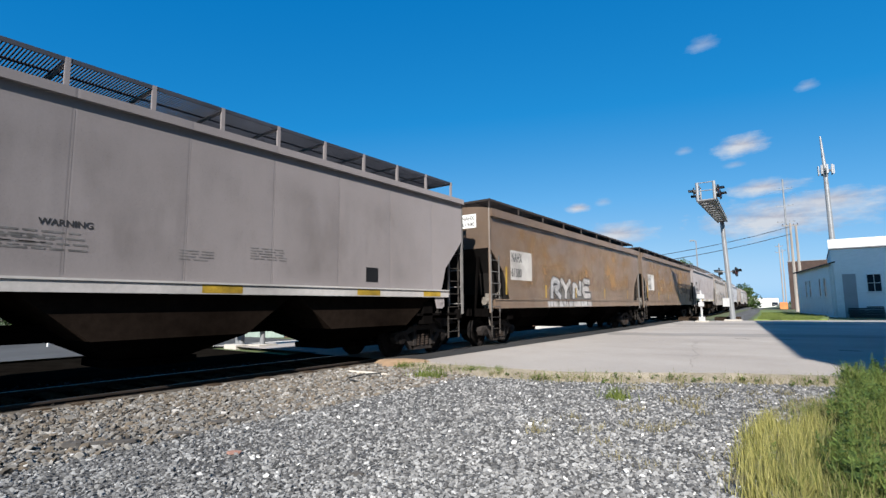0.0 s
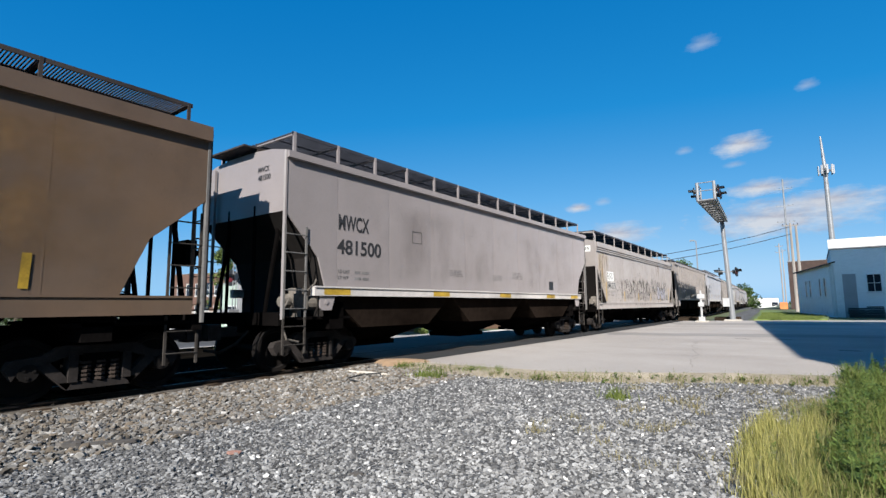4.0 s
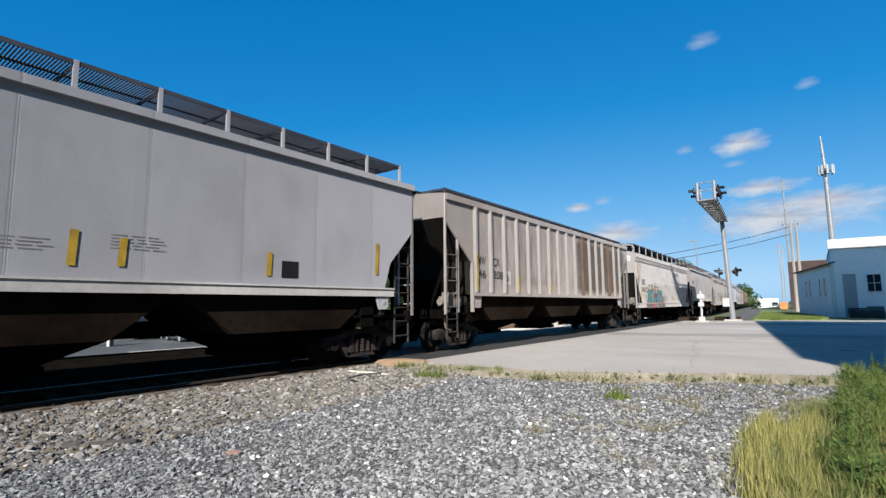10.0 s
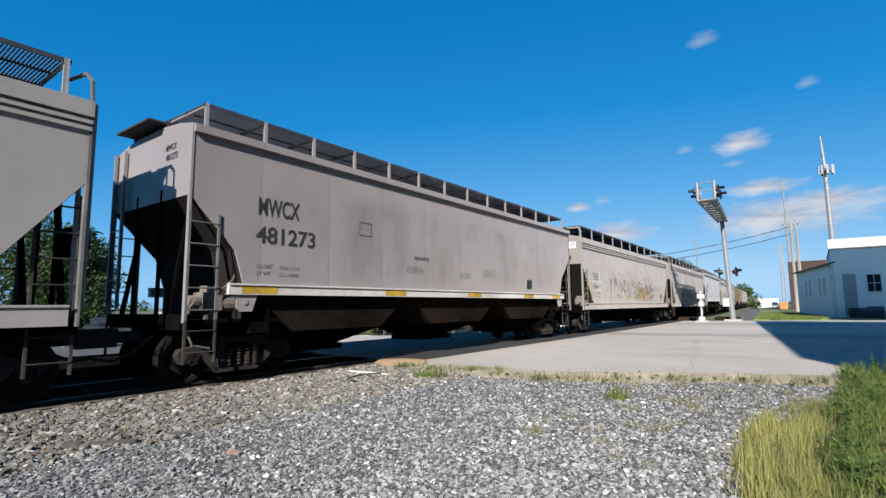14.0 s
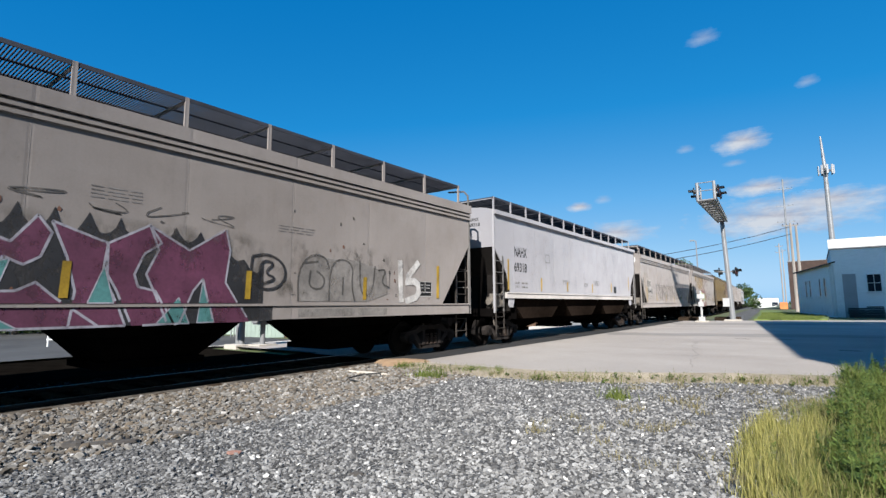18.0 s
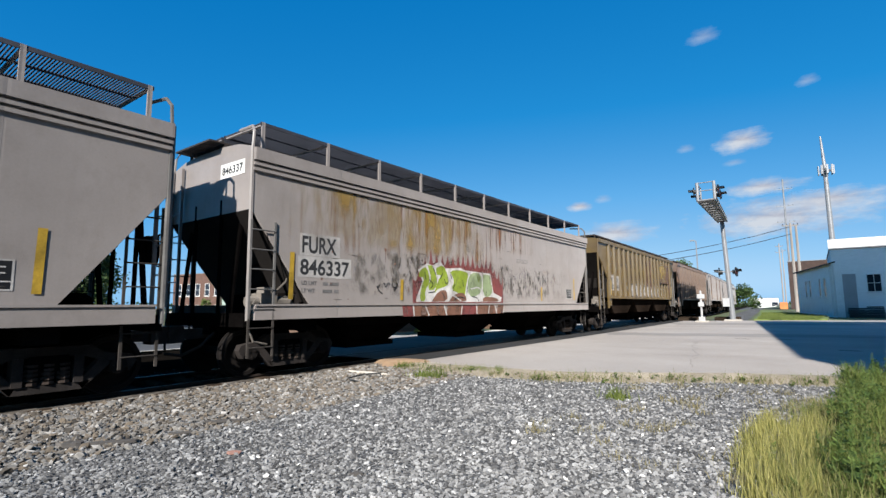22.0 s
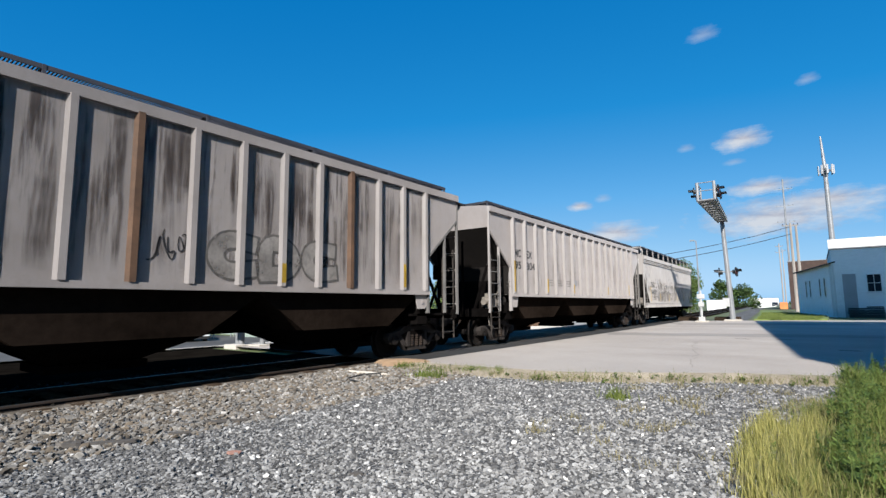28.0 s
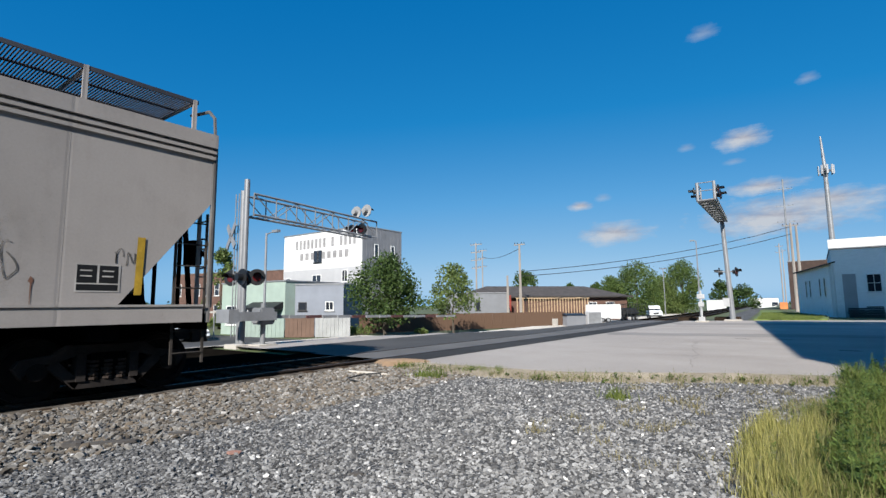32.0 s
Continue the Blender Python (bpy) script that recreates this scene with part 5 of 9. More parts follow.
def make_near_cantilever():
    """The far-side cantilever with ladder mast, truss over the lanes and flashing lights."""
    c = empty("cantilever_signal", pose(-16.8, 10.2, -0.02), label="galvanised cantilever crossing signal with truss arm and flashing lights", category="railway signal", group="crossing signals")
    for x in (-0.09, 0.13):
        bm = bmesh.new()
        rod(bm, (x, 0, 0), (x, 0, 6.1 if x > 0 else 5.7), 0.10, 12)
        part("mast", bm, M["galv"], c)
    bm = bmesh.new()
    for x in (-0.42, -0.22):
        rod(bm, (x, -0.1, 0.3), (x, -0.1, 5.6), 0.02, 6)
    for i in range(17):
        rod(bm, (-0.42, -0.1, 0.5 + i * 0.3), (-0.22, -0.1, 0.5 + i * 0.3), 0.014, 5)
    part("ladder", bm, M["galv"], c)
    truss(c, (0.1, 0.1, 5.55), (-0.65, 7.3, 5.5), 0.78, 0.6, 7, M["galv"])
    for dx in (-0.35, 0.35):
        signal_head(c, pose(-0.62 + dx, 6.2, 5.0, 0, 0, 0), 0.3)
        signal_head(c, pose(-0.62 + dx, 6.6, 5.95, 0, 0, 180), 0.3, M["signal_back"], "round signal head with pale grey back")
        signal_head(c, pose(-0.1 + dx * 1.2, -0.15, 2.45, 0, 0, 180 if dx > 0 else 20), 0.3)
        signal_head(c, pose(0.25 + dx * 1.1, 0.2, 2.45, 0, 0, 60), 0.3)
    bm = bmesh.new()
    for s in (-1, 1):
        box(bm, -0.6, 0.6, -0.02, 0.02, -0.11, 0.11, pose(-0.5, -0.2, 4.0, 0, s * 45, -12))
    part("crossbuck", bm, M["galv"], c, "white crossbuck boards seen edge on")
    bm = bmesh.new()
    box(bm, -0.35, 0.45, -0.4, 0.4, -0.3, 0.05)
    part("footing", bm, M["concrete"], c)


make_near_cantilever()


def make_gate():
    g = empty("crossing_gate", pose(-16.0, 10.6, -0.02), label="lowered crossing gate with banded arm and counterweights", category="crossing gate")
    bm = bmesh.new()
    rod(bm, (0, 0, 0), (0, 0, 1.5), 0.09, 12)
    part("post", bm, M["galv"], g)
    bm = bmesh.new()
    box(bm, -0.3, 0.3, -0.3, 0.3, 0.75, 1.35)
    bmesh.ops.bevel(bm, geom=bm.edges[:], offset=0.05, segments=2, affect="EDGES")
    part("mechanism", bm, M["galv"], g)
    for s in (-1, 1):
        bm = bmesh.new()
        box(bm, s * 0.36 - 0.03, s * 0.36 + 0.03, -1.3, 0.3, 0.9, 1.2)
        part("counterweight_arm", bm, M["galv"], g)
    bm = bmesh.new()
    box(bm, -0.4, 0.4, -1.55, -1.2, 0.85, 1.3)
    part("counterweight", bm, M["galv"], g)
    n = 14
    for i in range(n):
        bm = bmesh.new()
        y = 0.3 + i * 0.72
        box(bm, 0.0 + y * 0.11 - 0.02, y * 0.11 + 0.05, y, y + 0.72, 0.95 - 0.012 * i, 1.07 - 0.014 * i)
        part("arm_band", bm, M["red_band"] if i % 3 == 2 else M["galv"], g)
    bm = bmesh.new()
    box(bm, -0.35, 0.35, -0.35, 0.35, -0.3, 0.06)
    part("footing", bm, M["concrete"], g)


make_gate()


def make_far_cantilever():
    c = empty("cantilever_signal", pose(-5.45, 44.0, -0.02), label="tall galvanised crossing signal mast with truss arm towards the road", category="railway signal", group="crossing signals")
    bm = bmesh.new()
    rod(bm, (0.25, 0, 0), (-0.02, 0, 7.75), 0.19, 14, 0.15)
    part("mast", bm, M["galv"], c)
    bm = bmesh.new()
    box(bm, -0.3, 0.8, -0.5, 0.5, -0.3, 0.12)
    part("footing", bm, M["concrete"], c)
    # walkway arm that widens outwards from the mast
    ends = (Vector((0.0, 0.1, 7.72)), Vector((0.46, -10.0, 7.70)))
    half = (0.30, 0.47)
    rise = (0.28, 0.34)
    n = 9
    for s in (-1, 1):
        lo = [p + Vector((s * h, 0, 0)) for p, h in zip(ends, half)]
        hi = [p + Vector((0, 0, r)) for p, r in zip(lo, rise)]
        for q, r in ((lo, 0.075), (hi, 0.05)):
            bm = bmesh.new()
            rod(bm, q[0], q[1], r, 8)
            part("chord", bm, M["galv"], c)
        for i in range(n + 1):
            bm = bmesh.new()
            rod(bm, lo[0].lerp(lo[1], i / n), hi[0].lerp(hi[1], i / n), 0.035, 6)
            part("strut", bm, M["galv"], c)
        bm = bmesh.new()
        rod(bm, lo[1], lo[1] + Vector((0, 0, 1.16)), 0.09, 8)
        part("end_post", bm, M["galv"], c)
        bm = bmesh.new()
        rod(bm, lo[1].lerp(lo[0], 0.14), lo[1].lerp(lo[0], 0.14) + Vector((0, 0, 1.1)), 0.05, 8)
        part("end_post", bm, M["galv"], c)
        bm = bmesh.new()
        rod(bm, lo[1] + Vector((0, 0, 1.12)), lo[1].lerp(lo[0], 0.14) + Vector((0, 0, 1.08)), 0.04, 8)
        part("guard_bar", bm, M["galv"], c)
        for dy, dz in ((0.1, 0.62), (0.9, 0.42)):
            signal_head(c, pose(0.46 + s * 0.72, -10.0 + dy, 7.7 + dz, 0, 0, 84 if s > 0 else -84), 0.30)
        for dy in (-0.2, 0.25):
            signal_head(c, pose(0.12 + s * 0.62, dy, 3.75, 0, 0, 84 if s > 0 else -84), 0.36)
    for dz in (0.02, 0.62, 1.13):
        bm = bmesh.new()
        rod(bm, ends[1] + Vector((-half[1], 0, dz)), ends[1] + Vector((half[1], 0, dz)), 0.06 if dz < 0.5 else 0.03, 8)
        part("guard_bar", bm, M["galv"], c)
    for i in range(10):
        f, g = (i + 0.08) / 10, (i + 0.92) / 10
        bm = bmesh.new()
        vs = []
        for z in (-0.03, 0.03):
            for t, s in ((f, -1), (f, 1), (g, 1), (g, -1)):
                p = ends[0].lerp(ends[1], t)
                h = half[0] + (half[1] - half[0]) * t
                vs.append(bm.verts.new((p.x + s * h * 0.9, p.y, p.z + z)))
        for ids in ((3, 2, 1, 0), (4, 5, 6, 7), (0, 1, 5, 4), (1, 2, 6, 5), (2, 3, 7, 6), (3, 0, 4, 7)):
            bm.faces.new([vs[k] for k in ids])
        part("deck_plate", bm, M["galv"], c)
    bm = bmesh.new()
    rod(bm, (-0.62, 0, 3.78), (0.86, 0, 3.78), 0.05)
    part("crossarm", bm, M["galv"], c)
    bm = bmesh.new()
    box(bm, -0.32, 0.12, -0.3, -0.2, 1.1, 1.75)
    part("sign_plate", bm, M["dull_white"], c, "small pale plate on the mast")


make_far_cantilever()


def make_post_signal():
    s = empty("flasher_post", pose(-6.8, 40.8, -0.02), label="short white crossing flasher post with control boxes", category="railway signal", group="crossing signals")
    bm = bmesh.new()
    rod(bm, (0, 0, 0), (0, 0, 2.3), 0.07)
    part("post", bm, M["dull_white"], s)
    for z, w in ((1.70, 0.24), (1.12, 0.17), (0.05, 0.20)):
        bm = bmesh.new()
        box(bm, -w, w, -0.15, 0.15, z, z + 0.34)
        bmesh.ops.bevel(bm, geom=bm.edges[:], offset=0.03, segments=1, affect="EDGES")
        part("control_box", bm, M["dull_white"], s)
    bm = bmesh.new()
    box(bm, -0.4, 0.4, -0.4, 0.4, -0.3, 0.1)
    part("footing", bm, M["concrete"], s)


make_post_signal()

# raised edge of the crossing beyond the road
for x0, x1, y, lab in ((-9.0, -7.2, 43.6, "a"), (-6.6, -4.9, 44.9, "b")):
    bm = bmesh.new()
    for i in range(4):
        box(bm, x0, x1, y + i * 0.34, y + i * 0.34 + 0.28, -0.2, 0.22 + 0.04 * (i % 2))
    tagged(finish("timber_edging", bm, M["tie"]), "stacked dark timbers at the crossing's edge", "timber")

# ---- poles and wires ----


def utility_pole(x, y, z, h, arms, label, r=0.16, steel=False):
    p = empty("utility_pole", pose(x, y, z), label=label, category="utility pole", group="utility poles")
    mat = M["galv"] if steel else M["pole_wood"]
    bm = bmesh.new()
    rod(bm, (0, 0, -0.5), (0, 0, h), r, 10, r * 0.6)
    part("pole", bm, mat, p)
    for dz, w in arms:
        bm = bmesh.new()
        box(bm, -w, w, -0.06, 0.06, h - dz - 0.07, h - dz + 0.07)
        part("crossarm", bm, mat, p)
        for s in (-0.9, -0.4, 0.4, 0.9):
            bm = bmesh.new()
            rod(bm, (s * w, 0, h - dz + 0.07), (s * w, 0, h - dz + 0.3), 0.05, 6)
            part("insulator", bm, M["glass"], p)
    return p


utility_pole(-2.5, 97.9, 0, 14.2, ((0.4, 1.1),), "weathered wooden utility pole", 0.25)
utility_pole(-1.7, 94.0, 0, 13.2, (), "second weathered wooden pole beside it", 0.25)
utility_pole(-4.9, 158.5, 0, 34.0, ((2.6, 2.0), (7.2, 2.0), (11.5, 2.0)), "very tall transmission pole with three short arms", 0.28, True)
utility_pole(-8.9, 205.0, 0, 21.5, ((1.0, 1.2), (3.0, 1.2)), "distant wooden utility pole", 0.22)
utility_pole(-9.5, 240.0, 0, 23.0, ((1.0, 1.2),), "distant wooden utility pole", 0.22)
utility_pole(-30.3, 57.2, -1.2, 10.4, ((0.1, 0.75),), "wooden street pole with a short top arm", 0.2)
utility_pole(-31.6, 56.2, -1.2, 6.3, (), "short wooden pole by the red wall", 0.2)
utility_pole(-64.1, 101.9, -1.2, 15.8, ((0.1, 1.2), (2.0, 1.2), (4.0, 1.2)), "distant pole with three crossarms", 0.18)
utility_pole(-26.7, 117.3, -1.2, 10.4, ((0.2, 0.7),), "pale street lamp pole among the trees", 0.14, True)


utility_pole(-51.6, 79.8, -1.2, 14.4, ((0.3, 1.3), (1.8, 1.1), (3.3, 1.1), (4.8, 1.0)), "tall distant pole with four crossarms", 0.2)


def lamp_post(x, y, z, h, reach, label):
    p = empty("street_lamp", pose(x, y, z), label=label, category="street lamp")
    bm = bmesh.new()
    rod(bm, (0, 0, 0), (0, 0, h), 0.10, 10, 0.06)
    part("pole", bm, M["galv"], p)
    bm = bmesh.new()
    rod(bm, (0, 0, h - 0.05), (reach, 0, h + 0.05), 0.04, 8)
    part("arm", bm, M["galv"], p)
    bm = bmesh.new()
    box(bm, reach - 0.1, reach + 0.45, -0.12, 0.12, h - 0.02, h + 0.12)
    part("lamp_head", bm, M["galv"], p)


lamp_post(-26.5, 17.6, -1.2, 7.0, 0.8, "galvanised street lamp with short arm")
lamp_post(-11.2, 66.5, -0.9, 9.8, -0.6, "galvanised lamp pole beside the line")


def cable(a, b, sag, r=0.03):
    bm = bmesh.new()
    a, b = Vector(a), Vector(b)
    pts = []
    for i in range(13):
        f = i / 12
        p = a.lerp(b, f)
        p.z -= sag * 4 * f * (1 - f)
        pts.append(p)
    pipe(bm, pts, r, 5)
    tagged(finish("overhead_cable", bm, M["wire"]), "sagging black overhead cable", "cable", "overhead cables")


cable((-2.5, 97.9, 13.6), (-30.3, 57.2, 5.6), 1.0, 0.045)
cable((-2.5, 97.9, 12.4), (-30.3, 57.2, 5.0), 1.0, 0.045)
cable((-30.3, 57.2, 8.6), (-64.1, 101.9, 13.0), 0.8, 0.035)


def make_tower():
    t = empty("cell_tower", pose(4.3, 153.0, 0), label="slender grey monopole mast with an antenna ring", category="mast")
    bm = bmesh.new()
    rod(bm, (0, 0, 0), (-0.2, 0, 34.5), 0.75, 14, 0.45)
    rod(bm, (-0.2, 0, 34.5), (-0.5, 0, 42.5), 0.4, 12, 0.2)
    part("pole", bm, M["galv"], t)
    bm = bmesh.new()
    for i in range(12):
        a, b = 2 * math.pi * i / 12, 2 * math.pi * (i + 1) / 12
        rod(bm, (1.5 * math.cos(a), 1.5 * math.sin(a), 33.6), (1.5 * math.cos(b), 1.5 * math.sin(b), 33.6), 0.1, 6)
        if i % 4 == 0:
            rod(bm, (0, 0, 33.6), (1.5 * math.cos(a), 1.5 * math.sin(a), 33.6), 0.1, 6)
    part("ring", bm, M["galv"], t)
    for i in range(9):
        a = 2 * math.pi * i / 9
        bm = bmesh.new()
        box(bm, -0.18, 0.18, -0.1, 0.1, -1.1, 1.1)
        part("antenna", bm, M["siding_light"], t).matrix_basis = pose(1.6 * math.cos(a), 1.6 * math.sin(a), 33.8, 0, 0, math.degrees(a) + 90)


make_tower()


# ---- painted brick building beyond the road ----
def painted_brick(name):
    m, nt, b = node_mat(name)
    tc = nt.nodes.new("ShaderNodeTexCoord")
    mp = nt.nodes.new("ShaderNodeMapping")
    mp.inputs["Rotation"].default_value = (radians(90), 0, 0)
    br = nt.nodes.new("ShaderNodeTexBrick")
    br.inputs["Scale"].default_value, br.inputs["Mortar Size"].default_value = 2.0, 0.012
    br.inputs["Brick Width"].default_value, br.inputs["Row Height"].default_value = 0.45, 0.15
    br.inputs["Color1"].default_value, br.inputs["Color2"].default_value, br.inputs["Mortar"].default_value = (0.80, 0.80, 0.79, 1), (0.88, 0.88, 0.87, 1), (0.66, 0.66, 0.65, 1)
    nt.links.new(tc.outputs["Object"], mp.inputs[0])
    nt.links.new(mp.outputs[0], br.inputs["Vector"])
    peel = ramp(nt, noise_node(nt, 0.8, 8, 0.72).outputs[0], [(0.60, (0, 0, 0)), (0.66, (0.55,) * 3)])
    col = mix(nt, peel.outputs[0], br.outputs[0], (0.30, 0.27, 0.25, 1))
    nt.links.new(col, b.inputs["Base Color"])
    b.inputs["Roughness"].default_value = 0.8
    bump(nt, br.outputs[1], 0.4, -0.01, b)
    return m


M["painted_brick"] = painted_brick("white_painted_brick")


def make_white_building():
    b = hall("white_building", pose(1.4, 61.2, -0.1), 22, 14, 6.5, M["painted_brick"], M["shingle"], "white painted brick building with peeling paint and pale parapet", parapet=0.6)
    bm = bmesh.new()
    box(bm, -0.1, 22.1, -0.1, 0.35, 6.62, 7.5)
    part("parapet", bm, M["siding_white"], b, "bright white parapet")
    window(b, pose(3.05, -0.01, 2.35), 1.1, 1.7, (2, 2), M["white_paint"])
    window(b, pose(6.2, -0.01, 2.35), 1.1, 1.7, (2, 2), M["white_paint"])
    bm = bmesh.new()
    box(bm, 0.75, 1.75, -0.06, 0, 0.0, 4.1)
    part("door", bm, M["siding_light"], b, "tall pale boarded door")
    bm = bmesh.new()
    rod(bm, (0.1, -0.12, 0), (0.1, -0.12, 5.2), 0.07)
    part("downpipe", bm, M["white_paint"], b)
    # long lower wing running back beside the verge
    ang = math.degrees(math.atan2(15.0, -2.9))
    w = empty("building_wing", pose(1.2, 61.3, -0.1, 0, 0, ang), label="long low white wing with dark pitched roof", category="building")
    ln = 15.4
    bm = bmesh.new()
    box(bm, 0, ln, -0.3, 0, -0.4, 5.2)
    part("wall", bm, M["painted_brick"], w)
    bm = bmesh.new()
    slab(bm, [(0.35, 5.0), (0.35, 5.15), (-6, 7.0), (-6, 6.85)], 0, -0.2, ln + 0.3)
    part("roof", bm, M["shingle"], w)
    bm = bmesh.new()
    box(bm, ln - 0.3, ln, -6, -0.3, -0.4, 5.2)
    part("end_wall", bm, M["painted_brick"], w)
    for x in (2.0, 4.0, 8.5, 10.5):
        window(w, Matrix.Translation((x, 0.01, 2.0)) @ Matrix.Rotation(math.pi, 4, "Z"), 0.7, 1.9, (1, 2), M["white_paint"])


make_white_building()


M["brick_sooty"] = plain("sooty_brown_brick", (0.075, 0.045, 0.036), 0.9, 0.0, 0.35, 5)


def make_brick_far():
    b = hall("brick_warehouse", pose(-4.4, 131.0, -0.1, 0, 0, -4), 30, 22, 10.2, M["brick_sooty"], M["shingle"], "dark red-brown brick warehouse beside the line")
    for i in range(4):
        window(b, pose(2.2 + i * 3.2, -0.01, 4.2), 1.4, 2.6, (2, 3))
    box_thing("orange_container", -5.4, 124.0, 0.0, 0, 1.3, 1.3, 1.4, M["orange"], "orange equipment container by the poles", "container")
    box_thing("white_sign_panel", -0.6, 100.0, 0.0, 0, 1.6, 0.25, 2.6, M["siding_light"], "pale utility cabinet by the poles", "cabinet")


M["orange"] = plain("orange_paint", (0.60, 0.22, 0.06), 0.6, 0.0, 0.2, 3)
make_brick_far()

# white sheds far along the line
for x, y, w, d, h in ((-26.0, 165.0, 5, 6, 3.2), (-27.0, 300.0, 12, 14, 4.6)):
    hall("distant_shed", pose(x, y, -1.0, 0, 0, 10), w, d, h, M["siding_white"], M["galv"], "small white metal shed far along the line", category="shed")

# buildings beside the camera, out of its view, that shade the road
b = hall("roadside_building", pose(6.85, -2.55, -0.12, 0, 0, 96.7), 29, 16, 11.1, M["brick_dark"], M["shingle"], "brick building beside the camera that shades the road")
b.matrix_basis = pose(6.85, -2.55, -0.12, 0, 0, 96.7) @ Matrix.Translation((0, -16, 0))
hall("roadside_hall", pose(8.45, 37.4, -0.12), 6.6, 6.0, 17.5, M["brick_dark"], M["shingle"], "tall narrow brick tower beyond it that shades the white building")


# ---- clouds, far beyond everything ----


def cloud_material(name, most):
    m, nt, b = node_mat(name)
    tc = nt.nodes.new("ShaderNodeTexCoord")
    n1 = noise_node(nt, 0.0036, 7, 0.66, (1, 1, 2.6), "Object")
    sep = nt.nodes.new("ShaderNodeVectorMath")
    sep.operation = "SUBTRACT"
    sep.inputs[1].default_value = (0.5, 0.5, 0.5)
    nt.links.new(tc.outputs["Generated"], sep.inputs[0])
    flat = nt.nodes.new("ShaderNodeVectorMath")
    flat.operation = "MULTIPLY"
    flat.inputs[1].default_value = (2.0, 0.0, 2.0)
    nt.links.new(sep.outputs[0], flat.inputs[0])
    ln = nt.nodes.new("ShaderNodeVectorMath")
    ln.operation = "LENGTH"
    nt.links.new(flat.outputs[0], ln.inputs[0])
    mul = nt.nodes.new("ShaderNodeMath")
    mul.operation, mul.inputs[1].default_value = "MULTIPLY", -0.55
    nt.links.new(ln.outputs["Value"], mul.inputs[0])
    add = nt.nodes.new("ShaderNodeMath")
    add.operation = "ADD"
    nt.links.new(mul.outputs[0], add.inputs[0])
    nt.links.new(n1.outputs[0], add.inputs[1])
    alpha = ramp(nt, add.outputs[0], [(0.04, (0, 0, 0)), (0.43, (most,) * 3)])
    em = nt.nodes.new("ShaderNodeEmission")
    # lit tops, greyer undersides
    tone = ramp(nt, noise_node(nt, 0.006, 4, 0.6, (0.7, 1, 2.2), "Object", 5.0).outputs[0], [(0.36, (0.56, 0.57, 0.67)), (0.60, (0.82, 0.87, 0.95))])
    nt.links.new(tone.outputs[0], em.inputs[0])
    em.inputs[1].default_value = 0.36
    tr = nt.nodes.new("ShaderNodeBsdfTransparent")
    ms = nt.nodes.new("ShaderNodeMixShader")
    nt.links.new(alpha.outputs[0], ms.inputs[0])
    nt.links.new(tr.outputs[0], ms.inputs[1])
    nt.links.new(em.outputs[0], ms.inputs[2])
    nt.links.new(ms.outputs[0], nt.nodes["Material Output"].inputs[0])
    return m


M["cloud"] = cloud_material("thin_white_cloud", 0.95)
M["cloud_wisp"] = cloud_material("faint_cloud_wisp", 0.34)
CLOUDS = []


def cloud(x, y, z, w, h, rise, drift, mat="cloud"):
    """A thin cloud sheet that faces the lot and drifts slowly."""
    bm = bmesh.new()
    vs = [bm.verts.new(p) for p in ((-w / 2, 0, -h / 2), (w / 2, 0, -h / 2), (w / 2, 0, h / 2), (-w / 2, 0, h / 2))]
    bm.faces.new(vs)
    ob = tagged(finish("cloud", bm, M[mat]), "small thin white fair-weather cloud", "cloud", "clouds")
    CLOUDS.append((ob, x, y, z, math.degrees(math.atan2(-x, y)), rise, drift))


cloud(-455, 3403, 1684, 255, 136, 75, 7, "cloud_wisp")
cloud(-300, 3518, 1002, 408, 187, 41, 10)
cloud(-212, 3584, 714, 578, 136, 7, 0)
cloud(-155, 3626, 526, 1224, 323, 10, 0)
cloud(-942, 3040, 433, 578, 187, 7, -17)
cloud(56, 3783, 1391, 170, 95, 48, 7, "cloud_wisp")
cloud(-587, 3304, 954, 136, 68, 17, 14, "cloud_wisp")
cloud(-1001, 2996, 641, 136, 68, 27, 0, "cloud_wisp")
cloud(-1125, 2903, 596, 204, 75, 10, 14)
cloud(117, 3829, 639, 748, 170, 7, 0)
cloud(-342, 3487, 865, 170, 54, 20, 0, "cloud_wisp")

# ---- plants ----


def leaf_material(name, dark, light, trans=0.25):
    m, nt, b = node_mat(name)
    geo = nt.nodes.new("ShaderNodeNewGeometry")
    r = ramp(nt, geo.outputs["Random Per Island"], [(0.0, dark), (1.0, light)])
    nt.links.new(r.outputs[0], b.inputs["Base Color"])
    b.inputs["Roughness"].default_value = 0.6
    b.inputs["Specular IOR Level"].default_value = 0.25
    tr = nt.nodes.new("ShaderNodeBsdfTranslucent")
    nt.links.new(r.outputs[0], tr.inputs[0])
    ms = nt.nodes.new("ShaderNodeMixShader")
    ms.inputs[0].default_value = trans
    nt.links.new(b.outputs[0], ms.inputs[1])
    nt.links.new(tr.outputs[0], ms.inputs[2])
    nt.links.new(ms.outputs[0], nt.nodes["Material Output"].inputs[0])
    return m


M["leaf_dark"] = leaf_material("dark_green_leaves", (0.025, 0.05, 0.012), (0.075, 0.115, 0.03))
M["leaf_mid"] = leaf_material("green_leaves", (0.035, 0.06, 0.016), (0.085, 0.125, 0.032))
M["leaf_deep"] = leaf_material("deep_green_leaves", (0.012, 0.028, 0.008), (0.045, 0.075, 0.02))
M["leaf_street"] = leaf_material("fresh_street_leaves", (0.045, 0.08, 0.02), (0.12, 0.165, 0.042))
M["leaf_light"] = leaf_material("light_green_leaves", (0.06, 0.095, 0.025), (0.15, 0.19, 0.055))


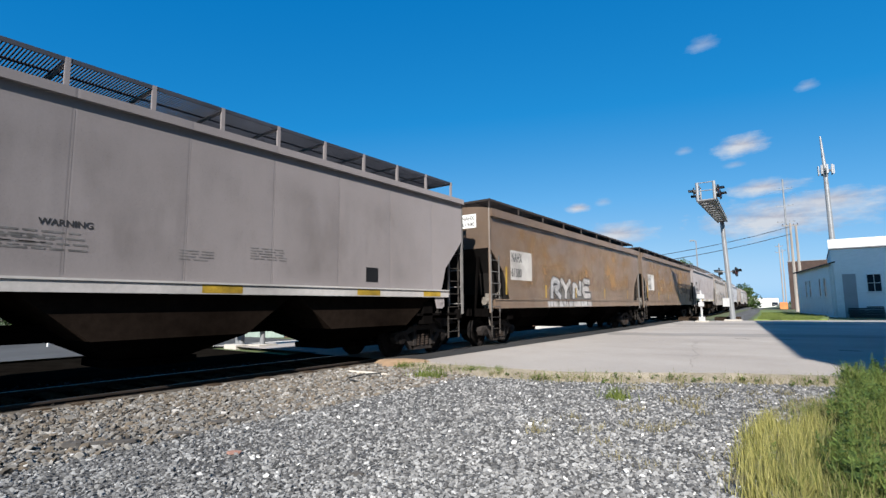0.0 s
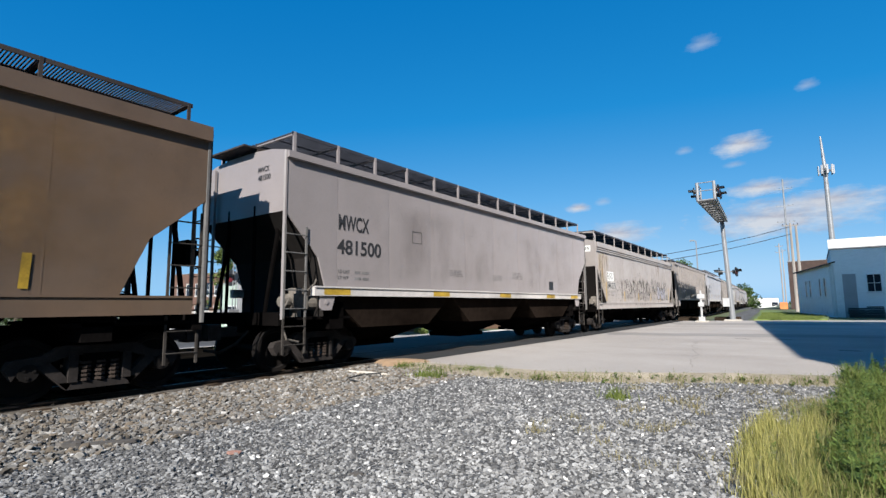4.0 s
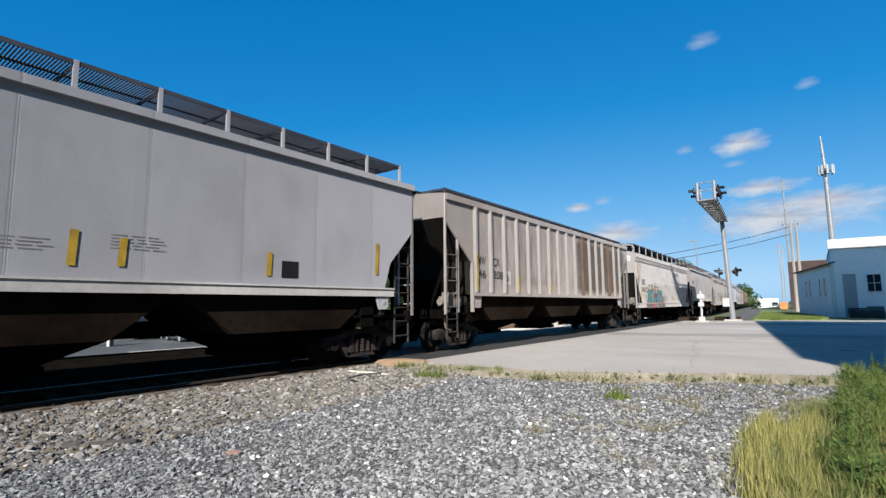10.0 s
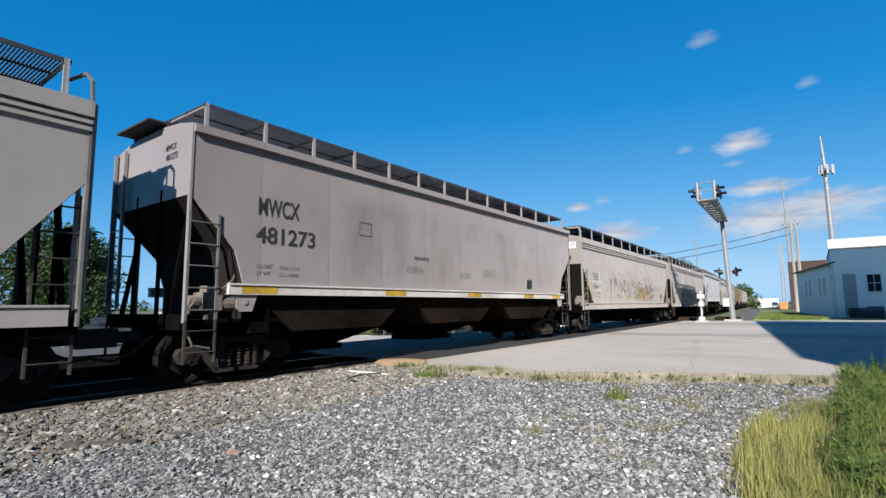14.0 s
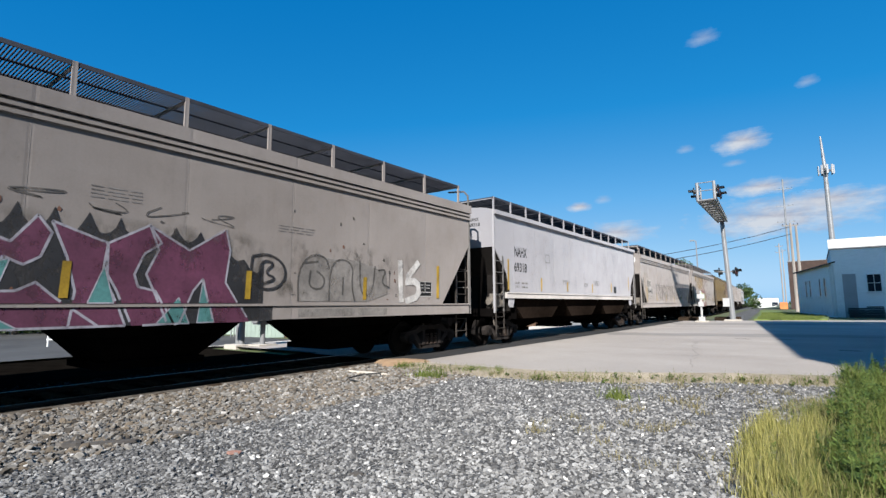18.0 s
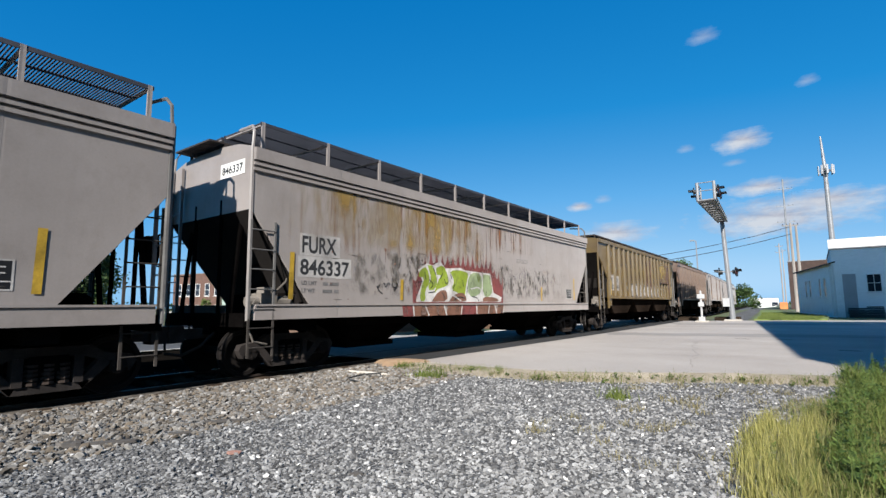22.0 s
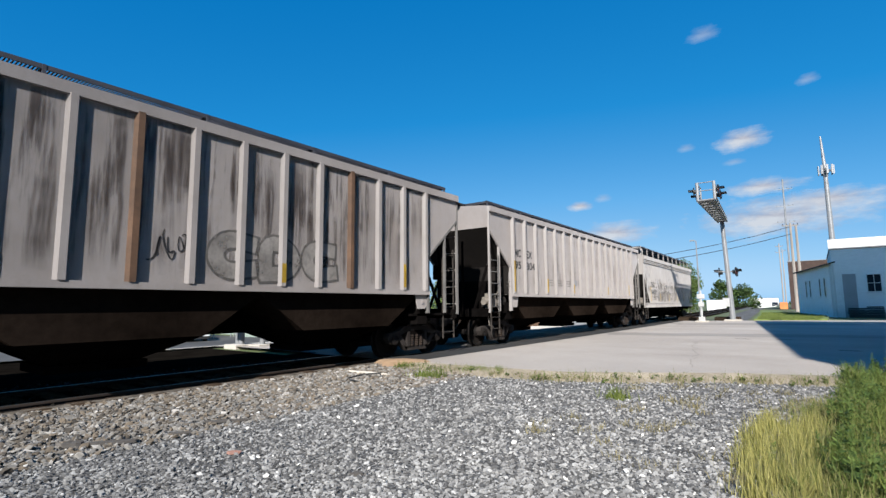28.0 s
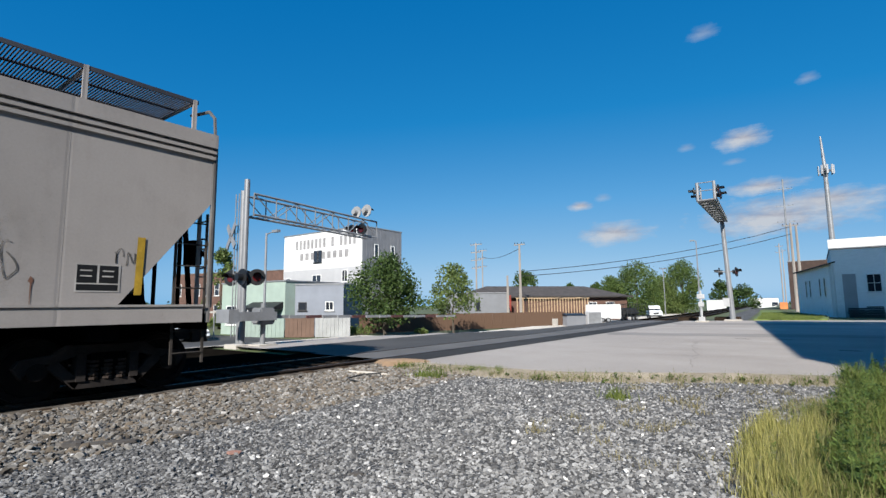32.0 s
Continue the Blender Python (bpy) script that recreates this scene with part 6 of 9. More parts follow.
def mesh_from(name, verts, faces, mat):
    me = bpy.data.meshes.new(name)
    me.from_pydata(verts, [], faces)
    me.materials.append(mat)
    me.update()
    return me


def crown_mesh(name, centres, per, leaf, rng, mat):
    """Leaf clumps: quads with random turns scattered through each ball of the crown."""
    vs, fs = [], []
    for c, rad in centres:
        d = rng.normal(size=(per, 3))
        d /= np.linalg.norm(d, axis=1)[:, None]
        p = np.array(c) + d * (rad * rng.uniform(0.45, 1.08, (per, 1)))
        u = rng.normal(size=(per, 3))
        u /= np.linalg.norm(u, axis=1)[:, None]
        v = np.cross(u, rng.normal(size=(per, 3)))
        v /= np.linalg.norm(v, axis=1)[:, None]
        s = leaf * rng.uniform(0.6, 1.3, (per, 1))
        quad = np.stack([p - u * s * 0.5, p + v * s * 0.32, p + u * s * 0.5, p - v * s * 0.32], 1).reshape(-1, 3)
        base = len(vs)
        vs.extend(quad.tolist())
        fs.extend([(base + 4 * i, base + 4 * i + 1, base + 4 * i + 2, base + 4 * i + 3) for i in range(per)])
    return mesh_from(name, vs, fs, mat)


def tree(x, y, z, h, width, mat, seed, label, trunk=0.28, clumps=34, per=130, leaf=0.3, low=0.25, lean=0.0):
    rng = np.random.RandomState(seed)
    t = empty("tree", pose(x, y, z), label=label, category="tree", group="trees")
    bm = bmesh.new()
    top = h * 0.72
    prev = Vector((0, 0, -0.2))
    r = trunk
    for i in range(6):
        nxt = Vector((rng.uniform(-0.12, 0.12) + lean * i / 6, rng.uniform(-0.12, 0.12), top * (i + 1) / 6))
        rod(bm, prev, nxt, r, 8, r * 0.8)
        prev, r = nxt, r * 0.8
    part("trunk", bm, M["bark"], t)
    centres = []
    for i in range(clumps):
        f = rng.uniform(low, 1.0)
        prof = math.sin(math.pi * min(1.0, (f - low) / (1 - low) * 0.86 + 0.12)) ** 0.7
        a, q = rng.uniform(0, 2 * math.pi), rng.uniform(0.25, 1.0) ** 0.6
        rad = width * (0.13 + 0.09 * rng.uniform())
        c = Vector((math.cos(a) * q * prof * (width / 2 - rad * 0.6) + lean * f, math.sin(a) * q * prof * (width / 2 - rad * 0.6), f * h - rad * 0.5))
        centres.append((c, rad))
        if i % 4 == 0:
            bm = bmesh.new()
            start = Vector((0, 0, max(low * h * 0.7, c.z * 0.6)))
            rod(bm, start, c, trunk * 0.28, 6, trunk * 0.08)
            part("limb", bm, M["bark"], t)
    share("crown", crown_mesh("crown", centres, per, leaf, rng, mat), t)
    return t


tree(-29.7, 31.5, -1.25, 7.0, 6.6, M["leaf_dark"], 11, "dense dark green street tree by the fence", 0.16, 52, 190, 0.24, 0.36)
tree(-25.6, 35.8, -1.25, 6.2, 4.8, M["leaf_light"], 12, "young light green tree by the fence", 0.11, 26, 120, 0.24, 0.36)
tree(-57.4, 32.1, -1.2, 9.6, 4.2, M["leaf_light"], 13, "slim light green tree beyond the parking lot", 0.18, 26, 130, 0.34, 0.1)
tree(-64.0, 14.6, -1.2, 13.6, 12.0, M["leaf_deep"], 14, "broad dark green tree at the parking lot", 0.3, 54, 300, 0.34, 0.12)
tree(-58.0, 17.5, -1.2, 10.5, 8.0, M["leaf_deep"], 24, "dark green tree at the parking lot", 0.3, 44, 260, 0.34, 0.12)
tree(-70.0, 22.0, -1.2, 11.0, 9.0, M["leaf_mid"], 25, "green tree behind the parking lot", 0.3, 30, 130, 0.45, 0.15)
tree(-31.6, 113.7, -1.2, 11.6, 11.5, M["leaf_street"], 15, "round full green tree along the street", 0.35, 60, 300, 0.34, 0.05)
tree(-36.5, 112.0, -1.2, 8.6, 7.4, M["leaf_street"], 16, "round green tree along the street", 0.3, 44, 260, 0.34, 0.05)
tree(-25.6, 130.5, -1.2, 12.8, 10.0, M["leaf_street"], 17, "tall loose green tree along the street", 0.35, 54, 260, 0.34, 0.08)
tree(-29.5, 128.0, -1.2, 9.0, 10.5, M["leaf_light"], 18, "light green spreading tree along the street", 0.3, 46, 260, 0.34, 0.04)
tree(-26.0, 192.6, -1.2, 9.8, 9.0, M["leaf_dark"], 19, "far green tree along the line", 0.35, 26, 100, 0.7, 0.05)
tree(-19.9, 197.2, -1.2, 8.4, 11.0, M["leaf_dark"], 20, "far green tree along the line", 0.35, 28, 100, 0.7, 0.05)
tree(-69.8, 135.0, -1.2, 13.2, 10.0, M["leaf_dark"], 21, "distant green tree behind the roofs", 0.35, 26, 100, 0.7, 0.1)
tree(-63.6, 152.1, -1.2, 9.4, 6.5, M["leaf_dark"], 22, "distant green tree behind the roofs", 0.35, 18, 90, 0.7, 0.1)
tree(-56.4, 157.5, -1.2, 9.4, 5.5, M["leaf_dark"], 23, "distant green tree behind the roofs", 0.35, 18, 90, 0.7, 0.1)


def shrub(x, y, z, h, w, mat, seed, label, name="shrub"):
    rng = np.random.RandomState(seed)
    t = empty(name, pose(x, y, z), label=label, category="shrub")
    centres = [(Vector((rng.uniform(-w / 2, w / 2), rng.uniform(-w / 4, w / 4), rng.uniform(0.2, 0.75) * h)), h * 0.35) for _ in range(9)]
    share("foliage", crown_mesh("foliage", centres, 60, 0.16, rng, mat), t)
    bm = bmesh.new()
    for i in range(4):
        rod(bm, (0, 0, 0), centres[i][0], 0.02, 5)
    part("stems", bm, M["bark"], t)


for i, (x, y, h, w) in enumerate(((-34.0, 30.0, 1.3, 2.4), (-31.4, 30.6, 1.0, 2.6), (-28.6, 35.2, 0.6, 1.8), (-33.0, 31.4, 0.8, 3.0))):
    shrub(x, y, -1.2, h, w, M["leaf_light"], 40 + i, "weedy light green shrub by the pavement")
def pallet_stack(x, y, z, rz, n, label):
    """Dark wooden pallets piled on one another, each with its boards and runners."""
    rng = random.Random(int(x * 10))
    p = empty("pallet_stack", pose(x, y, z, 0, 0, rz), label=label, category="pallets", group="pallets by the wall")
    for q in range(n):
        turn = pose(rng.uniform(-0.06, 0.06), rng.uniform(-0.05, 0.05), q * 0.15, 0, 0, rng.uniform(-6, 6))
        for r in range(3):
            bm = bmesh.new()
            box(bm, -0.6, 0.6, -0.5 + r * 0.45, -0.4 + r * 0.45, 0.02, 0.11)
            part("runner", bm, M["grey_board"], p).matrix_basis = turn
        for r in range(6):
            bm = bmesh.new()
            box(bm, -0.6 + r * 0.21, -0.47 + r * 0.21, -0.52, 0.52, 0.112, 0.135)
            part("deck_board", bm, M["grey_board"], p).matrix_basis = turn


M["grey_board"] = plain("rotten_grey_board", (0.07, 0.063, 0.058), 0.9, 0.0, 0.4, 6, 0.5, grain=(0.3, 2, 2))
pallet_stack(3.0, 60.2, -0.1, 8, 6, "stack of dark weathered pallets against the white wall")
pallet_stack(4.3, 60.3, -0.1, -5, 7, "tall stack of dark weathered pallets against the white wall")
shrub(6.0, 60.4, -0.1, 0.8, 1.4, M["leaf_dark"], 52, "dark low shrub against the white wall")

# yellow hydrant-like marker by the pavement
m_ = empty("yellow_marker", pose(-33.0, 29.6, -1.1), label="yellow utility marker post", category="marker post")
bm = bmesh.new()
rod(bm, (0, 0, 0), (0, 0, 1.2), 0.14, 10)
part("post", bm, M["yellow_mark"], m_)


def far_trees():
    """The wooded horizon all round, as clumps of leaves."""
    rng = np.random.RandomState(77)
    centres = []
    for i in range(420):
        a = rng.uniform(0, 2 * math.pi)
        d = rng.uniform(330, 520)
        x, y = -math.sin(a) * d, math.cos(a) * d
        if abs(x + 0.07 * y + 8) < 14 and y > 0:
            continue
        r = rng.uniform(4, 7.5)
        centres.append((Vector((x, y, r * rng.uniform(0.35, 0.7) - 1.5)), r))
    me = crown_mesh("far_woods", centres, 60, 2.6, rng, M["leaf_dark"])
    tagged(new("far_woods", me), "low line of distant woods on the horizon", "woods", kind="stuff")


far_trees()

# ---- stones ----
ICO = [(0, 0, 1), (0.89, 0, 0.45), (0.28, 0.85, 0.45), (-0.72, 0.53, 0.45), (-0.72, -0.53, 0.45), (0.28, -0.85, 0.45), (0.72, 0.53, -0.45), (-0.28, 0.85, -0.45), (-0.89, 0, -0.45), (-0.28, -0.85, -0.45), (0.72, -0.53, -0.45)]
ICO_F = [(0, 1, 2), (0, 2, 3), (0, 3, 4), (0, 4, 5), (0, 5, 1), (1, 6, 2), (2, 6, 7), (2, 7, 3), (3, 7, 8), (3, 8, 4), (4, 8, 9), (4, 9, 5), (5, 9, 10), (5, 10, 1), (1, 10, 6)]


def stone_material(name, stops):
    m, nt, b = node_mat(name)
    geo = nt.nodes.new("ShaderNodeNewGeometry")
    r = ramp(nt, geo.outputs["Random Per Island"], stops)
    f = ramp(nt, noise_node(nt, 60, 4, 0.7).outputs[0], [(0.3, (0.75,) * 3), (0.7, (1.1,) * 3)])
    nt.links.new(mix(nt, 1.0, r.outputs[0], f.outputs[0], "MULTIPLY"), b.inputs["Base Color"])
    b.inputs["Roughness"].default_value = 0.85
    b.inputs["Specular IOR Level"].default_value = 0.1
    b.inputs["Diffuse Roughness"].default_value = 1.0
    return m


M["stones"] = stone_material("loose_grey_stones", [(0.0, (0.046, 0.046, 0.048)), (0.5, (0.165, 0.163, 0.163)), (0.94, (0.29, 0.287, 0.284)), (1.0, (0.38, 0.375, 0.37))])
M["white_stones"] = stone_material("white_limestone", [(0.0, (0.45, 0.44, 0.43)), (1.0, (0.72, 0.71, 0.69))])
M["ballast_stones"] = stone_material("ballast_stones", [(0.0, (0.06, 0.055, 0.05)), (0.3, (0.17, 0.138, 0.105)), (0.6, (0.14, 0.134, 0.128)), (0.9, (0.24, 0.225, 0.205)), (1.0, (0.40, 0.38, 0.36))])


def scatter_stones(name, n, area, size, z_at, mat, label, seed, sink=0.35):
    rng = np.random.RandomState(seed)
    ico = np.array(ICO)
    x, y = area(rng, n)
    keep = len(x)
    s = size[0] + (size[1] - size[0]) * rng.uniform(0, 1, keep) ** 2.2
    a = rng.uniform(0, 2 * math.pi, keep)
    shape = ico[None] * rng.uniform(0.4, 1.3, (keep, len(ICO), 1)) * np.stack([rng.uniform(0.8, 1.3, keep), rng.uniform(0.6, 1.0, keep), rng.uniform(0.45, 0.85, keep)], 1)[:, None, :]
    shape = shape * s[:, None, None]
    tilt = rng.uniform(-0.5, 0.5, keep)
    c, sn = np.cos(a)[:, None], np.sin(a)[:, None]
    px, py, pz = shape[..., 0], shape[..., 1], shape[..., 2]
    pz = pz + px * np.sin(tilt)[:, None]
    vx = px * c - py * sn + x[:, None]
    vy = px * sn + py * c + y[:, None]
    vz = pz + (z_at(x, y) + s * sink)[:, None]
    verts = np.stack([vx, vy, vz], -1).reshape(-1, 3)
    fs = (np.arange(keep)[:, None, None] * len(ICO) + np.array(ICO_F)[None]).reshape(-1, 3)
    me = mesh_from(name, verts.tolist(), fs.tolist(), mat)
    return tagged(new(name, me), label, "stones", kind="stuff")


def lot_area(rng, n):
    # thicker near the camera, thinning with distance
    r = 2.2 + 9.0 * rng.uniform(0, 1, n) ** 1.25
    a = rng.uniform(radians(-10), radians(84), n)
    x, y = -r * np.sin(a), r * np.cos(a)
    ok = (x > -7.7) & (y < 9.3 + np.maximum(0, x + 4.2) * 0.6) & (y > 0.4)
    return x[ok], y[ok]


def shoulder_area(rng, n):
    y = rng.uniform(-4, 9.3, n)
    x = -8.74 + rng.uniform(0, 1, n) ** 1.5 * 2.85
    return x, y


def shoulder_z(x, y):
    return np.interp(x, [-10.0, -8.72, -8.4, -7.7, -6.7, -5.5], [-0.085, -0.085, -0.115, -0.115, -0.12, -0.125])


scatter_stones("loose_stones", 120000, lot_area, (0.008, 0.032), lambda x, y: np.full(len(x), -0.125), M["stones"], "loose crushed grey and white stones", 1)
scatter_stones("white_stones", 420, lot_area, (0.012, 0.036), lambda x, y: np.full(len(x), -0.118), M["white_stones"], "scattered white limestone pieces", 4)
scatter_stones("ballast_stones", 27000, shoulder_area, (0.016, 0.055), shoulder_z, M["ballast_stones"], "coarse pale ballast stones on the shoulder", 2)


# crib stones coloured almost black to carry the shade beneath the cars
M["crib_stones"] = stone_material("shade_dark_stones", [(0.0, (0.005, 0.004, 0.0035)), (1.0, (0.014, 0.012, 0.010))])


def crib_area(rng, n):
    y = rng.uniform(-6, 9.3, n)
    x = rng.uniform(-12.0, -9.15, n)
    return x, y


scatter_stones("crib_stones", 3500, crib_area, (0.02, 0.05), lambda x, y: np.full(len(x), -0.095), M["crib_stones"], "ballast between the ties, coloured dark as the train's shade", 3)

# ---- grass and weeds ----
M["grass_straw"] = leaf_material("yellowing_grass", (0.13, 0.125, 0.045), (0.31, 0.285, 0.12), 0.3)
M["grass_gold"] = leaf_material("golden_seeding_grass", (0.17, 0.175, 0.045), (0.50, 0.45, 0.16), 0.4)
M["grass_green"] = leaf_material("green_grass", (0.07, 0.105, 0.02), (0.19, 0.22, 0.06), 0.3)
M["weed_leaf"] = leaf_material("weed_leaves", (0.045, 0.085, 0.02), (0.15, 0.205, 0.05), 0.3)
M["grass_dry"] = leaf_material("dry_short_grass", (0.15, 0.13, 0.07), (0.30, 0.26, 0.14), 0.3)


def blades(name, n, place, h, w, mat, label, seed, z=-0.13, curl=0.5):
    rng = np.random.RandomState(seed)
    x, y = place(rng, n)
    k = len(x)
    hh = h[0] + (h[1] - h[0]) * rng.uniform(0, 1, k) ** 1.3
    a = rng.uniform(0, 2 * math.pi, k)
    b = rng.uniform(0, 2 * math.pi, k)
    lean = hh * curl * rng.uniform(0.1, 1.0, k)
    ww = w * rng.uniform(0.6, 1.3, k)
    dx, dy = np.cos(a) * ww, np.sin(a) * ww
    lx, ly = np.cos(b) * lean, np.sin(b) * lean
    zz = np.full(k, z)
    p = [np.stack(q, -1) for q in ((x - dx, y - dy, zz), (x + dx, y + dy, zz), (x + lx * 0.35 + dx * 0.7, y + ly * 0.35 + dy * 0.7, zz + hh * 0.6), (x + lx * 0.35 - dx * 0.7, y + ly * 0.35 - dy * 0.7, zz + hh * 0.6), (x + lx, y + ly, zz + hh))]
    verts = np.stack(p, 1).reshape(-1, 3)
    i = np.arange(k) * 5
    quads = np.stack([i, i + 1, i + 2, i + 3], 1).tolist()
    tris = np.stack([i + 3, i + 2, i + 4], 1).tolist()
    me = mesh_from(name, verts.tolist(), quads + tris, mat)
    return tagged(new(name, me), label, "grass", kind="stuff")


def clumped(rng, n, cx, cy, sx, sy, clumps):
    """Points in random clumps inside a box round (cx, cy)."""
    k = rng.randint(0, clumps, n)
    ox, oy = rng.uniform(-sx, sx, clumps), rng.uniform(-sy, sy, clumps)
    return cx + ox[k] + rng.normal(0, 0.07, n), cy + oy[k] + rng.normal(0, 0.07, n)


def near_grass(rng, n):
    x, y = clumped(rng, n, 0.2, 6.3, 1.2, 2.6, 420)
    edge = -0.42 + 0.16 * np.sin(y * 2.1) + 0.05 * (y - 4) + rng.normal(0, 0.12, len(x))
    ok = (x > edge) & (x < 1.4) & (rng.uniform(0, 1, len(x)) < 0.45 + (x - edge) * 1.6)
    return x[ok], y[ok]


def straw_patch(rng, n):
    """The yellow stand of seeding grass, thickest in its middle."""
    x, y = clumped(rng, n, -0.38, 5.6, 0.30, 1.6, 42)
    ok = x > -0.95 + 0.10 * (y - 4.2) + 0.12 * np.sin(y * 2.7)
    return x[ok], y[ok]


def right_weeds(rng, n):
    x, y = clumped(rng, n, 0.85, 8.6, 0.95, 4.2, 300)
    ok = x > -0.02 + 0.05 * (y - 5.5) + 0.1 * np.sin(y * 3)
    return x[ok], y[ok]


def edge_strip(rng, n):
    t = rng.uniform(0, 1, n)
    keep = rng.uniform(0, 1, n) < 0.35 + 0.65 * (np.sin(t * 31) * np.sin(t * 17 + 1) > -0.1)
    x = -8.0 + 8.3 * t
    y = np.interp(x, [-8.2, -4.2, -1.4, 0.5], [9.2, 9.4, 11.0, 11.8]) + rng.normal(-0.1, 0.2, n)
    return x[keep], y[keep]


def sparse_tufts(rng, n):
    x, y = clumped(rng, n, -1.6, 7.4, 1.5, 2.6, 60)
    return x, y


def lone_tufts(rng, n):
    spots = [(-6.6, 8.1), (-6.4, 8.25), (-6.2, 9.2), (-6.0, 9.3), (-2.6, 8.0), (-7.9, 9.0), (-5.5, 9.4)]
    k = rng.randint(0, len(spots), n)
    s = np.array(spots)
    return s[k, 0] + rng.normal(0, 0.12, n), s[k, 1] + rng.normal(0, 0.1, n)


blades("tall_grass", 20000, near_grass, (0.04, 0.30), 0.0024, M["grass_straw"], "tall yellowing grass at the lot's edge", 5, curl=0.35)
blades("straw_grass", 5600, straw_patch, (0.05, 0.31), 0.0030, M["grass_gold"], "thick stand of yellow seeding grass", 25, curl=0.45)
blades("green_grass", 22000, near_grass, (0.04, 0.25), 0.0026, M["grass_green"], "fresh green grass among the straw", 6, curl=0.8)
blades("green_weeds", 15000, right_weeds, (0.10, 0.42), 0.004, M["grass_green"], "tall green weeds beside the road", 7, curl=0.6)
def leafy_weeds(name, n, place, h, leaf, mat, label, seed, z=-0.13):
    """Upright weeds: many small leaves up thin stalks."""
    rng = np.random.RandomState(seed)
    x, y = place(rng, n)
    vs, fs = [], []
    for cx, cy in zip(x, y):
        hh = rng.uniform(*h)
        tilt = rng.normal(0, 0.12, 2)
        k = int(26 + 60 * hh)
        f = rng.uniform(0.08, 1.0, k)
        a = rng.uniform(0, 2 * math.pi, k)
        r = leaf * rng.uniform(0.5, 1.7, k) * (1.15 - 0.6 * f)
        p = np.stack([cx + tilt[0] * hh * f, cy + tilt[1] * hh * f, z + hh * f], 1)
        d = np.stack([np.cos(a), np.sin(a), rng.uniform(-0.2, 0.9, k)], 1)
        q = np.stack([-np.sin(a), np.cos(a), rng.uniform(-0.3, 0.3, k)], 1)
        r = r[:, None]
        quad = np.stack([p, p + d * r * 0.55 + q * r * 0.22, p + d * r, p + d * r * 0.55 - q * r * 0.22], 1).reshape(-1, 3)
        base = len(vs)
        vs.extend(quad.tolist())
        fs.extend([(base + 4 * i, base + 4 * i + 1, base + 4 * i + 2, base + 4 * i + 3) for i in range(k)])
        base = len(vs)
        w = 0.003
        vs.extend([(cx - w, cy, z), (cx + w, cy, z), (cx + tilt[0] * hh + w * 0.5, cy + tilt[1] * hh, z + hh * 1.05), (cx + tilt[0] * hh - w * 0.5, cy + tilt[1] * hh, z + hh * 1.05)])
        fs.append((base, base + 1, base + 2, base + 3))
    return tagged(new(name, mesh_from(name, vs, fs, mat)), label, "weeds", kind="stuff")


leafy_weeds("leafy_weeds", 900, right_weeds, (0.10, 0.42), 0.06, M["weed_leaf"], "leafy green weeds beside the road", 14)
leafy_weeds("leafy_weeds", 130, near_grass, (0.06, 0.24), 0.05, M["weed_leaf"], "low leafy weeds among the grass", 15)
def tall_stalks(rng, n):
    return rng.uniform(0.45, 1.6, n), rng.uniform(9.5, 11.5, n)


leafy_weeds("weed_stalks", 16, tall_stalks, (0.45, 0.68), 0.04, M["weed_leaf"], "tall thin seeding weed stalks", 17)
leafy_weeds("leafy_weeds", 130, edge_strip, (0.04, 0.17), 0.05, M["weed_leaf"], "low weeds along the road's edge", 16)
blades("edge_grass", 11000, edge_strip, (0.03, 0.17), 0.0035, M["grass_dry"], "short dry grass along the road's edge", 8, curl=0.9)
blades("edge_weeds", 1600, edge_strip, (0.04, 0.24), 0.005, M["grass_green"], "green weeds along the road's edge", 9, curl=0.9)
blades("sparse_grass", 2200, sparse_tufts, (0.03, 0.13), 0.004, M["grass_dry"], "sparse dry tufts on the stones", 10, curl=0.9)
blades("lone_tufts", 1500, lone_tufts, (0.04, 0.24), 0.006, M["grass_green"], "lone green tufts on the stones", 12, curl=0.8)


def verge_blades(rng, n):
    y = 48.5 + rng.uniform(0, 1, n) ** 1.6 * 30
    x = np.interp(y, [48, 60, 80], [-4.0, -4.6, -6.0]) + rng.uniform(0, 1, n) * np.interp(y, [48, 60, 80], [4.0, 5.4, 3.4])
    return x, y


blades("verge_grass", 9000, verge_blades, (0.04, 0.15), 0.02, M["grass_green"], "bright green grass on the verge", 13, z=0.02, curl=0.6)

# ---- litter on the stones ----
M["old_board"] = plain("bleached_board", (0.50, 0.46, 0.40), 0.85, 0.0, 0.25, 6, 0.3, grain=(0.3, 2, 2))
M["brick_chip"] = plain("dusty_red_brick", (0.26, 0.14, 0.11), 0.9, 0.0, 0.3, 20)


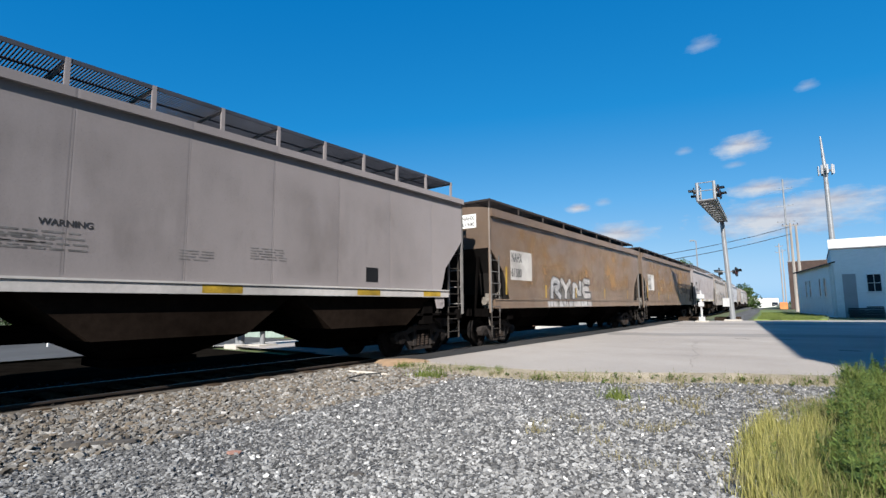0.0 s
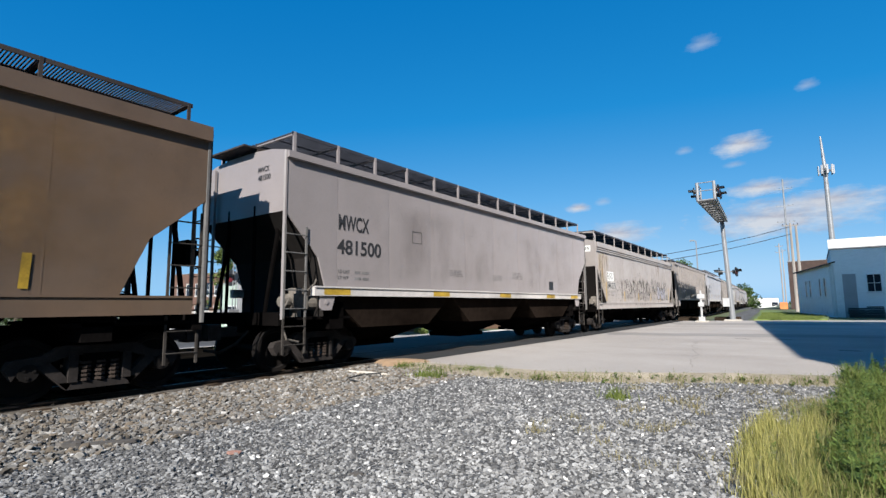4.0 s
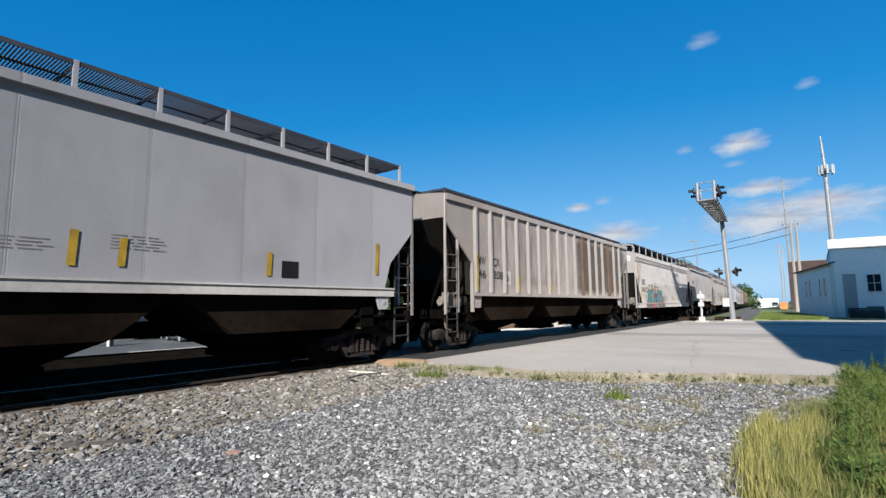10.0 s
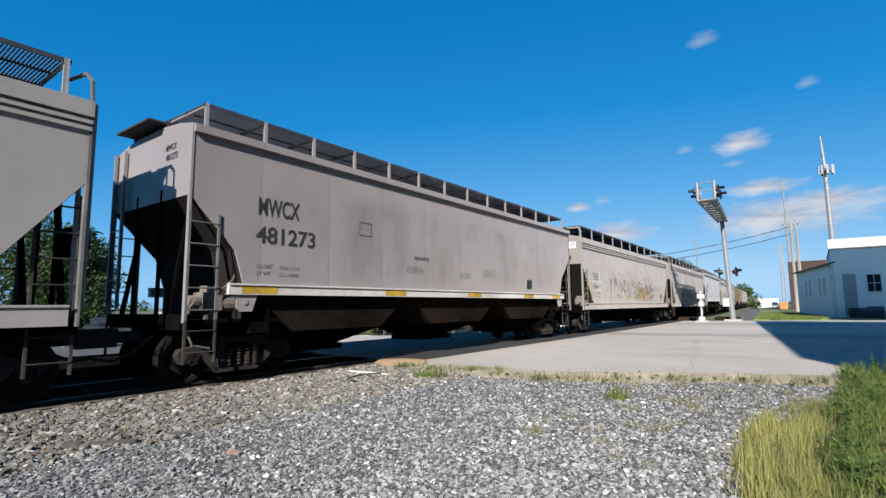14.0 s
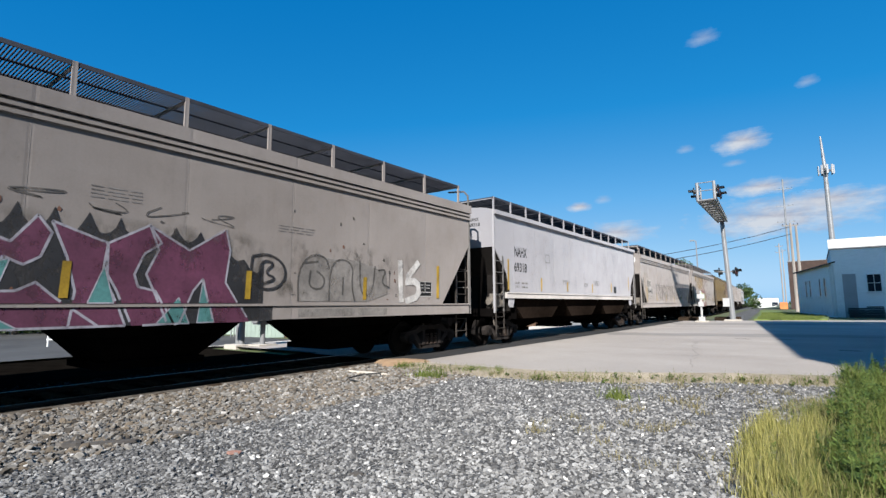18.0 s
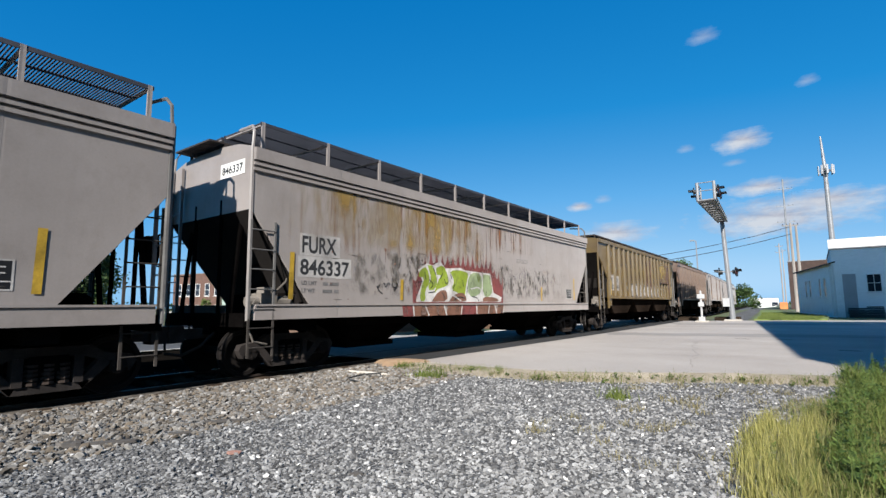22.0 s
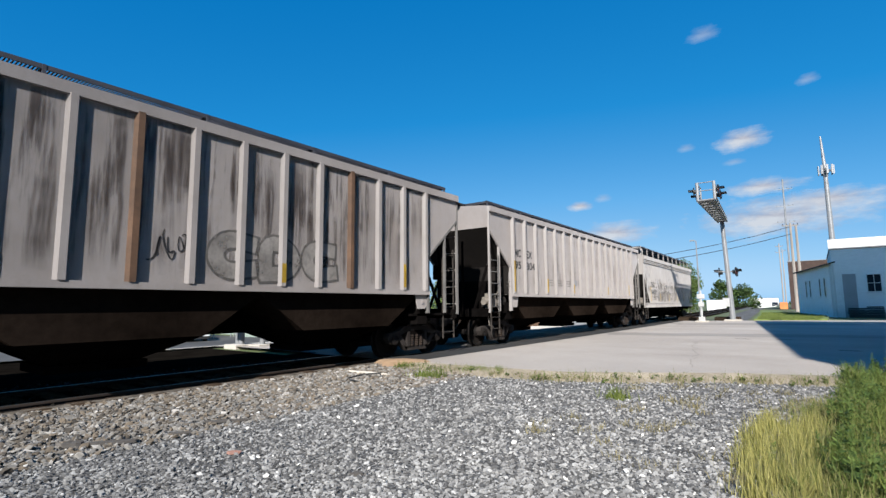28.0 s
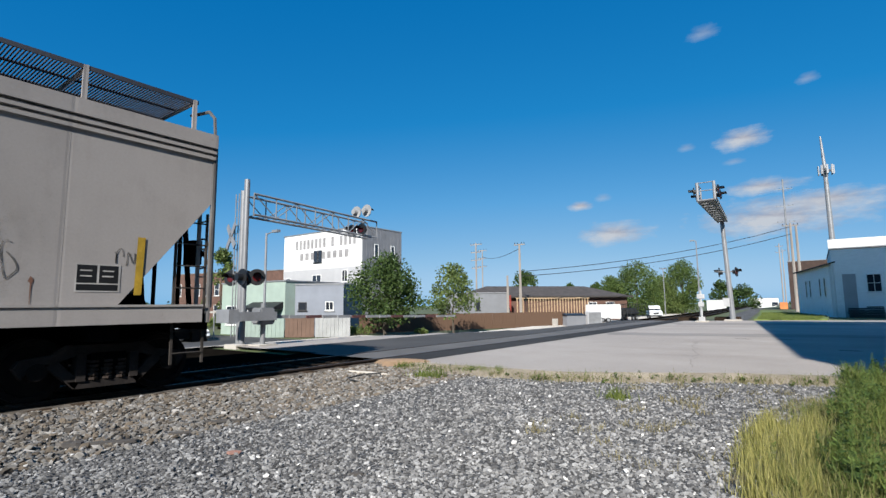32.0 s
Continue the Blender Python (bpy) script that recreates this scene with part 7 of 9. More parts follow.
def litter(name, a, b, w, h, mat, label, category, z=-0.12, tip=0.0):
    a, b = Vector((*a, z)), Vector((*b, z))
    ln = (b - a).length
    bm = bmesh.new()
    rng = random.Random(len(label))
    n = 5
    prev = None
    for i in range(n + 1):
        x = ln * i / n
        k = 1 - 0.25 * rng.random() - (0.4 if i in (0, n) else 0)
        row = [bm.verts.new((x + rng.uniform(-0.02, 0.02), s * w / 2 * k, zz * (0.8 + 0.3 * rng.random()))) for s, zz in ((-1, 0), (1, 0), (1, h), (-1, h))]
        if prev:
            for q in range(4):
                bm.faces.new((prev[q], prev[(q + 1) % 4], row[(q + 1) % 4], row[q]))
        else:
            bm.faces.new(row[::-1])
        prev = row
    bm.faces.new(prev)
    ob = tagged(finish(name, bm, mat), label, category)
    ob.matrix_basis = Matrix.Translation(a) @ Matrix.Rotation(math.atan2(b.y - a.y, b.x - a.x), 4, "Z") @ Matrix.Rotation(-tip, 4, "Y")


litter("plank", (-8.4, 7.75), (-7.3, 7.85), 0.14, 0.05, M["old_board"], "bleached broken plank lying on the ballast", "plank", -0.11)
litter("board_scrap", (-6.35, 2.12), (-6.05, 2.5), 0.10, 0.03, M["grey_board"], "rotten grey board scrap on the stones", "board", -0.10)
litter("board_scrap", (-6.5, 1.95), (-6.35, 2.1), 0.14, 0.05, M["grey_board"], "short rotten board end on the stones", "board", -0.10)
litter("board_scrap", (-6.3, 3.4), (-5.95, 3.8), 0.07, 0.03, M["grey_board"], "splintered reddish board on the stones", "board", -0.10)
litter("board_scrap", (-6.1, 2.85), (-5.95, 3.05), 0.06, 0.02, M["grey_board"], "small board splinter on the stones", "board", -0.10)
litter("brick_fragment", (-4.85, 2.85), (-4.76, 2.94), 0.07, 0.025, M["brick_chip"], "small dull red brick fragment", "brick", -0.11)
litter("dark_scrap", (-3.37, 3.14), (-3.28, 3.21), 0.06, 0.02, M["grey_board"], "dark scrap of wood on the stones", "scrap", -0.11)
bm = bmesh.new()
pipe(bm, [(-7.15, 6.85, -0.08), (-7.3, 6.75, -0.04), (-7.55, 6.95, -0.06), (-7.5, 7.3, -0.03), (-7.2, 7.5, 0.0), (-7.35, 7.65, -0.06)], 0.016, 6)
tagged(finish("bent_wire", bm, M["wire"]), "bent black cable end on the ballast", "cable")
bm = bmesh.new()
rng_ = random.Random(9)
top, ring = bm.verts.new((0, 0, 0.16)), []
for i in range(14):
    a_ = 2 * math.pi * i / 14
    ring.append(bm.verts.new((1.1 * math.cos(a_) * rng_.uniform(0.8, 1.1), 0.7 * math.sin(a_) * rng_.uniform(0.8, 1.1), -0.1)))
mid = [bm.verts.new((v.co.x * 0.6, v.co.y * 0.6, 0.13)) for v in ring]
for i in range(14):
    j = (i + 1) % 14
    bm.faces.new((ring[i], ring[j], mid[j], mid[i]))
    bm.faces.new((mid[i], mid[j], top))
mound = tagged(finish("dirt_mound", bm, M["dirt"]), "low brown dirt mound at the road's end", "dirt")
mound.matrix_basis = pose(-8.3, 9.5, -0.12, 0, 0, 20)

# ---- lettering, reflectors, graffiti and stains on the cars ----


def stain_material(name, colour, strength, scale, stretch, lo, hi, shift=0.0, least=0.15):
    """A soft-edged deposit whose cover comes from streaked noise and fades at its borders."""
    m, nt, b = node_mat(name)
    b.inputs["Roughness"].default_value = 0.55
    b.inputs["Diffuse Roughness"].default_value = 1.0
    f = ramp(nt, noise_node(nt, 9, 4).outputs[0], [(0.3, tuple(0.75 * c for c in colour)), (0.7, tuple(1.15 * c for c in colour))])
    nt.links.new(f.outputs[0], b.inputs["Base Color"])
    cover = ramp(nt, noise_node(nt, scale, 5, 0.65, stretch, shift=shift).outputs[0], [(lo, (0, 0, 0)), (hi, (strength,) * 3)])
    tc = nt.nodes.new("ShaderNodeTexCoord")
    sep = nt.nodes.new("ShaderNodeSeparateXYZ")
    nt.links.new(tc.outputs["Generated"], sep.inputs[0])
    patchy = ramp(nt, noise_node(nt, 0.8, 3, 0.6, shift=shift + 8).outputs[0], [(0.36, (least,) * 3), (0.58, (1, 1, 1))])
    value = mix(nt, 1.0, cover.outputs[0], patchy.outputs[0], "MULTIPLY")
    for ax in (1, 2):
        rr = ramp(nt, sep.outputs[ax], [(0.0, (0, 0, 0)), (0.16, (1, 1, 1)), (0.84, (1, 1, 1)), (1.0, (0, 0, 0))])
        value = mix(nt, 1.0, value, rr.outputs[0], "MULTIPLY")
    tr = nt.nodes.new("ShaderNodeBsdfTransparent")
    ms = nt.nodes.new("ShaderNodeMixShader")
    nt.links.new(value, ms.inputs[0])
    nt.links.new(tr.outputs[0], ms.inputs[1])
    nt.links.new(b.outputs[0], ms.inputs[2])
    nt.links.new(ms.outputs[0], nt.nodes["Material Output"].inputs[0])
    return m


S = {
    "rust_runs": stain_material("rust_runs", (0.20, 0.085, 0.03), 0.85, 2.6, (1, 2.2, 0.16), 0.50, 0.66),
    "mould": stain_material("black_mould", (0.085, 0.075, 0.062), 0.6, 2.6, (1, 1.3, 0.8), 0.46, 0.68),
    "drips": stain_material("dark_drips", (0.045, 0.038, 0.026), 0.9, 8.0, (1, 1.4, 0.6), 0.55, 0.63),
    "ochre": stain_material("ochre_stain", (0.27, 0.175, 0.05), 0.75, 1.6, (1, 2, 0.4), 0.38, 0.6),
    "soot": stain_material("soot_streaks", (0.065, 0.05, 0.045), 0.66, 2.4, (1, 2.4, 0.16), 0.46, 0.64),
    "brown_runs": stain_material("brown_dirt_runs", (0.085, 0.064, 0.048), 0.5, 2.2, (1, 2.0, 0.22), 0.48, 0.70, 4.0),
    "grime": stain_material("brown_grime", (0.055, 0.043, 0.036), 0.9, 0.5, (1, 1.2, 0.25), 0.22, 0.5, least=0.85),
    "warm": stain_material("ochre_weathering", (0.22, 0.125, 0.05), 0.8, 0.35, (1, 1, 1.3), 0.42, 0.62),
    "film": stain_material("dark_road_film", (0.09, 0.072, 0.062), 0.22, 0.9, (1, 1.5, 0.5), 0.36, 0.7),
    "dust": stain_material("grey_road_dust", (0.20, 0.195, 0.195), 0.16, 0.9, (1, 1.2, 0.6), 0.40, 0.68),
    "teal_mist": stain_material("thin_blue_overspray", (0.13, 0.24, 0.27), 0.7, 1.8, (1, 1, 1), 0.36, 0.6),
    "wine": stain_material("wine_brown_primer", (0.075, 0.036, 0.026), 0.9, 0.7, (1, 1.4, 0.3), 0.24, 0.46, least=0.7),
    "flakes": stain_material("flaking_yellow_paint", (0.25, 0.175, 0.05), 0.95, 3.4, (1, 1.3, 0.7), 0.46, 0.50),
    "chalk": stain_material("chalky_wear", (0.42, 0.39, 0.36), 0.85, 2.6, (1, 1.6, 0.5), 0.36, 0.56),
}


def paint_of(name, colour, wear=0.55):
    """Sprayed paint, uneven in tone and rubbed thin in patches."""
    m = plain(name, colour, 0.6, 0.0, 0.4, 5, 0.0)
    nt = m.node_tree
    cover = ramp(nt, noise_node(nt, 2.4, 7, 0.72, (1, 1, 0.8)).outputs[0], [(0.34, (1 - wear,) * 3), (0.52, (0.97,) * 3)])
    tr = nt.nodes.new("ShaderNodeBsdfTransparent")
    ms = nt.nodes.new("ShaderNodeMixShader")
    nt.links.new(cover.outputs[0], ms.inputs[0])
    nt.links.new(tr.outputs[0], ms.inputs[1])
    nt.links.new(nt.nodes["Principled BSDF"].outputs[0], ms.inputs[2])
    nt.links.new(ms.outputs[0], nt.nodes["Material Output"].inputs[0])
    return m


G = {
    "silver": paint_of("silver_spray", (0.36, 0.355, 0.36), 0.7), "black": paint_of("black_spray", (0.025, 0.025, 0.028)), "teal": paint_of("teal_spray", (0.045, 0.15, 0.175), 0.7),
    "red": paint_of("red_spray", (0.24, 0.07, 0.062), 0.75), "orange": paint_of("orange_spray", (0.42, 0.20, 0.06)), "purple": paint_of("purple_spray", (0.125, 0.038, 0.075), 0.6),
    "mint": paint_of("mint_spray", (0.085, 0.24, 0.235), 0.6), "white": paint_of("white_spray", (0.60, 0.58, 0.56)), "lime": paint_of("lime_spray", (0.26, 0.34, 0.03)),
    "maroon": paint_of("maroon_spray", (0.19, 0.05, 0.045)), "pale": paint_of("pale_spray", (0.36, 0.34, 0.33)), "dull": paint_of("dull_dark_spray", (0.10, 0.092, 0.085), 0.75),
    "faded": paint_of("faded_grey_spray", (0.15, 0.14, 0.132), 0.7), "rustplate": paint_of("rust_brown_plate", (0.085, 0.050, 0.036), 0.0), "faint": paint_of("faded_brown_lettering", (0.042, 0.030, 0.018)), "sage": paint_of("sage_spray", (0.26, 0.32, 0.17)), "chalky": paint_of("chalk_white_spray", (0.36, 0.335, 0.31), 0.85), "lilac": paint_of("pale_lilac_spray", (0.36, 0.35, 0.40), 0.7), "tanfill": paint_of("faded_tan_spray", (0.25, 0.23, 0.215)), "rustbrown": paint_of("brown_spray", (0.20, 0.095, 0.06)),
}


def stain(car, kind, d0, d1, z0, z1, hl, lift=0.0035, name="stain"):
    """A deposit on the side sheet, kept within the body's outline where the ends are cut away."""
    k = next(v for v in KINDS.values() if abs(v["L"] / 2 - hl) < 1e-6)
    bm = bmesh.new()
    n = 14
    rows = []
    for i in range(n + 1):
        z = z0 + (z1 - z0) * i / n
        a = end_at(k, z) + 0.02
        lo, hi = max(d0, a), min(d1, k["L"] - a)
        rows.append([bm.verts.new((HW + lift, y - hl, z)) for y in (min(lo, hi), hi)])
    for a, b in zip(rows, rows[1:]):
        bm.faces.new((a[0], a[1], b[1], b[0]))
    return part(name, bm, S[kind], car)


def smooth_loop(pts, n=4):
    """Rounds a closed outline by cutting its corners."""
    for _ in range(n):
        out = []
        for i, p in enumerate(pts):
            q = pts[(i + 1) % len(pts)]
            out += [(p[0] * 0.75 + q[0] * 0.25, p[1] * 0.75 + q[1] * 0.25), (p[0] * 0.25 + q[0] * 0.75, p[1] * 0.25 + q[1] * 0.75)]
        pts = out
    return pts


def flat_shape(bm, pts, x):
    try:
        f = bm.faces.new([bm.verts.new((x, y, z)) for y, z in pts])
        return f
    except ValueError:
        return None


def ribbon(bm, pts, w, x, closed=True):
    """A flat stroke of width w along an outline."""
    n = len(pts)
    rows = []
    for i in range(n):
        a, b = pts[i - 1 if closed or i else 0], pts[(i + 1) % n if closed or i < n - 1 else i]
        dy, dz = b[0] - a[0], b[1] - a[1]
        ln = math.hypot(dy, dz) or 1.0
        ny, nz = -dz / ln * w / 2, dy / ln * w / 2
        rows.append((bm.verts.new((x, pts[i][0] + ny, pts[i][1] + nz)), bm.verts.new((x, pts[i][0] - ny, pts[i][1] - nz))))
    for i in range(n if closed else n - 1):
        a, b = rows[i], rows[(i + 1) % n]
        bm.faces.new((a[0], b[0], b[1], a[1]))


GLYPHS = {
    "A": [[(0.05, 0.0), (0.1, 1.0), (0.9, 0.95), (0.95, 0.0)], [(0.15, 0.42), (0.85, 0.42)]],
    "F": [[(0.1, 0.0), (0.12, 1.0), (1.0, 0.94)], [(0.12, 0.5), (0.8, 0.52)]],
    "C": [[(1.0, 0.86), (0.35, 1.0), (0.06, 0.5), (0.35, 0.02), (1.0, 0.14)]],
    "U": [[(0.06, 1.0), (0.12, 0.22), (0.5, 0.02), (0.86, 0.22), (0.94, 1.0)]],
    "E": [[(1.0, 0.96), (0.1, 1.0), (0.06, 0.02), (1.0, 0.04)], [(0.1, 0.5), (0.8, 0.53)]],
    "R": [[(0.1, 0.0), (0.12, 1.0), (0.86, 0.94), (0.84, 0.58), (0.2, 0.5)], [(0.4, 0.5), (1.0, 0.0)]],
    "I": [[(0.45, 1.0), (0.5, 0.0)], [(0.0, 0.04), (1.0, 0.0)]],
    "D": [[(0.1, 0.0), (0.1, 1.0), (0.72, 0.92), (0.96, 0.5), (0.72, 0.08), (0.1, 0.0)]],
    "Y": [[(0.0, 1.0), (0.46, 0.5), (0.42, 0.0)], [(1.0, 1.0), (0.46, 0.5)]],
    "N": [[(0.08, 0.0), (0.1, 1.0), (0.9, 0.05), (0.92, 1.0)]],
    "O": [[(0.5, 1.0), (0.08, 0.7), (0.1, 0.25), (0.5, 0.0), (0.92, 0.3), (0.9, 0.75), (0.5, 1.0)]],
    "P": [[(0.1, 0.0), (0.12, 1.0), (0.9, 0.9), (0.85, 0.5), (0.15, 0.45)]],
}


def soften(pts, n):
    """Rounds an open line by cutting its corners."""
    for _ in range(n):
        out = [pts[0]]
        for p, q in zip(pts, pts[1:]):
            out += [(p[0] * 0.75 + q[0] * 0.25, p[1] * 0.75 + q[1] * 0.25), (p[0] * 0.25 + q[0] * 0.75, p[1] * 0.25 + q[1] * 0.75)]
        pts = out + [pts[-1]]
    return pts


def broad_stroke(bm, pts, w, x, grow=0.0):
    """A flat band with mitred corners and square ends pushed out by grow."""
    rows = []
    last = len(pts) - 1
    for i, (py, pz) in enumerate(pts):
        a, b = pts[max(i - 1, 0)], pts[min(i + 1, last)]
        u = Vector((py - a[0], pz - a[1])) if i else Vector((b[0] - py, b[1] - pz))
        v = Vector((b[0] - py, b[1] - pz)) if i < last else u
        u, v = u.normalized(), v.normalized()
        mid = (u + v).normalized() if (u + v).length > 0.2 else u
        n = Vector((-mid.y, mid.x)) * (w / 2 / max(0.45, mid.dot(u)))
        p = Vector((py, pz)) + (-u * grow if i == 0 else v * grow if i == last else Vector((0, 0)))
        lift = x + 0.0006 * i / max(last, 1)
        rows.append((bm.verts.new((lift, p.x + n.x, p.y + n.y)), bm.verts.new((lift, p.x - n.x, p.y - n.y))))
    for a, b in zip(rows, rows[1:]):
        bm.faces.new((a[0], b[0], b[1], a[1]))


def jagged_ground(car, hl, d0, d1, z0, z1, mat, seed, steps=26, spike=0.28):
    """The dark or bright field behind a piece, with a torn, flame-like upper edge."""
    rng = random.Random(seed)
    bm = bmesh.new()
    prev = None
    fine = 6
    tall = [rng.uniform(0.35, 1.0) * spike for _ in range(steps // 2 + 2)]
    for i in range(steps // 2 * fine + 1):
        f = i / (steps // 2 * fine)
        ends = min(1.0, 6 * f, 6 * (1 - f))
        d = d0 + (d1 - d0) * f - hl
        near = abs(i / fine - round(i / fine)) * 2
        top = z0 + (z1 - z0) * (0.45 + 0.55 * ends) + tall[round(i / fine)] * (1 - near) ** 2.2 + rng.uniform(-0.02, 0.02)
        row = (bm.verts.new((HW + 0.0066, d, z0)), bm.verts.new((HW + 0.0066, d, top)))
        if prev:
            bm.faces.new((prev[0], row[0], row[1], prev[1]))
        prev = row
    part("graffiti_cloud", bm, G[mat], car, "ragged spray-painted field")


def piece(car, hl, letters, d0, d1, z0, z1, fills, line, seed, stroke=0.24, edge=0.05, soft=1, accent=None, inner=None, label=""):
    """A row of broad sprayed letter forms: an outline band, the fill over it, small accents."""
    rng = random.Random(seed)
    w = (d1 - d0) / len(letters)
    for i, ch in enumerate(letters):
        a = d0 + i * w + w * 0.10 - hl
        ww, h = w * 0.80, z1 - z0
        drop, tilt = rng.uniform(-0.06, 0.04) * h, rng.uniform(-0.10, 0.10)
        shape = []
        for line_pts in GLYPHS[ch]:
            pts = [(a + u * ww + tilt * v * h + rng.uniform(-0.03, 0.03) * ww, z0 + stroke * 0.5 + drop + v * (h - stroke) + rng.uniform(-0.03, 0.03) * h) for u, v in line_pts]
            pts = [(y, max(z, z0 + stroke * 0.45)) for y, z in pts]
            shape.append(soften(pts, soft))
        bm = bmesh.new()
        for q, pts in enumerate(shape):
            broad_stroke(bm, pts, stroke + 2 * edge, HW + 0.0074 + 0.0007 * q, edge + stroke * 0.3)
        part("graffiti_outline", bm, G[line], car)
        fill = fills[i % len(fills)]
        if fill:
            bm = bmesh.new()
            for q, pts in enumerate(shape):
                broad_stroke(bm, pts, stroke, HW + 0.0090 + 0.0007 * q, stroke * 0.3)
            part("graffiti_letter", bm, G[fill], car, label)
        if inner:
            bm = bmesh.new()
            for q, pts in enumerate(shape):
                sh = [(y + stroke * 0.18, z + stroke * 0.12) for y, z in pts[: max(2, len(pts) * 2 // 3)]]
                broad_stroke(bm, sh, stroke * 0.12, HW + 0.0110 + 0.0007 * q)
            part("graffiti_highlight", bm, G[inner], car)
        if accent:
            for _ in range(2):
                y, z = a + rng.choice((-0.12, 0.45, 1.0)) * ww, z0 + rng.uniform(0.2, 0.85) * h
                bm = bmesh.new()
                flat_shape(bm, soften([(y - 0.11, z - 0.17), (y + 0.06, z - 0.10), (y + 0.10, z + 0.22), (y - 0.05, z + 0.02)], 1), HW + 0.0116)
                part("graffiti_highlight", bm, G[accent], car)


def cut_above(pts, z, keep_up):
    """The part of a flat outline over (or under) a height."""
    out = []
    for p, q in zip(pts, pts[1:] + pts[:1]):
        a, b = (p[1] >= z) == keep_up, (q[1] >= z) == keep_up
        if a:
            out.append(p)
        if a != b:
            f = (z - p[1]) / (q[1] - p[1])
            out.append((p[0] + f * (q[0] - p[0]), z))
    return out


def wild_letter(car, hl, pts, fill, line, lift=0.0, w=0.035, label=""):
    """A hooked letter sprayed over the side and down across the sill."""
    pts = [(d - hl, z) for d, z in pts]
    for lo, hi, x in ((1.425, 9.0, HW + 0.0080), (1.085, 1.385, HW + 0.0375)):
        bit = cut_above(cut_above(pts, lo, True), hi, False)
        if len(bit) < 3:
            continue
        bm = bmesh.new()
        flat_shape(bm, bit, x + lift)
        part("graffiti_letter", bm, G[fill], car, label)
        run = []
        bm = bmesh.new()
        for p, q in list(zip(pts, pts[1:] + pts[:1])) + [(None, None)]:
            seg = []
            if p:
                seg = [(p[0] + (q[0] - p[0]) * k / 8, p[1] + (q[1] - p[1]) * k / 8) for k in range(9)]
            for y, z in seg:
                if lo <= z <= hi:
                    run.append((y, z))
                elif len(run) > 1:
                    ribbon(bm, run, w, x + lift + 0.001, False)
                    run = []
                else:
                    run = []
        if len(run) > 1:
            ribbon(bm, run, w, x + lift + 0.001, False)
        part("graffiti_outline", bm, G[line], car)


def spray_lines(car, hl, lines, mat, w, soft=2, name="tag_stroke"):
    """Free strokes of a spray can, each a piece of its own."""
    for q, pts in enumerate(lines):
        bm = bmesh.new()
        broad_stroke(bm, soften([(d - hl, max(z, 1.44)) for d, z in pts], soft), w, HW + 0.0125 + 0.0002 * q)
        part(name, bm, G[mat], car)


def spray_fill(car, hl, pts, mat, soft=2, lift=0.0):
    bm = bmesh.new()
    flat_shape(bm, soften([(d - hl, z) for d, z in pts] + [(pts[0][0] - hl, pts[0][1])], soft)[:-1], HW + 0.0086 + lift)
    part("graffiti_letter", bm, G[mat], car)


def sill_paint(car, hl, d0, d1, z0, z1, fills, line, seed):
    """The part of a piece that runs down over the side sill."""
    rng = random.Random(seed)
    d = d0
    i = 0
    while d < d1 - 0.2:
        w = rng.uniform(0.35, 0.9)
        s = rng.uniform(-0.15, 0.3)
        bm = bmesh.new()
        x = HW + 0.0375
        e = min(d + w, d1)
        flat_shape(bm, [(d - hl, z0), (e - hl, z0), (e - s * 0.6 - hl, z1), (d - s * 0.6 - hl, z1)], x)
        part("graffiti_letter", bm, G[fills[i % len(fills)]], car)
        bm = bmesh.new()
        ribbon(bm, [(e - hl, z0), (e - s * 0.3 - hl, (z0 + z1) / 2), (e - s * 0.6 - hl, z1)], 0.05, x + 0.001, False)
        part("graffiti_outline", bm, G[line], car)
        d += w
        i += 1


def sill_scrawl(car, hl, d0, d1, mat, seed):
    """Loose outlines scrawled along the side sill."""
    rng = random.Random(seed)
    d = d0
    while d < d1:
        w = rng.uniform(0.25, 0.7)
        pts = soften([(d - hl, 1.10), (d + 0.05 - hl, rng.uniform(1.3, 1.36)), (d + w - hl, rng.uniform(1.28, 1.36)), (d + w * rng.uniform(0.6, 1.0) - hl, 1.11)], 1)
        bm = bmesh.new()
        ribbon(bm, pts, 0.02, HW + 0.0375, False)
        part("tag_stroke", bm, G[mat], car)
        d += w + rng.uniform(0.05, 0.35)


def scribble(car, hl, d0, d1, z0, z1, mat, seed, stroke=0.025, n=9):
    """A loose spray-can tag: looping strokes."""
    rng = random.Random(seed)
    for q in range(n):
        c = d0 + (d1 - d0) * (q + 0.5) / n - hl
        w, h = (d1 - d0) / n, z1 - z0
        pts = [(c + rng.uniform(-0.7, 0.7) * w, z0 + h * rng.random()) for _ in range(6)]
        pts = smooth_loop(pts, 2)[:18]
        bm = bmesh.new()
        ribbon(bm, pts, stroke, HW + 0.0085, False)
        part("tag_stroke", bm, G[mat], car)


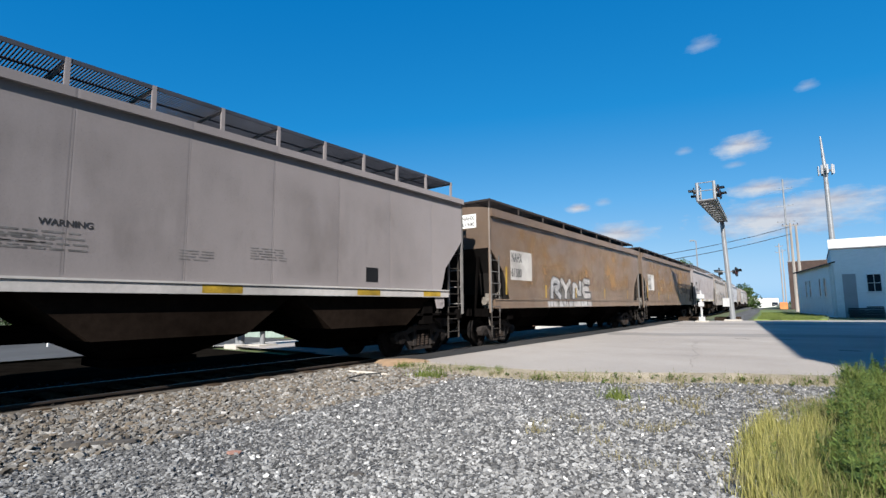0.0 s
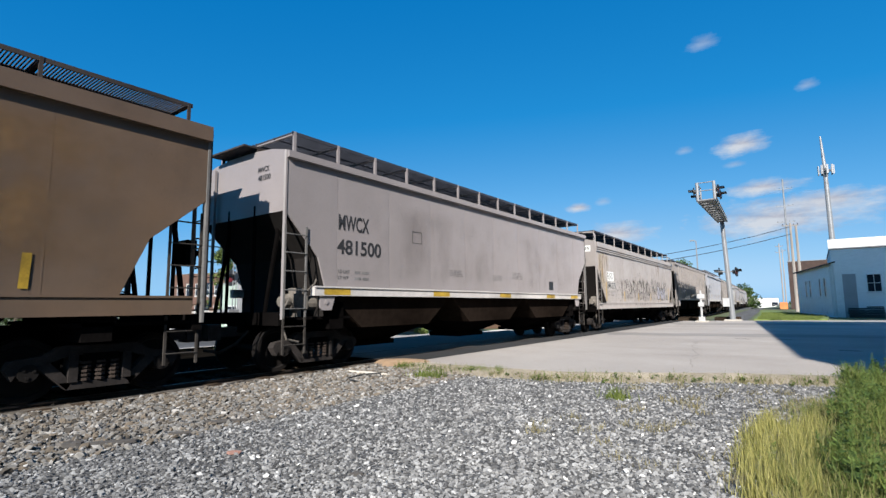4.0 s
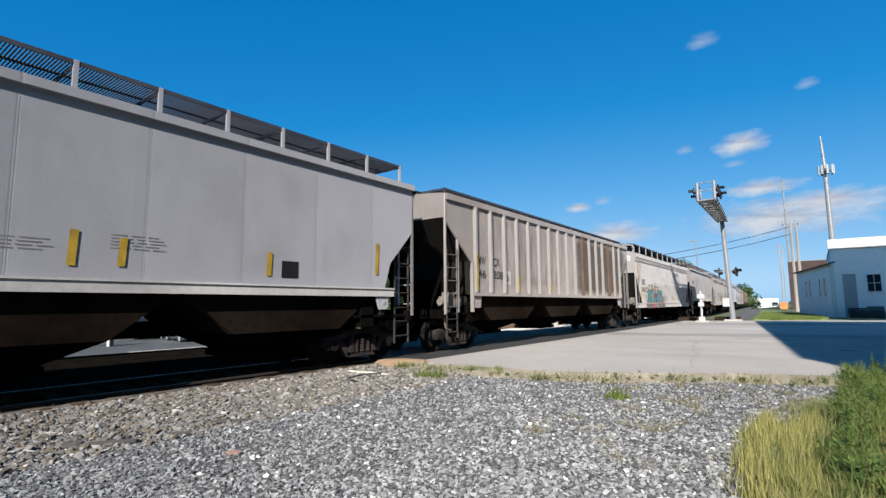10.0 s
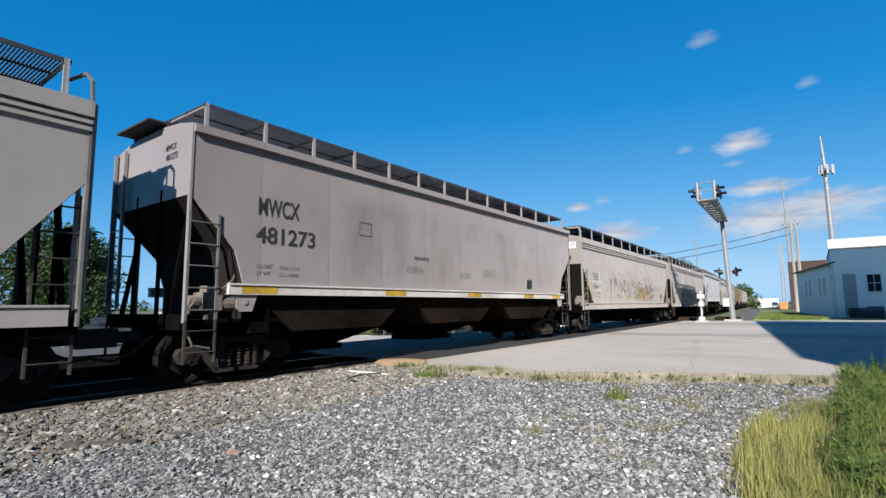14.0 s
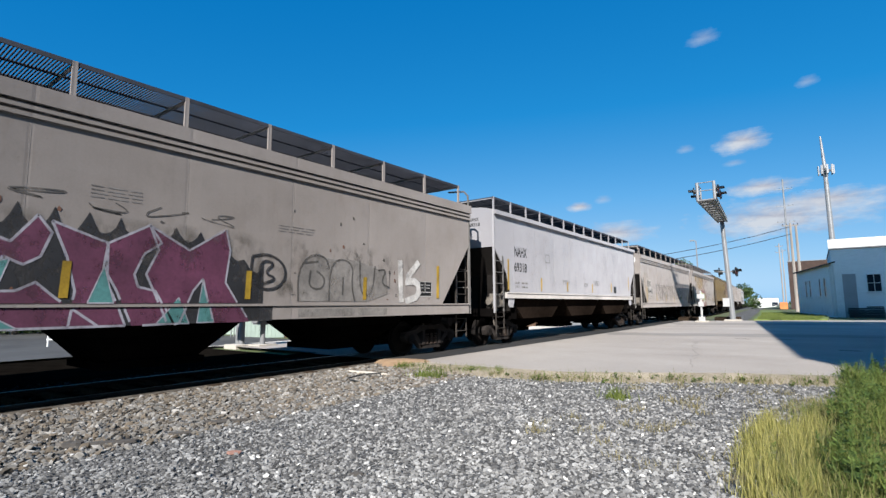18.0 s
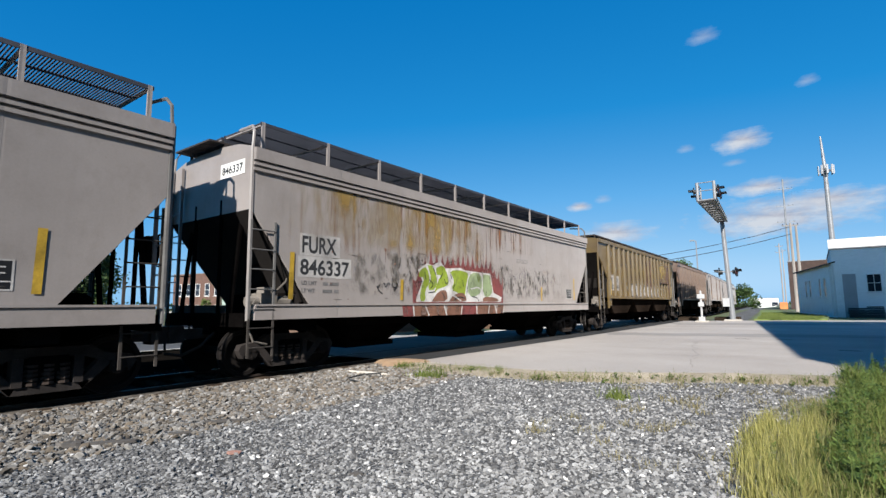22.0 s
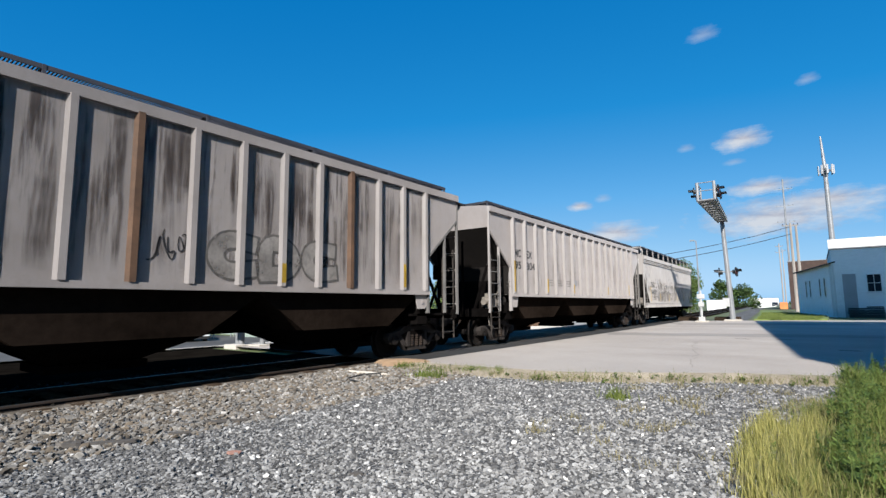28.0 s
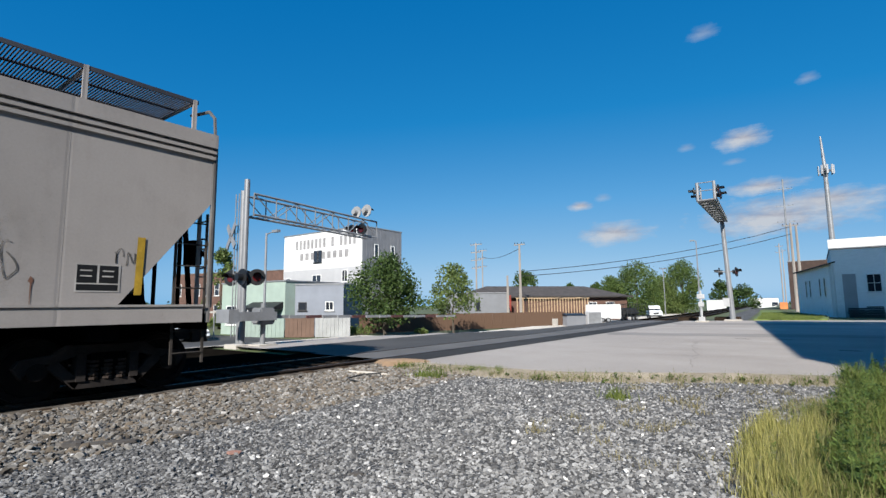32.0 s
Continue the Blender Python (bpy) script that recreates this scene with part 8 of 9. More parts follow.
def scuffs(car, hl, n, seed, z0=1.5, z1=3.7, mat="dull"):
    """Small blots, scrapes and short drips scattered over a side, too small to pick apart."""
    rng = random.Random(seed)
    bm = bmesh.new()
    for q in range(n):
        c, z = rng.uniform(1.6, 15.2) - hl, z0 + (z1 - z0) * rng.random() ** 1.6
        w, h = rng.uniform(0.012, 0.05), rng.uniform(0.015, 0.07)
        x = HW + 0.0052 + 0.00008 * q
        if rng.random() < 0.3:
            w, h = rng.uniform(0.06, 0.2), 0.009
        k = 7
        ring = [bm.verts.new((x, c + w * math.cos(6.283 * i / k) * rng.uniform(0.5, 1.1), z + h * math.sin(6.283 * i / k) * rng.uniform(0.5, 1.1))) for i in range(k)]
        bm.faces.new(ring)
        if h > 0.05 and rng.random() < 0.3:
            drop = rng.uniform(0.1, 0.4)
            bm.faces.new([bm.verts.new((x + 0.00004, c + dy, z + dz)) for dy, dz in ((-0.010, -h * 0.4), (0.010, -h * 0.4), (0.004, -h - drop), (-0.003, -h - drop))])
    part("weathering", bm, G[mat], car, "small dark blots and scrapes")["kind"] = "stuff"


def bars(car, hl, d0, d1, z, rows, mat, h=0.05, gap=0.09, seed=1):
    """Small stencilled data too small to read, as plain bars."""
    rng = random.Random(seed)
    for r in range(rows):
        d = d0
        while d < d1 - 0.08:
            w = min(rng.uniform(0.12, 0.34), d1 - d)
            side_patch("stencil_bar", car, d - hl, d + w - hl, z - r * gap, z - r * gap + h, mat, 0.005)
            d += w + 0.05


def mark(car, hl, mark_words, number, d, z_mark, z_num, h, panel=None, wm=None, wn=None, panel_mat="white_paint"):
    if panel:
        side_patch("number_panel", car, panel[0] - hl, panel[1] - hl, panel[2], panel[3], M[panel_mat], 0.004, label="pale painted number panel")
    side_text(mark_words, car, d - hl, z_mark, h, M["stencil_black"], wm, label="black stencilled reporting mark")
    side_text(number, car, d - 0.04 - hl, z_num, h * 0.94, M["stencil_black"], wn, label="black stencilled car number")


def end_text(car, hl, words, z, h, x0=0.45, w=0.8, panel=True):
    if panel:
        bm = bmesh.new()
        vs = [bm.verts.new(p) for p in ((x0 - 0.06, -hl - 0.004, z - 0.06), (x0 + w + 0.06, -hl - 0.004, z - 0.06), (x0 + w + 0.06, -hl - 0.004, z + h + 0.06), (x0 - 0.06, -hl - 0.004, z + h + 0.06))]
        bm.faces.new(vs)
        part("end_panel", bm, M["white_paint"], car)
    key = ("text", words, h, w)
    if key not in MESH:
        me = text_mesh(words, h, w)
        me.materials.append(None)
        MESH[key] = me
    ob = share("lettering", MESH[key], car, Matrix(((1, 0, 0, x0), (0, 0, -1, -hl - 0.008), (0, 1, 0, z), (0, 0, 0, 1))))
    ob.material_slots[0].link = "OBJECT"
    ob.material_slots[0].material = M["stencil_black"]


def stripe(car, hl, d, z0, z1, w=0.11, worn=False):
    side_patch("reflector", car, d - hl, d + w - hl, z0, z1, M["yellow_mark"], 0.0165, 0.02, "yellow reflective strip")


def placards(car, hl, d, z):
    """Two small dark data plates and a bar below them on one pale ground."""
    side_patch("placard_ground", car, d - 0.02 - hl, d + 0.56 - hl, z - 0.13, z + 0.28, M["pale_panel"], 0.0065)
    for q in range(2):
        side_patch("placard", car, d + q * 0.28 - hl, d + q * 0.28 + 0.25 - hl, z, z + 0.26, M["black_paint"], 0.008, label="small black data placard")
        for r in range(2):
            side_patch("stencil_bar", car, d + q * 0.28 + 0.04 - hl, d + q * 0.28 + 0.19 - hl, z + 0.09 + 0.08 * r, z + 0.11 + 0.08 * r, M["pale_panel"], 0.010)
    side_patch("placard", car, d - hl, d + 0.53 - hl, z - 0.11, z - 0.02, M["black_paint"], 0.008)


def plate_boxes(car, hl, d, z, w=0.38, h=0.30):
    x = HW + 0.005
    bm = bmesh.new()
    ribbon(bm, [(d - hl, z), (d + w - hl, z), (d + w - hl, z + h), (d - hl, z + h)], 0.02, x)
    part("stencil_frame", bm, M["stencil_black"], car)


ST = M["stencil_black"]
M["stencil_worn"] = plain("worn_stencil_paint", (0.19, 0.18, 0.175), 0.7, 0.0, 0.5, 14, 0.0)


def dress_chord(i, number, d=1.35, zm=2.50, panel=True, rear=0.0, strips=(4.0, 6.9, 9.72, 12.7)):
    car = BUILT[i]
    hl = KINDS["chord"]["L"] / 2
    mark(car, hl, "FURX", number, d, zm, zm - 0.46, 0.36, (d - 0.06, d + 1.02, zm - 0.05, zm + 0.41) if panel else None, 0.92, 1.34, "white_paint" if i == 4 else "pale_panel")
    if panel:
        side_patch("number_panel", car, d - 0.1 - hl, d + 1.36 - hl, zm - 0.50, zm - 0.06, M["pale_panel"], 0.0038)
    side_text("LD LMT", car, d - hl, zm - 0.66, 0.085, M["stencil_worn"])
    side_text("LT WT", car, d - hl, zm - 0.82, 0.085, M["stencil_worn"])
    bars(car, hl, d + 0.55, d + 1.0, zm - 0.66, 2, M["stencil_worn"], 0.07, 0.16, i)
    end_text(car, hl, number, 4.0, 0.17, 0.5, 0.75, True)
    stripe(car, hl, d - 0.32, 1.5, 2.45)
    for dd in strips:
        stripe(car, hl, dd, 1.5, 2.02)
    stripe(car, hl, 15.5 + rear, 1.55, 2.45)
    placards(car, hl, 14.75 + rear, 1.72)
    bars(car, hl, 6.0, 7.4, 1.25, 2, M["stencil_worn"], 0.016, 0.05, i + 3)
    bars(car, hl, 11.0, 12.0, 1.25, 2, M["stencil_worn"], 0.016, 0.05, i + 4)
    stain(car, "mould", 2.2, 15.0, 1.5, 2.75, hl)
    scuffs(car, hl, 14 if i in (8, 19) else 44, 200 + i, 1.5, 3.4)
    scuffs(car, hl, 22, 300 + i, 1.5, 2.9, "rustbrown")
    plate_boxes(car, hl, 4.9, 2.45, 0.34, 0.28)
    bars(car, hl, 7.2, 7.9, 3.15, 4, M["stencil_worn"], 0.016, 0.055, i + 7)
    bars(car, hl, 10.4, 11.3, 2.95, 3, M["stencil_worn"], 0.016, 0.055, i + 8)
    return car, hl


def dress_grey(i, words, number, d=1.4, zm=3.05, tone=0):
    car = BUILT[i]
    hl = KINDS["grey"]["L"] / 2
    mark(car, hl, words, number, d, zm, zm - 0.54, 0.36, None, 0.95, 0.96 if len(number) == 5 else 1.4)
    side_text("LD LMT", car, d - hl, 2.09, 0.075, M["stencil_worn"])
    side_text("LT WT", car, d - hl, 1.95, 0.075, M["stencil_worn"])
    bars(car, hl, d + 0.5, d + 0.95, 2.09, 2, M["stencil_worn"], 0.06, 0.14, i)
    plate_boxes(car, hl, 3.95, 3.0)
    end_text(car, hl, words, 4.2, 0.12, 0.6, 0.4, False)
    end_text(car, hl, number, 4.02, 0.12, 0.6, 0.45, False)
    side_patch("placard", car, 12.3 - hl, 12.7 - hl, 1.92, 2.26, M["black_paint"], 0.006, label="small black data placard")
    bars(car, hl, 5.6, 6.3, 2.35, 4, M["stencil_worn"], 0.016, 0.05, i + 1)
    bars(car, hl, 8.0, 8.6, 2.3, 4, M["stencil_worn"], 0.016, 0.05, i + 2)
    bars(car, hl, 9.3, 10.1, 2.45, 5, M["stencil_worn"], 0.016, 0.05, i + 3)
    if not tone:
        stain(car, "film", 1.5, 15.0, 1.8, 4.0, hl)
    else:
        stain(car, "dust", 1.2, 15.4, 1.8, 4.3, hl)
    for dd, z0, z1 in ((0.84, 1.86, 2.92),):
        if tone:
            stripe(car, hl, dd, z0, z1)
        return car, hl


def sill_marks(car, hl):
    for d in (1.0, 4.8, 8.4, 12.0, 14.4):
        side_patch("reflector", car, d - hl, d + 0.75 - hl, 1.60, 1.745, M["yellow_mark"], 0.0385, label="yellow reflective strip")


def dress_rib(i, marks, z_up=2.75, z_low=2.3, h=0.27, yellow=True, film=True, runs="brown_runs"):
    car = BUILT[i]
    hl = KINDS["rib"]["L"] / 2
    rows = ((z_up, marks[0]), (z_low, marks[1]))
    for z, pair in rows:
        for q, w in enumerate(pair):
            if w:
                side_text(w, car, 1.72 + q * 0.9 - hl, z, h, ST, 0.22 * len(w) + 0.02, label="black stencilled car lettering")
    for q in range(3):
        bars(car, hl, 4.4 + 0.9 * q, 4.95 + 0.9 * q, 2.3, 3, M["stencil_worn"], 0.035, 0.1, i + q)
    if yellow:
        for d, z1 in ((1.5, 2.9), (4.2, 2.35), (6.9, 2.2), (11.4, 2.2), (15.0, 2.4)):
            side_patch("reflector", car, d - hl, d + 0.1 - hl, 1.82, z1, M["yellow_mark"], RIB + 0.004, 0.0, "yellow reflective strip")
    stain(car, runs, 1.4, 16.0, 1.85, 4.4, hl)
    if film:
        stain(car, "film", 0.6, 16.8, 1.7, 4.5, hl, 0.003)
    return car, hl


G["rust"] = plain("rusted_rib_steel", (0.135, 0.072, 0.04), 0.8, 0.0, 0.5, 4, 0.2)


def rust_ribs(car, which):
    """Ribs whose paint has rusted away."""
    near = [c for c in car.children if c.name.split(".")[0] == "rib"]
    for q in which:
        for c in (near[q], near[17 + q]):
            c.material_slots[0].material = G["rust"]


M["pale_panel"] = plain("pale_number_panel", (0.40, 0.38, 0.36), 0.6, 0.0, 0.35, 6, 0.0)

# grey car with warnings at the head
car, hl = dress_grey(0, "MWCX", "481422")
side_text("WARNING", car, 6.1 - hl, 2.5, 0.1, ST)
bars(car, hl, 5.7, 6.7, 2.4, 4, M["stencil_worn"], 0.026, 0.08, 7)
sill_marks(car, hl)
# the two brown cars
for i, num in ((1, "61580"), (2, "61625")):
    car, hl = BUILT[i], KINDS["brown"]["L"] / 2
    mark(car, hl, "NAHX", num, 1.45, 2.85, 2.32, 0.33, (1.35, 3.0, 2.22, 3.25), 0.78, 0.76, "pale_panel")
    stripe(car, hl, 0.95, 1.7, 2.65)
    for d in (4.1, 7.2, 11.0, 14.9):
        stripe(car, hl, d, 1.62, 2.1)
    end_text(car, hl, "NAHX", 4.2, 0.14, 0.5, 0.5, True)
    end_text(car, hl, num, 4.0, 0.12, 0.5, 0.5, True)
    plate_boxes(car, hl, 13.2, 1.75, 0.7, 0.3)
    stain(car, "warm", 0.6, 16.8, 1.9, 4.3, hl)
    stain(car, "film", 0.6, 16.8, 1.5, 2.9, hl, 0.0037)
    bars(car, hl, 6.0, 7.2, 1.36, 1, M["pale_panel"], 0.05, 0.1, i)
jagged_ground(BUILT[1], KINDS["brown"]["L"] / 2, 4.5, 9.2, 1.56, 2.2, "dull", 22, 18, 0.12)
piece(BUILT[1], KINDS["brown"]["L"] / 2, "RYNE", 4.5, 9.1, 1.56, 2.50, ["silver", "pale"], "black", 21, 0.23, 0.05, 1, None, "white", "silver spray-painted letter")
sill_paint(BUILT[1], KINDS["brown"]["L"] / 2, 4.3, 9.1, 1.26, 1.5, ["silver", "pale"], "black", 3)
bars(BUILT[2], KINDS["brown"]["L"] / 2, 5.0, 14.0, 1.34, 1, M["pale_panel"], 0.11, 0.1, 12)

car, hl = dress_grey(3, "MWCX", "481500")
sill_marks(car, hl)
# pale car with drips
car, hl = dress_chord(4, "846335", 1.58, 2.60, strips=(4.4, 7.3, 10.27, 12.9))
stain(car, "drips", 2.3, 12.4, 1.9, 2.75, hl, 0.0055)
stain(car, "ochre", 0.1, 1.9, 1.5, 4.2, hl, 0.005)
scribble(car, hl, 4.0, 6.9, 1.55, 2.2, "dull", 31, 0.03, 5)
spray_lines(car, hl, [
    [(7.2, 1.58), (7.35, 1.91), (7.64, 1.96), (8.15, 2.04), (8.29, 2.01), (8.17, 1.8), (7.98, 1.63), (7.66, 1.62), (7.6, 1.73), (7.71, 1.89), (7.99, 1.87), (7.87, 1.75)],
    [(8.22, 2.01), (8.43, 2.13), (8.58, 2.08), (8.56, 1.86), (8.36, 1.56)], [(8.42, 1.65), (8.63, 1.87), (8.89, 2.01)],
    [(8.64, 1.7), (8.7, 1.96), (9.22, 2.13), (9.33, 2.09), (9.32, 1.9), (9.2, 1.72)], [(8.93, 1.53), (8.87, 1.79), (8.97, 1.8), (9.02, 1.53)],
    [(9.16, 1.67), (9.32, 1.9), (9.78, 1.95), (9.83, 1.79), (10.37, 2.11)], [(9.43, 1.59), (9.46, 1.77), (9.55, 1.73), (9.7, 1.55)], [(10.12, 2.05), (10.32, 2.11), (10.38, 1.96)]], "black", 0.045)
stain(car, "mould", 5.0, 15.0, 2.0, 2.95, hl, 0.0065)
spray_fill(car, hl, [(12.23, 2.50), (12.61, 2.49), (12.97, 2.11), (12.9, 1.79), (12.64, 1.63), (12.3, 1.62)], "lilac", 1)
spray_fill(car, hl, [(12.51, 2.2), (12.7, 2.15), (12.71, 1.87), (12.53, 1.84)], "faded", 1, 0.001)
spray_fill(car, hl, [(13.1, 2.24), (13.8, 2.35), (13.87, 1.63), (13.12, 1.61)], "lilac", 1)
spray_fill(car, hl, [(13.98, 2.36), (14.5, 2.47), (14.52, 1.64), (14.0, 1.63)], "lilac", 1)
spray_lines(car, hl, [
    [(12.27, 2.55), (12.61, 2.5), (12.97, 2.1), (12.9, 1.8), (12.64, 1.62), (12.30, 1.62), (12.27, 2.55)], [(13.1, 2.24), (13.7, 2.34), (13.8, 2.15), (13.19, 1.99), (13.17, 1.68), (13.72, 1.62)],
    [(13.89, 2.42), (14.08, 2.17), (13.99, 1.89), (14.28, 1.63)], [(14.3, 2.52), (14.47, 2.05), (14.38, 1.64)], [(13.01, 2.40), (14.27, 2.38)], [(13.05, 2.4), (13.05, 1.6), (13.85, 1.58)], [(13.9, 1.62), (13.92, 2.4)], [(14.5, 2.5), (14.12, 2.1), (14.55, 1.62)]], "black", 0.042, 1)
bars(car, hl, 1.0, 6.0, 1.2, 1, G["dull"], 0.12, 0.1, 44)
stain(car, "rust_runs", 12.0, 13.0, 3.2, 4.1, hl, 0.006)
stain(car, "drips", 9.5, 15.5, 2.2, 2.9, hl, 0.0062)
# rib-sided car with company mark, drawn as plain bars
car, hl = dress_rib(5, (("RW", "CX"), ("46", "04")), 2.65, 2.2)
for q in range(7):
    side_patch("mark_stripe", car, 11.3 - hl, 12.0 - hl, 3.1 + q * 0.13, 3.16 + q * 0.13, ST, 0.006)
for z, n, d0 in ((3.56, 7, 12.42), (3.04, 8, 12.36)):
    # bold letter-sized bars painted straight over the ribs
    for q in range(n):
        d = d0 + q * 0.345
        tall = 0.50 if q == 0 else 0.34 + 0.12 * (q % 3 == 1)
        for e, w, h0, h1 in ((0.0, 0.10, 0.0, tall), (0.10, 0.16, tall * 0.42, tall * 0.62), (0.19, 0.08, 0.0, tall * 0.75)):
            at = (d + e - 1.55) % 0.9
            side_patch("mark_bar", car, d + e - hl, d + e + w - hl, z + h0, z + h1, ST, RIB + 0.003 if at < 0.07 or at > 0.8 else 0.0075)
# clean grey car
car, hl = dress_grey(6, "NAHX", "69290", tone=1)
for d, z0, z1 in ((3.65, 1.9, 2.35), (8.76, 1.96, 2.48), (9.4, 1.98, 2.42), (11.95, 1.95, 2.4), (14.9, 2.1, 2.85)):
    stripe(car, hl, d, z0, z1)
side_patch("reflector", car, 3.65 - hl, 4.25 - hl, 1.9, 1.95, M["yellow_mark"], 0.012)
# rib-sided grey car
stain(BUILT[7], "grime", 9.5, 17.45, 1.72, 4.45, KINDS["rib"]["L"] / 2, 0.0052)
stain(BUILT[5], "ochre", 13.6, 17.4, 1.72, 4.5, KINDS["rib"]["L"] / 2, 0.0056)
stain(BUILT[5], "brown_runs", 0.4, 17.4, 2.6, 4.5, KINDS["rib"]["L"] / 2, 0.0062)
stain(BUILT[5], "film", 0.4, 8.5, 1.72, 4.45, KINDS["rib"]["L"] / 2, 0.0052)
car, hl = dress_rib(7, (("MW", "CX"), ("46", "208")), 2.62, 2.2)
side_text("6", car, 3.5 - hl, 2.15, 0.27, ST, 0.18)
side_patch("number_panel", car, 3.4 - hl, 3.85 - hl, 2.05, 2.5, M["pale_panel"], 0.004)
rust_ribs(car, (10, 14))
# red and teal piece
car, hl = dress_chord(8, "846322", 1.35, 2.52, False, 0.0, (3.9, 6.45, 8.44, 10.32, 13.08))
jagged_ground(car, hl, 2.6, 7.5, 1.42, 2.0, "red", 50, 20, 0.14)
piece(car, hl, "AFIER", 2.75, 7.0, 1.43, 2.26, ["teal"], "maroon", 51, 0.25, 0.04, 0, None, None, "teal spray-painted letter")
spray_fill(car, hl, [(2.4, 1.44), (2.75, 1.70), (4.4, 1.72), (4.4, 1.44)], "teal", 0, 0.0022)
stain(car, "ochre", 2.3, 5.6, 1.9, 2.5, hl, 0.0064)
stain(car, "ochre", 2.2, 3.1, 1.44, 1.95, hl, 0.0068)
spray_lines(car, hl, [
    [(2.88, 2.54), (3.88, 2.53)], [(2.88, 2.54), (2.99, 2.2)], [(3.31, 2.54), (3.33, 2.26)], [(3.88, 2.53), (3.79, 2.23)],
    [(4.04, 2.31), (4.12, 2.53), (4.29, 2.58), (4.42, 2.46), (4.4, 2.29)], [(4.42, 2.46), (4.63, 2.48), (4.62, 2.26)], [(4.69, 2.37), (4.79, 2.48), (5.43, 2.48), (5.44, 2.27)],
    [(5.43, 2.44), (6.01, 2.44), (5.99, 2.15)]], "black", 0.03, 0)
spray_lines(car, hl, [
    [(6.35, 2.43), (7.18, 2.41), (7.11, 2.12)], [(7.36, 1.98), (7.4, 2.24), (7.75, 2.40), (7.95, 2.17), (7.69, 1.87)], [(8.05, 1.69), (8.0, 2.0), (8.22, 2.06), (8.36, 1.85), (8.25, 1.66)],
    [(7.0, 1.75), (7.2, 1.95), (7.5, 1.7), (7.9, 1.8)], [(7.9, 2.1), (8.2, 2.2), (8.35, 2.05)]], "faded", 0.026, 2)
stain(car, "teal_mist", 6.7, 8.4, 1.44, 1.95, hl, 0.0064)
sill_paint(car, hl, 2.2, 7.6, 1.08, 1.36, ["red", "teal", "red", "red", "teal", "maroon"], "dull", 53)
bars(car, hl, 7.8, 10.8, 1.2, 1, G["faded"], 0.1, 0.1, 58)
stain(car, "ochre", 0.3, 1.6, 2.6, 4.0, hl, 0.005)

car, hl = dress_grey(9, "MWCX", "481273", 1.3, 3.1)
side_text("WARNING", car, 5.9 - hl, 2.55, 0.1, ST)
sill_marks(car, hl)
# drip-marked car
car, hl = dress_chord(10, "846417")
stain(car, "drips", 3.0, 15.0, 2.0, 3.1, hl, 0.0055)
stain(car, "drips", 6.0, 14.5, 1.7, 2.6, hl, 0.006)
stain(car, "ochre", 8.0, 12.5, 1.5, 2.4, hl, 0.005)
side_text("CAUTION", car, 8.75 - hl, 1.72, 0.08, ST)
# purple piece
car, hl = dress_chord(11, "846391", 1.31, 2.48)
jagged_ground(car, hl, 3.9, 10.1, 1.42, 2.46, "black", 60, 30, 0.34)
side_patch("graffiti_cloud", car, 3.75 - hl, 10.3 - hl, 1.09, 1.38, G["black"], 0.0362)
wild_letter(car, hl, [(4.59, 2.62), (5.09, 2.34), (5.43, 2.45), (5.57, 2.73), (5.69, 2.45), (5.63, 2.12), (5.45, 1.94), (5.1, 2.08), (4.97, 1.85), (5.76, 1.96), (5.92, 1.8), (5.93, 1.49), (5.67, 1.1), (4.27, 1.1), (4.45, 1.5), (4.34, 1.95), (4.62, 1.7), (4.85, 1.56), (5.3, 1.52), (5.41, 1.66), (4.84, 1.74), (4.58, 1.87), (4.69, 2.26)], "purple", "lilac", 0.0, 0.035, "purple spray-painted letter")
wild_letter(car, hl, [(5.8, 2.49), (6.13, 2.32), (6.34, 2.24), (6.61, 2.63), (6.78, 2.4), (6.67, 2.06), (6.49, 1.94), (6.28, 2.04), (6.18, 1.81), (6.14, 1.58), (6.43, 1.59), (6.64, 1.71), (6.87, 1.5), (7.4, 1.09), (6.32, 1.09), (5.97, 1.49), (5.8, 2.13)], "purple", "lilac", 0.0004)
wild_letter(car, hl, [(6.77, 2.57), (7.47, 2.32), (7.42, 1.86), (7.59, 1.51), (7.75, 1.09), (7.03, 1.09), (7.09, 1.6), (6.97, 2.08)], "purple", "lilac", 0.0008)
wild_letter(car, hl, [(7.47, 2.32), (8.04, 2.66), (8.23, 2.39), (7.98, 2.2), (7.85, 1.87), (7.91, 1.68), (8.17, 1.62), (8.46, 1.1), (7.84, 1.08), (7.62, 1.61), (7.48, 1.86)], "purple", "lilac", 0.0012)
wild_letter(car, hl, [(8.04, 2.66), (8.68, 2.31), (9.32, 2.74), (9.41, 2.36), (9.34, 1.79), (9.82, 1.08), (9.14, 1.06), (8.93, 1.84), (8.77, 1.63), (8.55, 1.1), (8.37, 1.07), (8.17, 1.56), (8.02, 1.88), (8.19, 2.28)], "purple", "lilac", 0.0016)
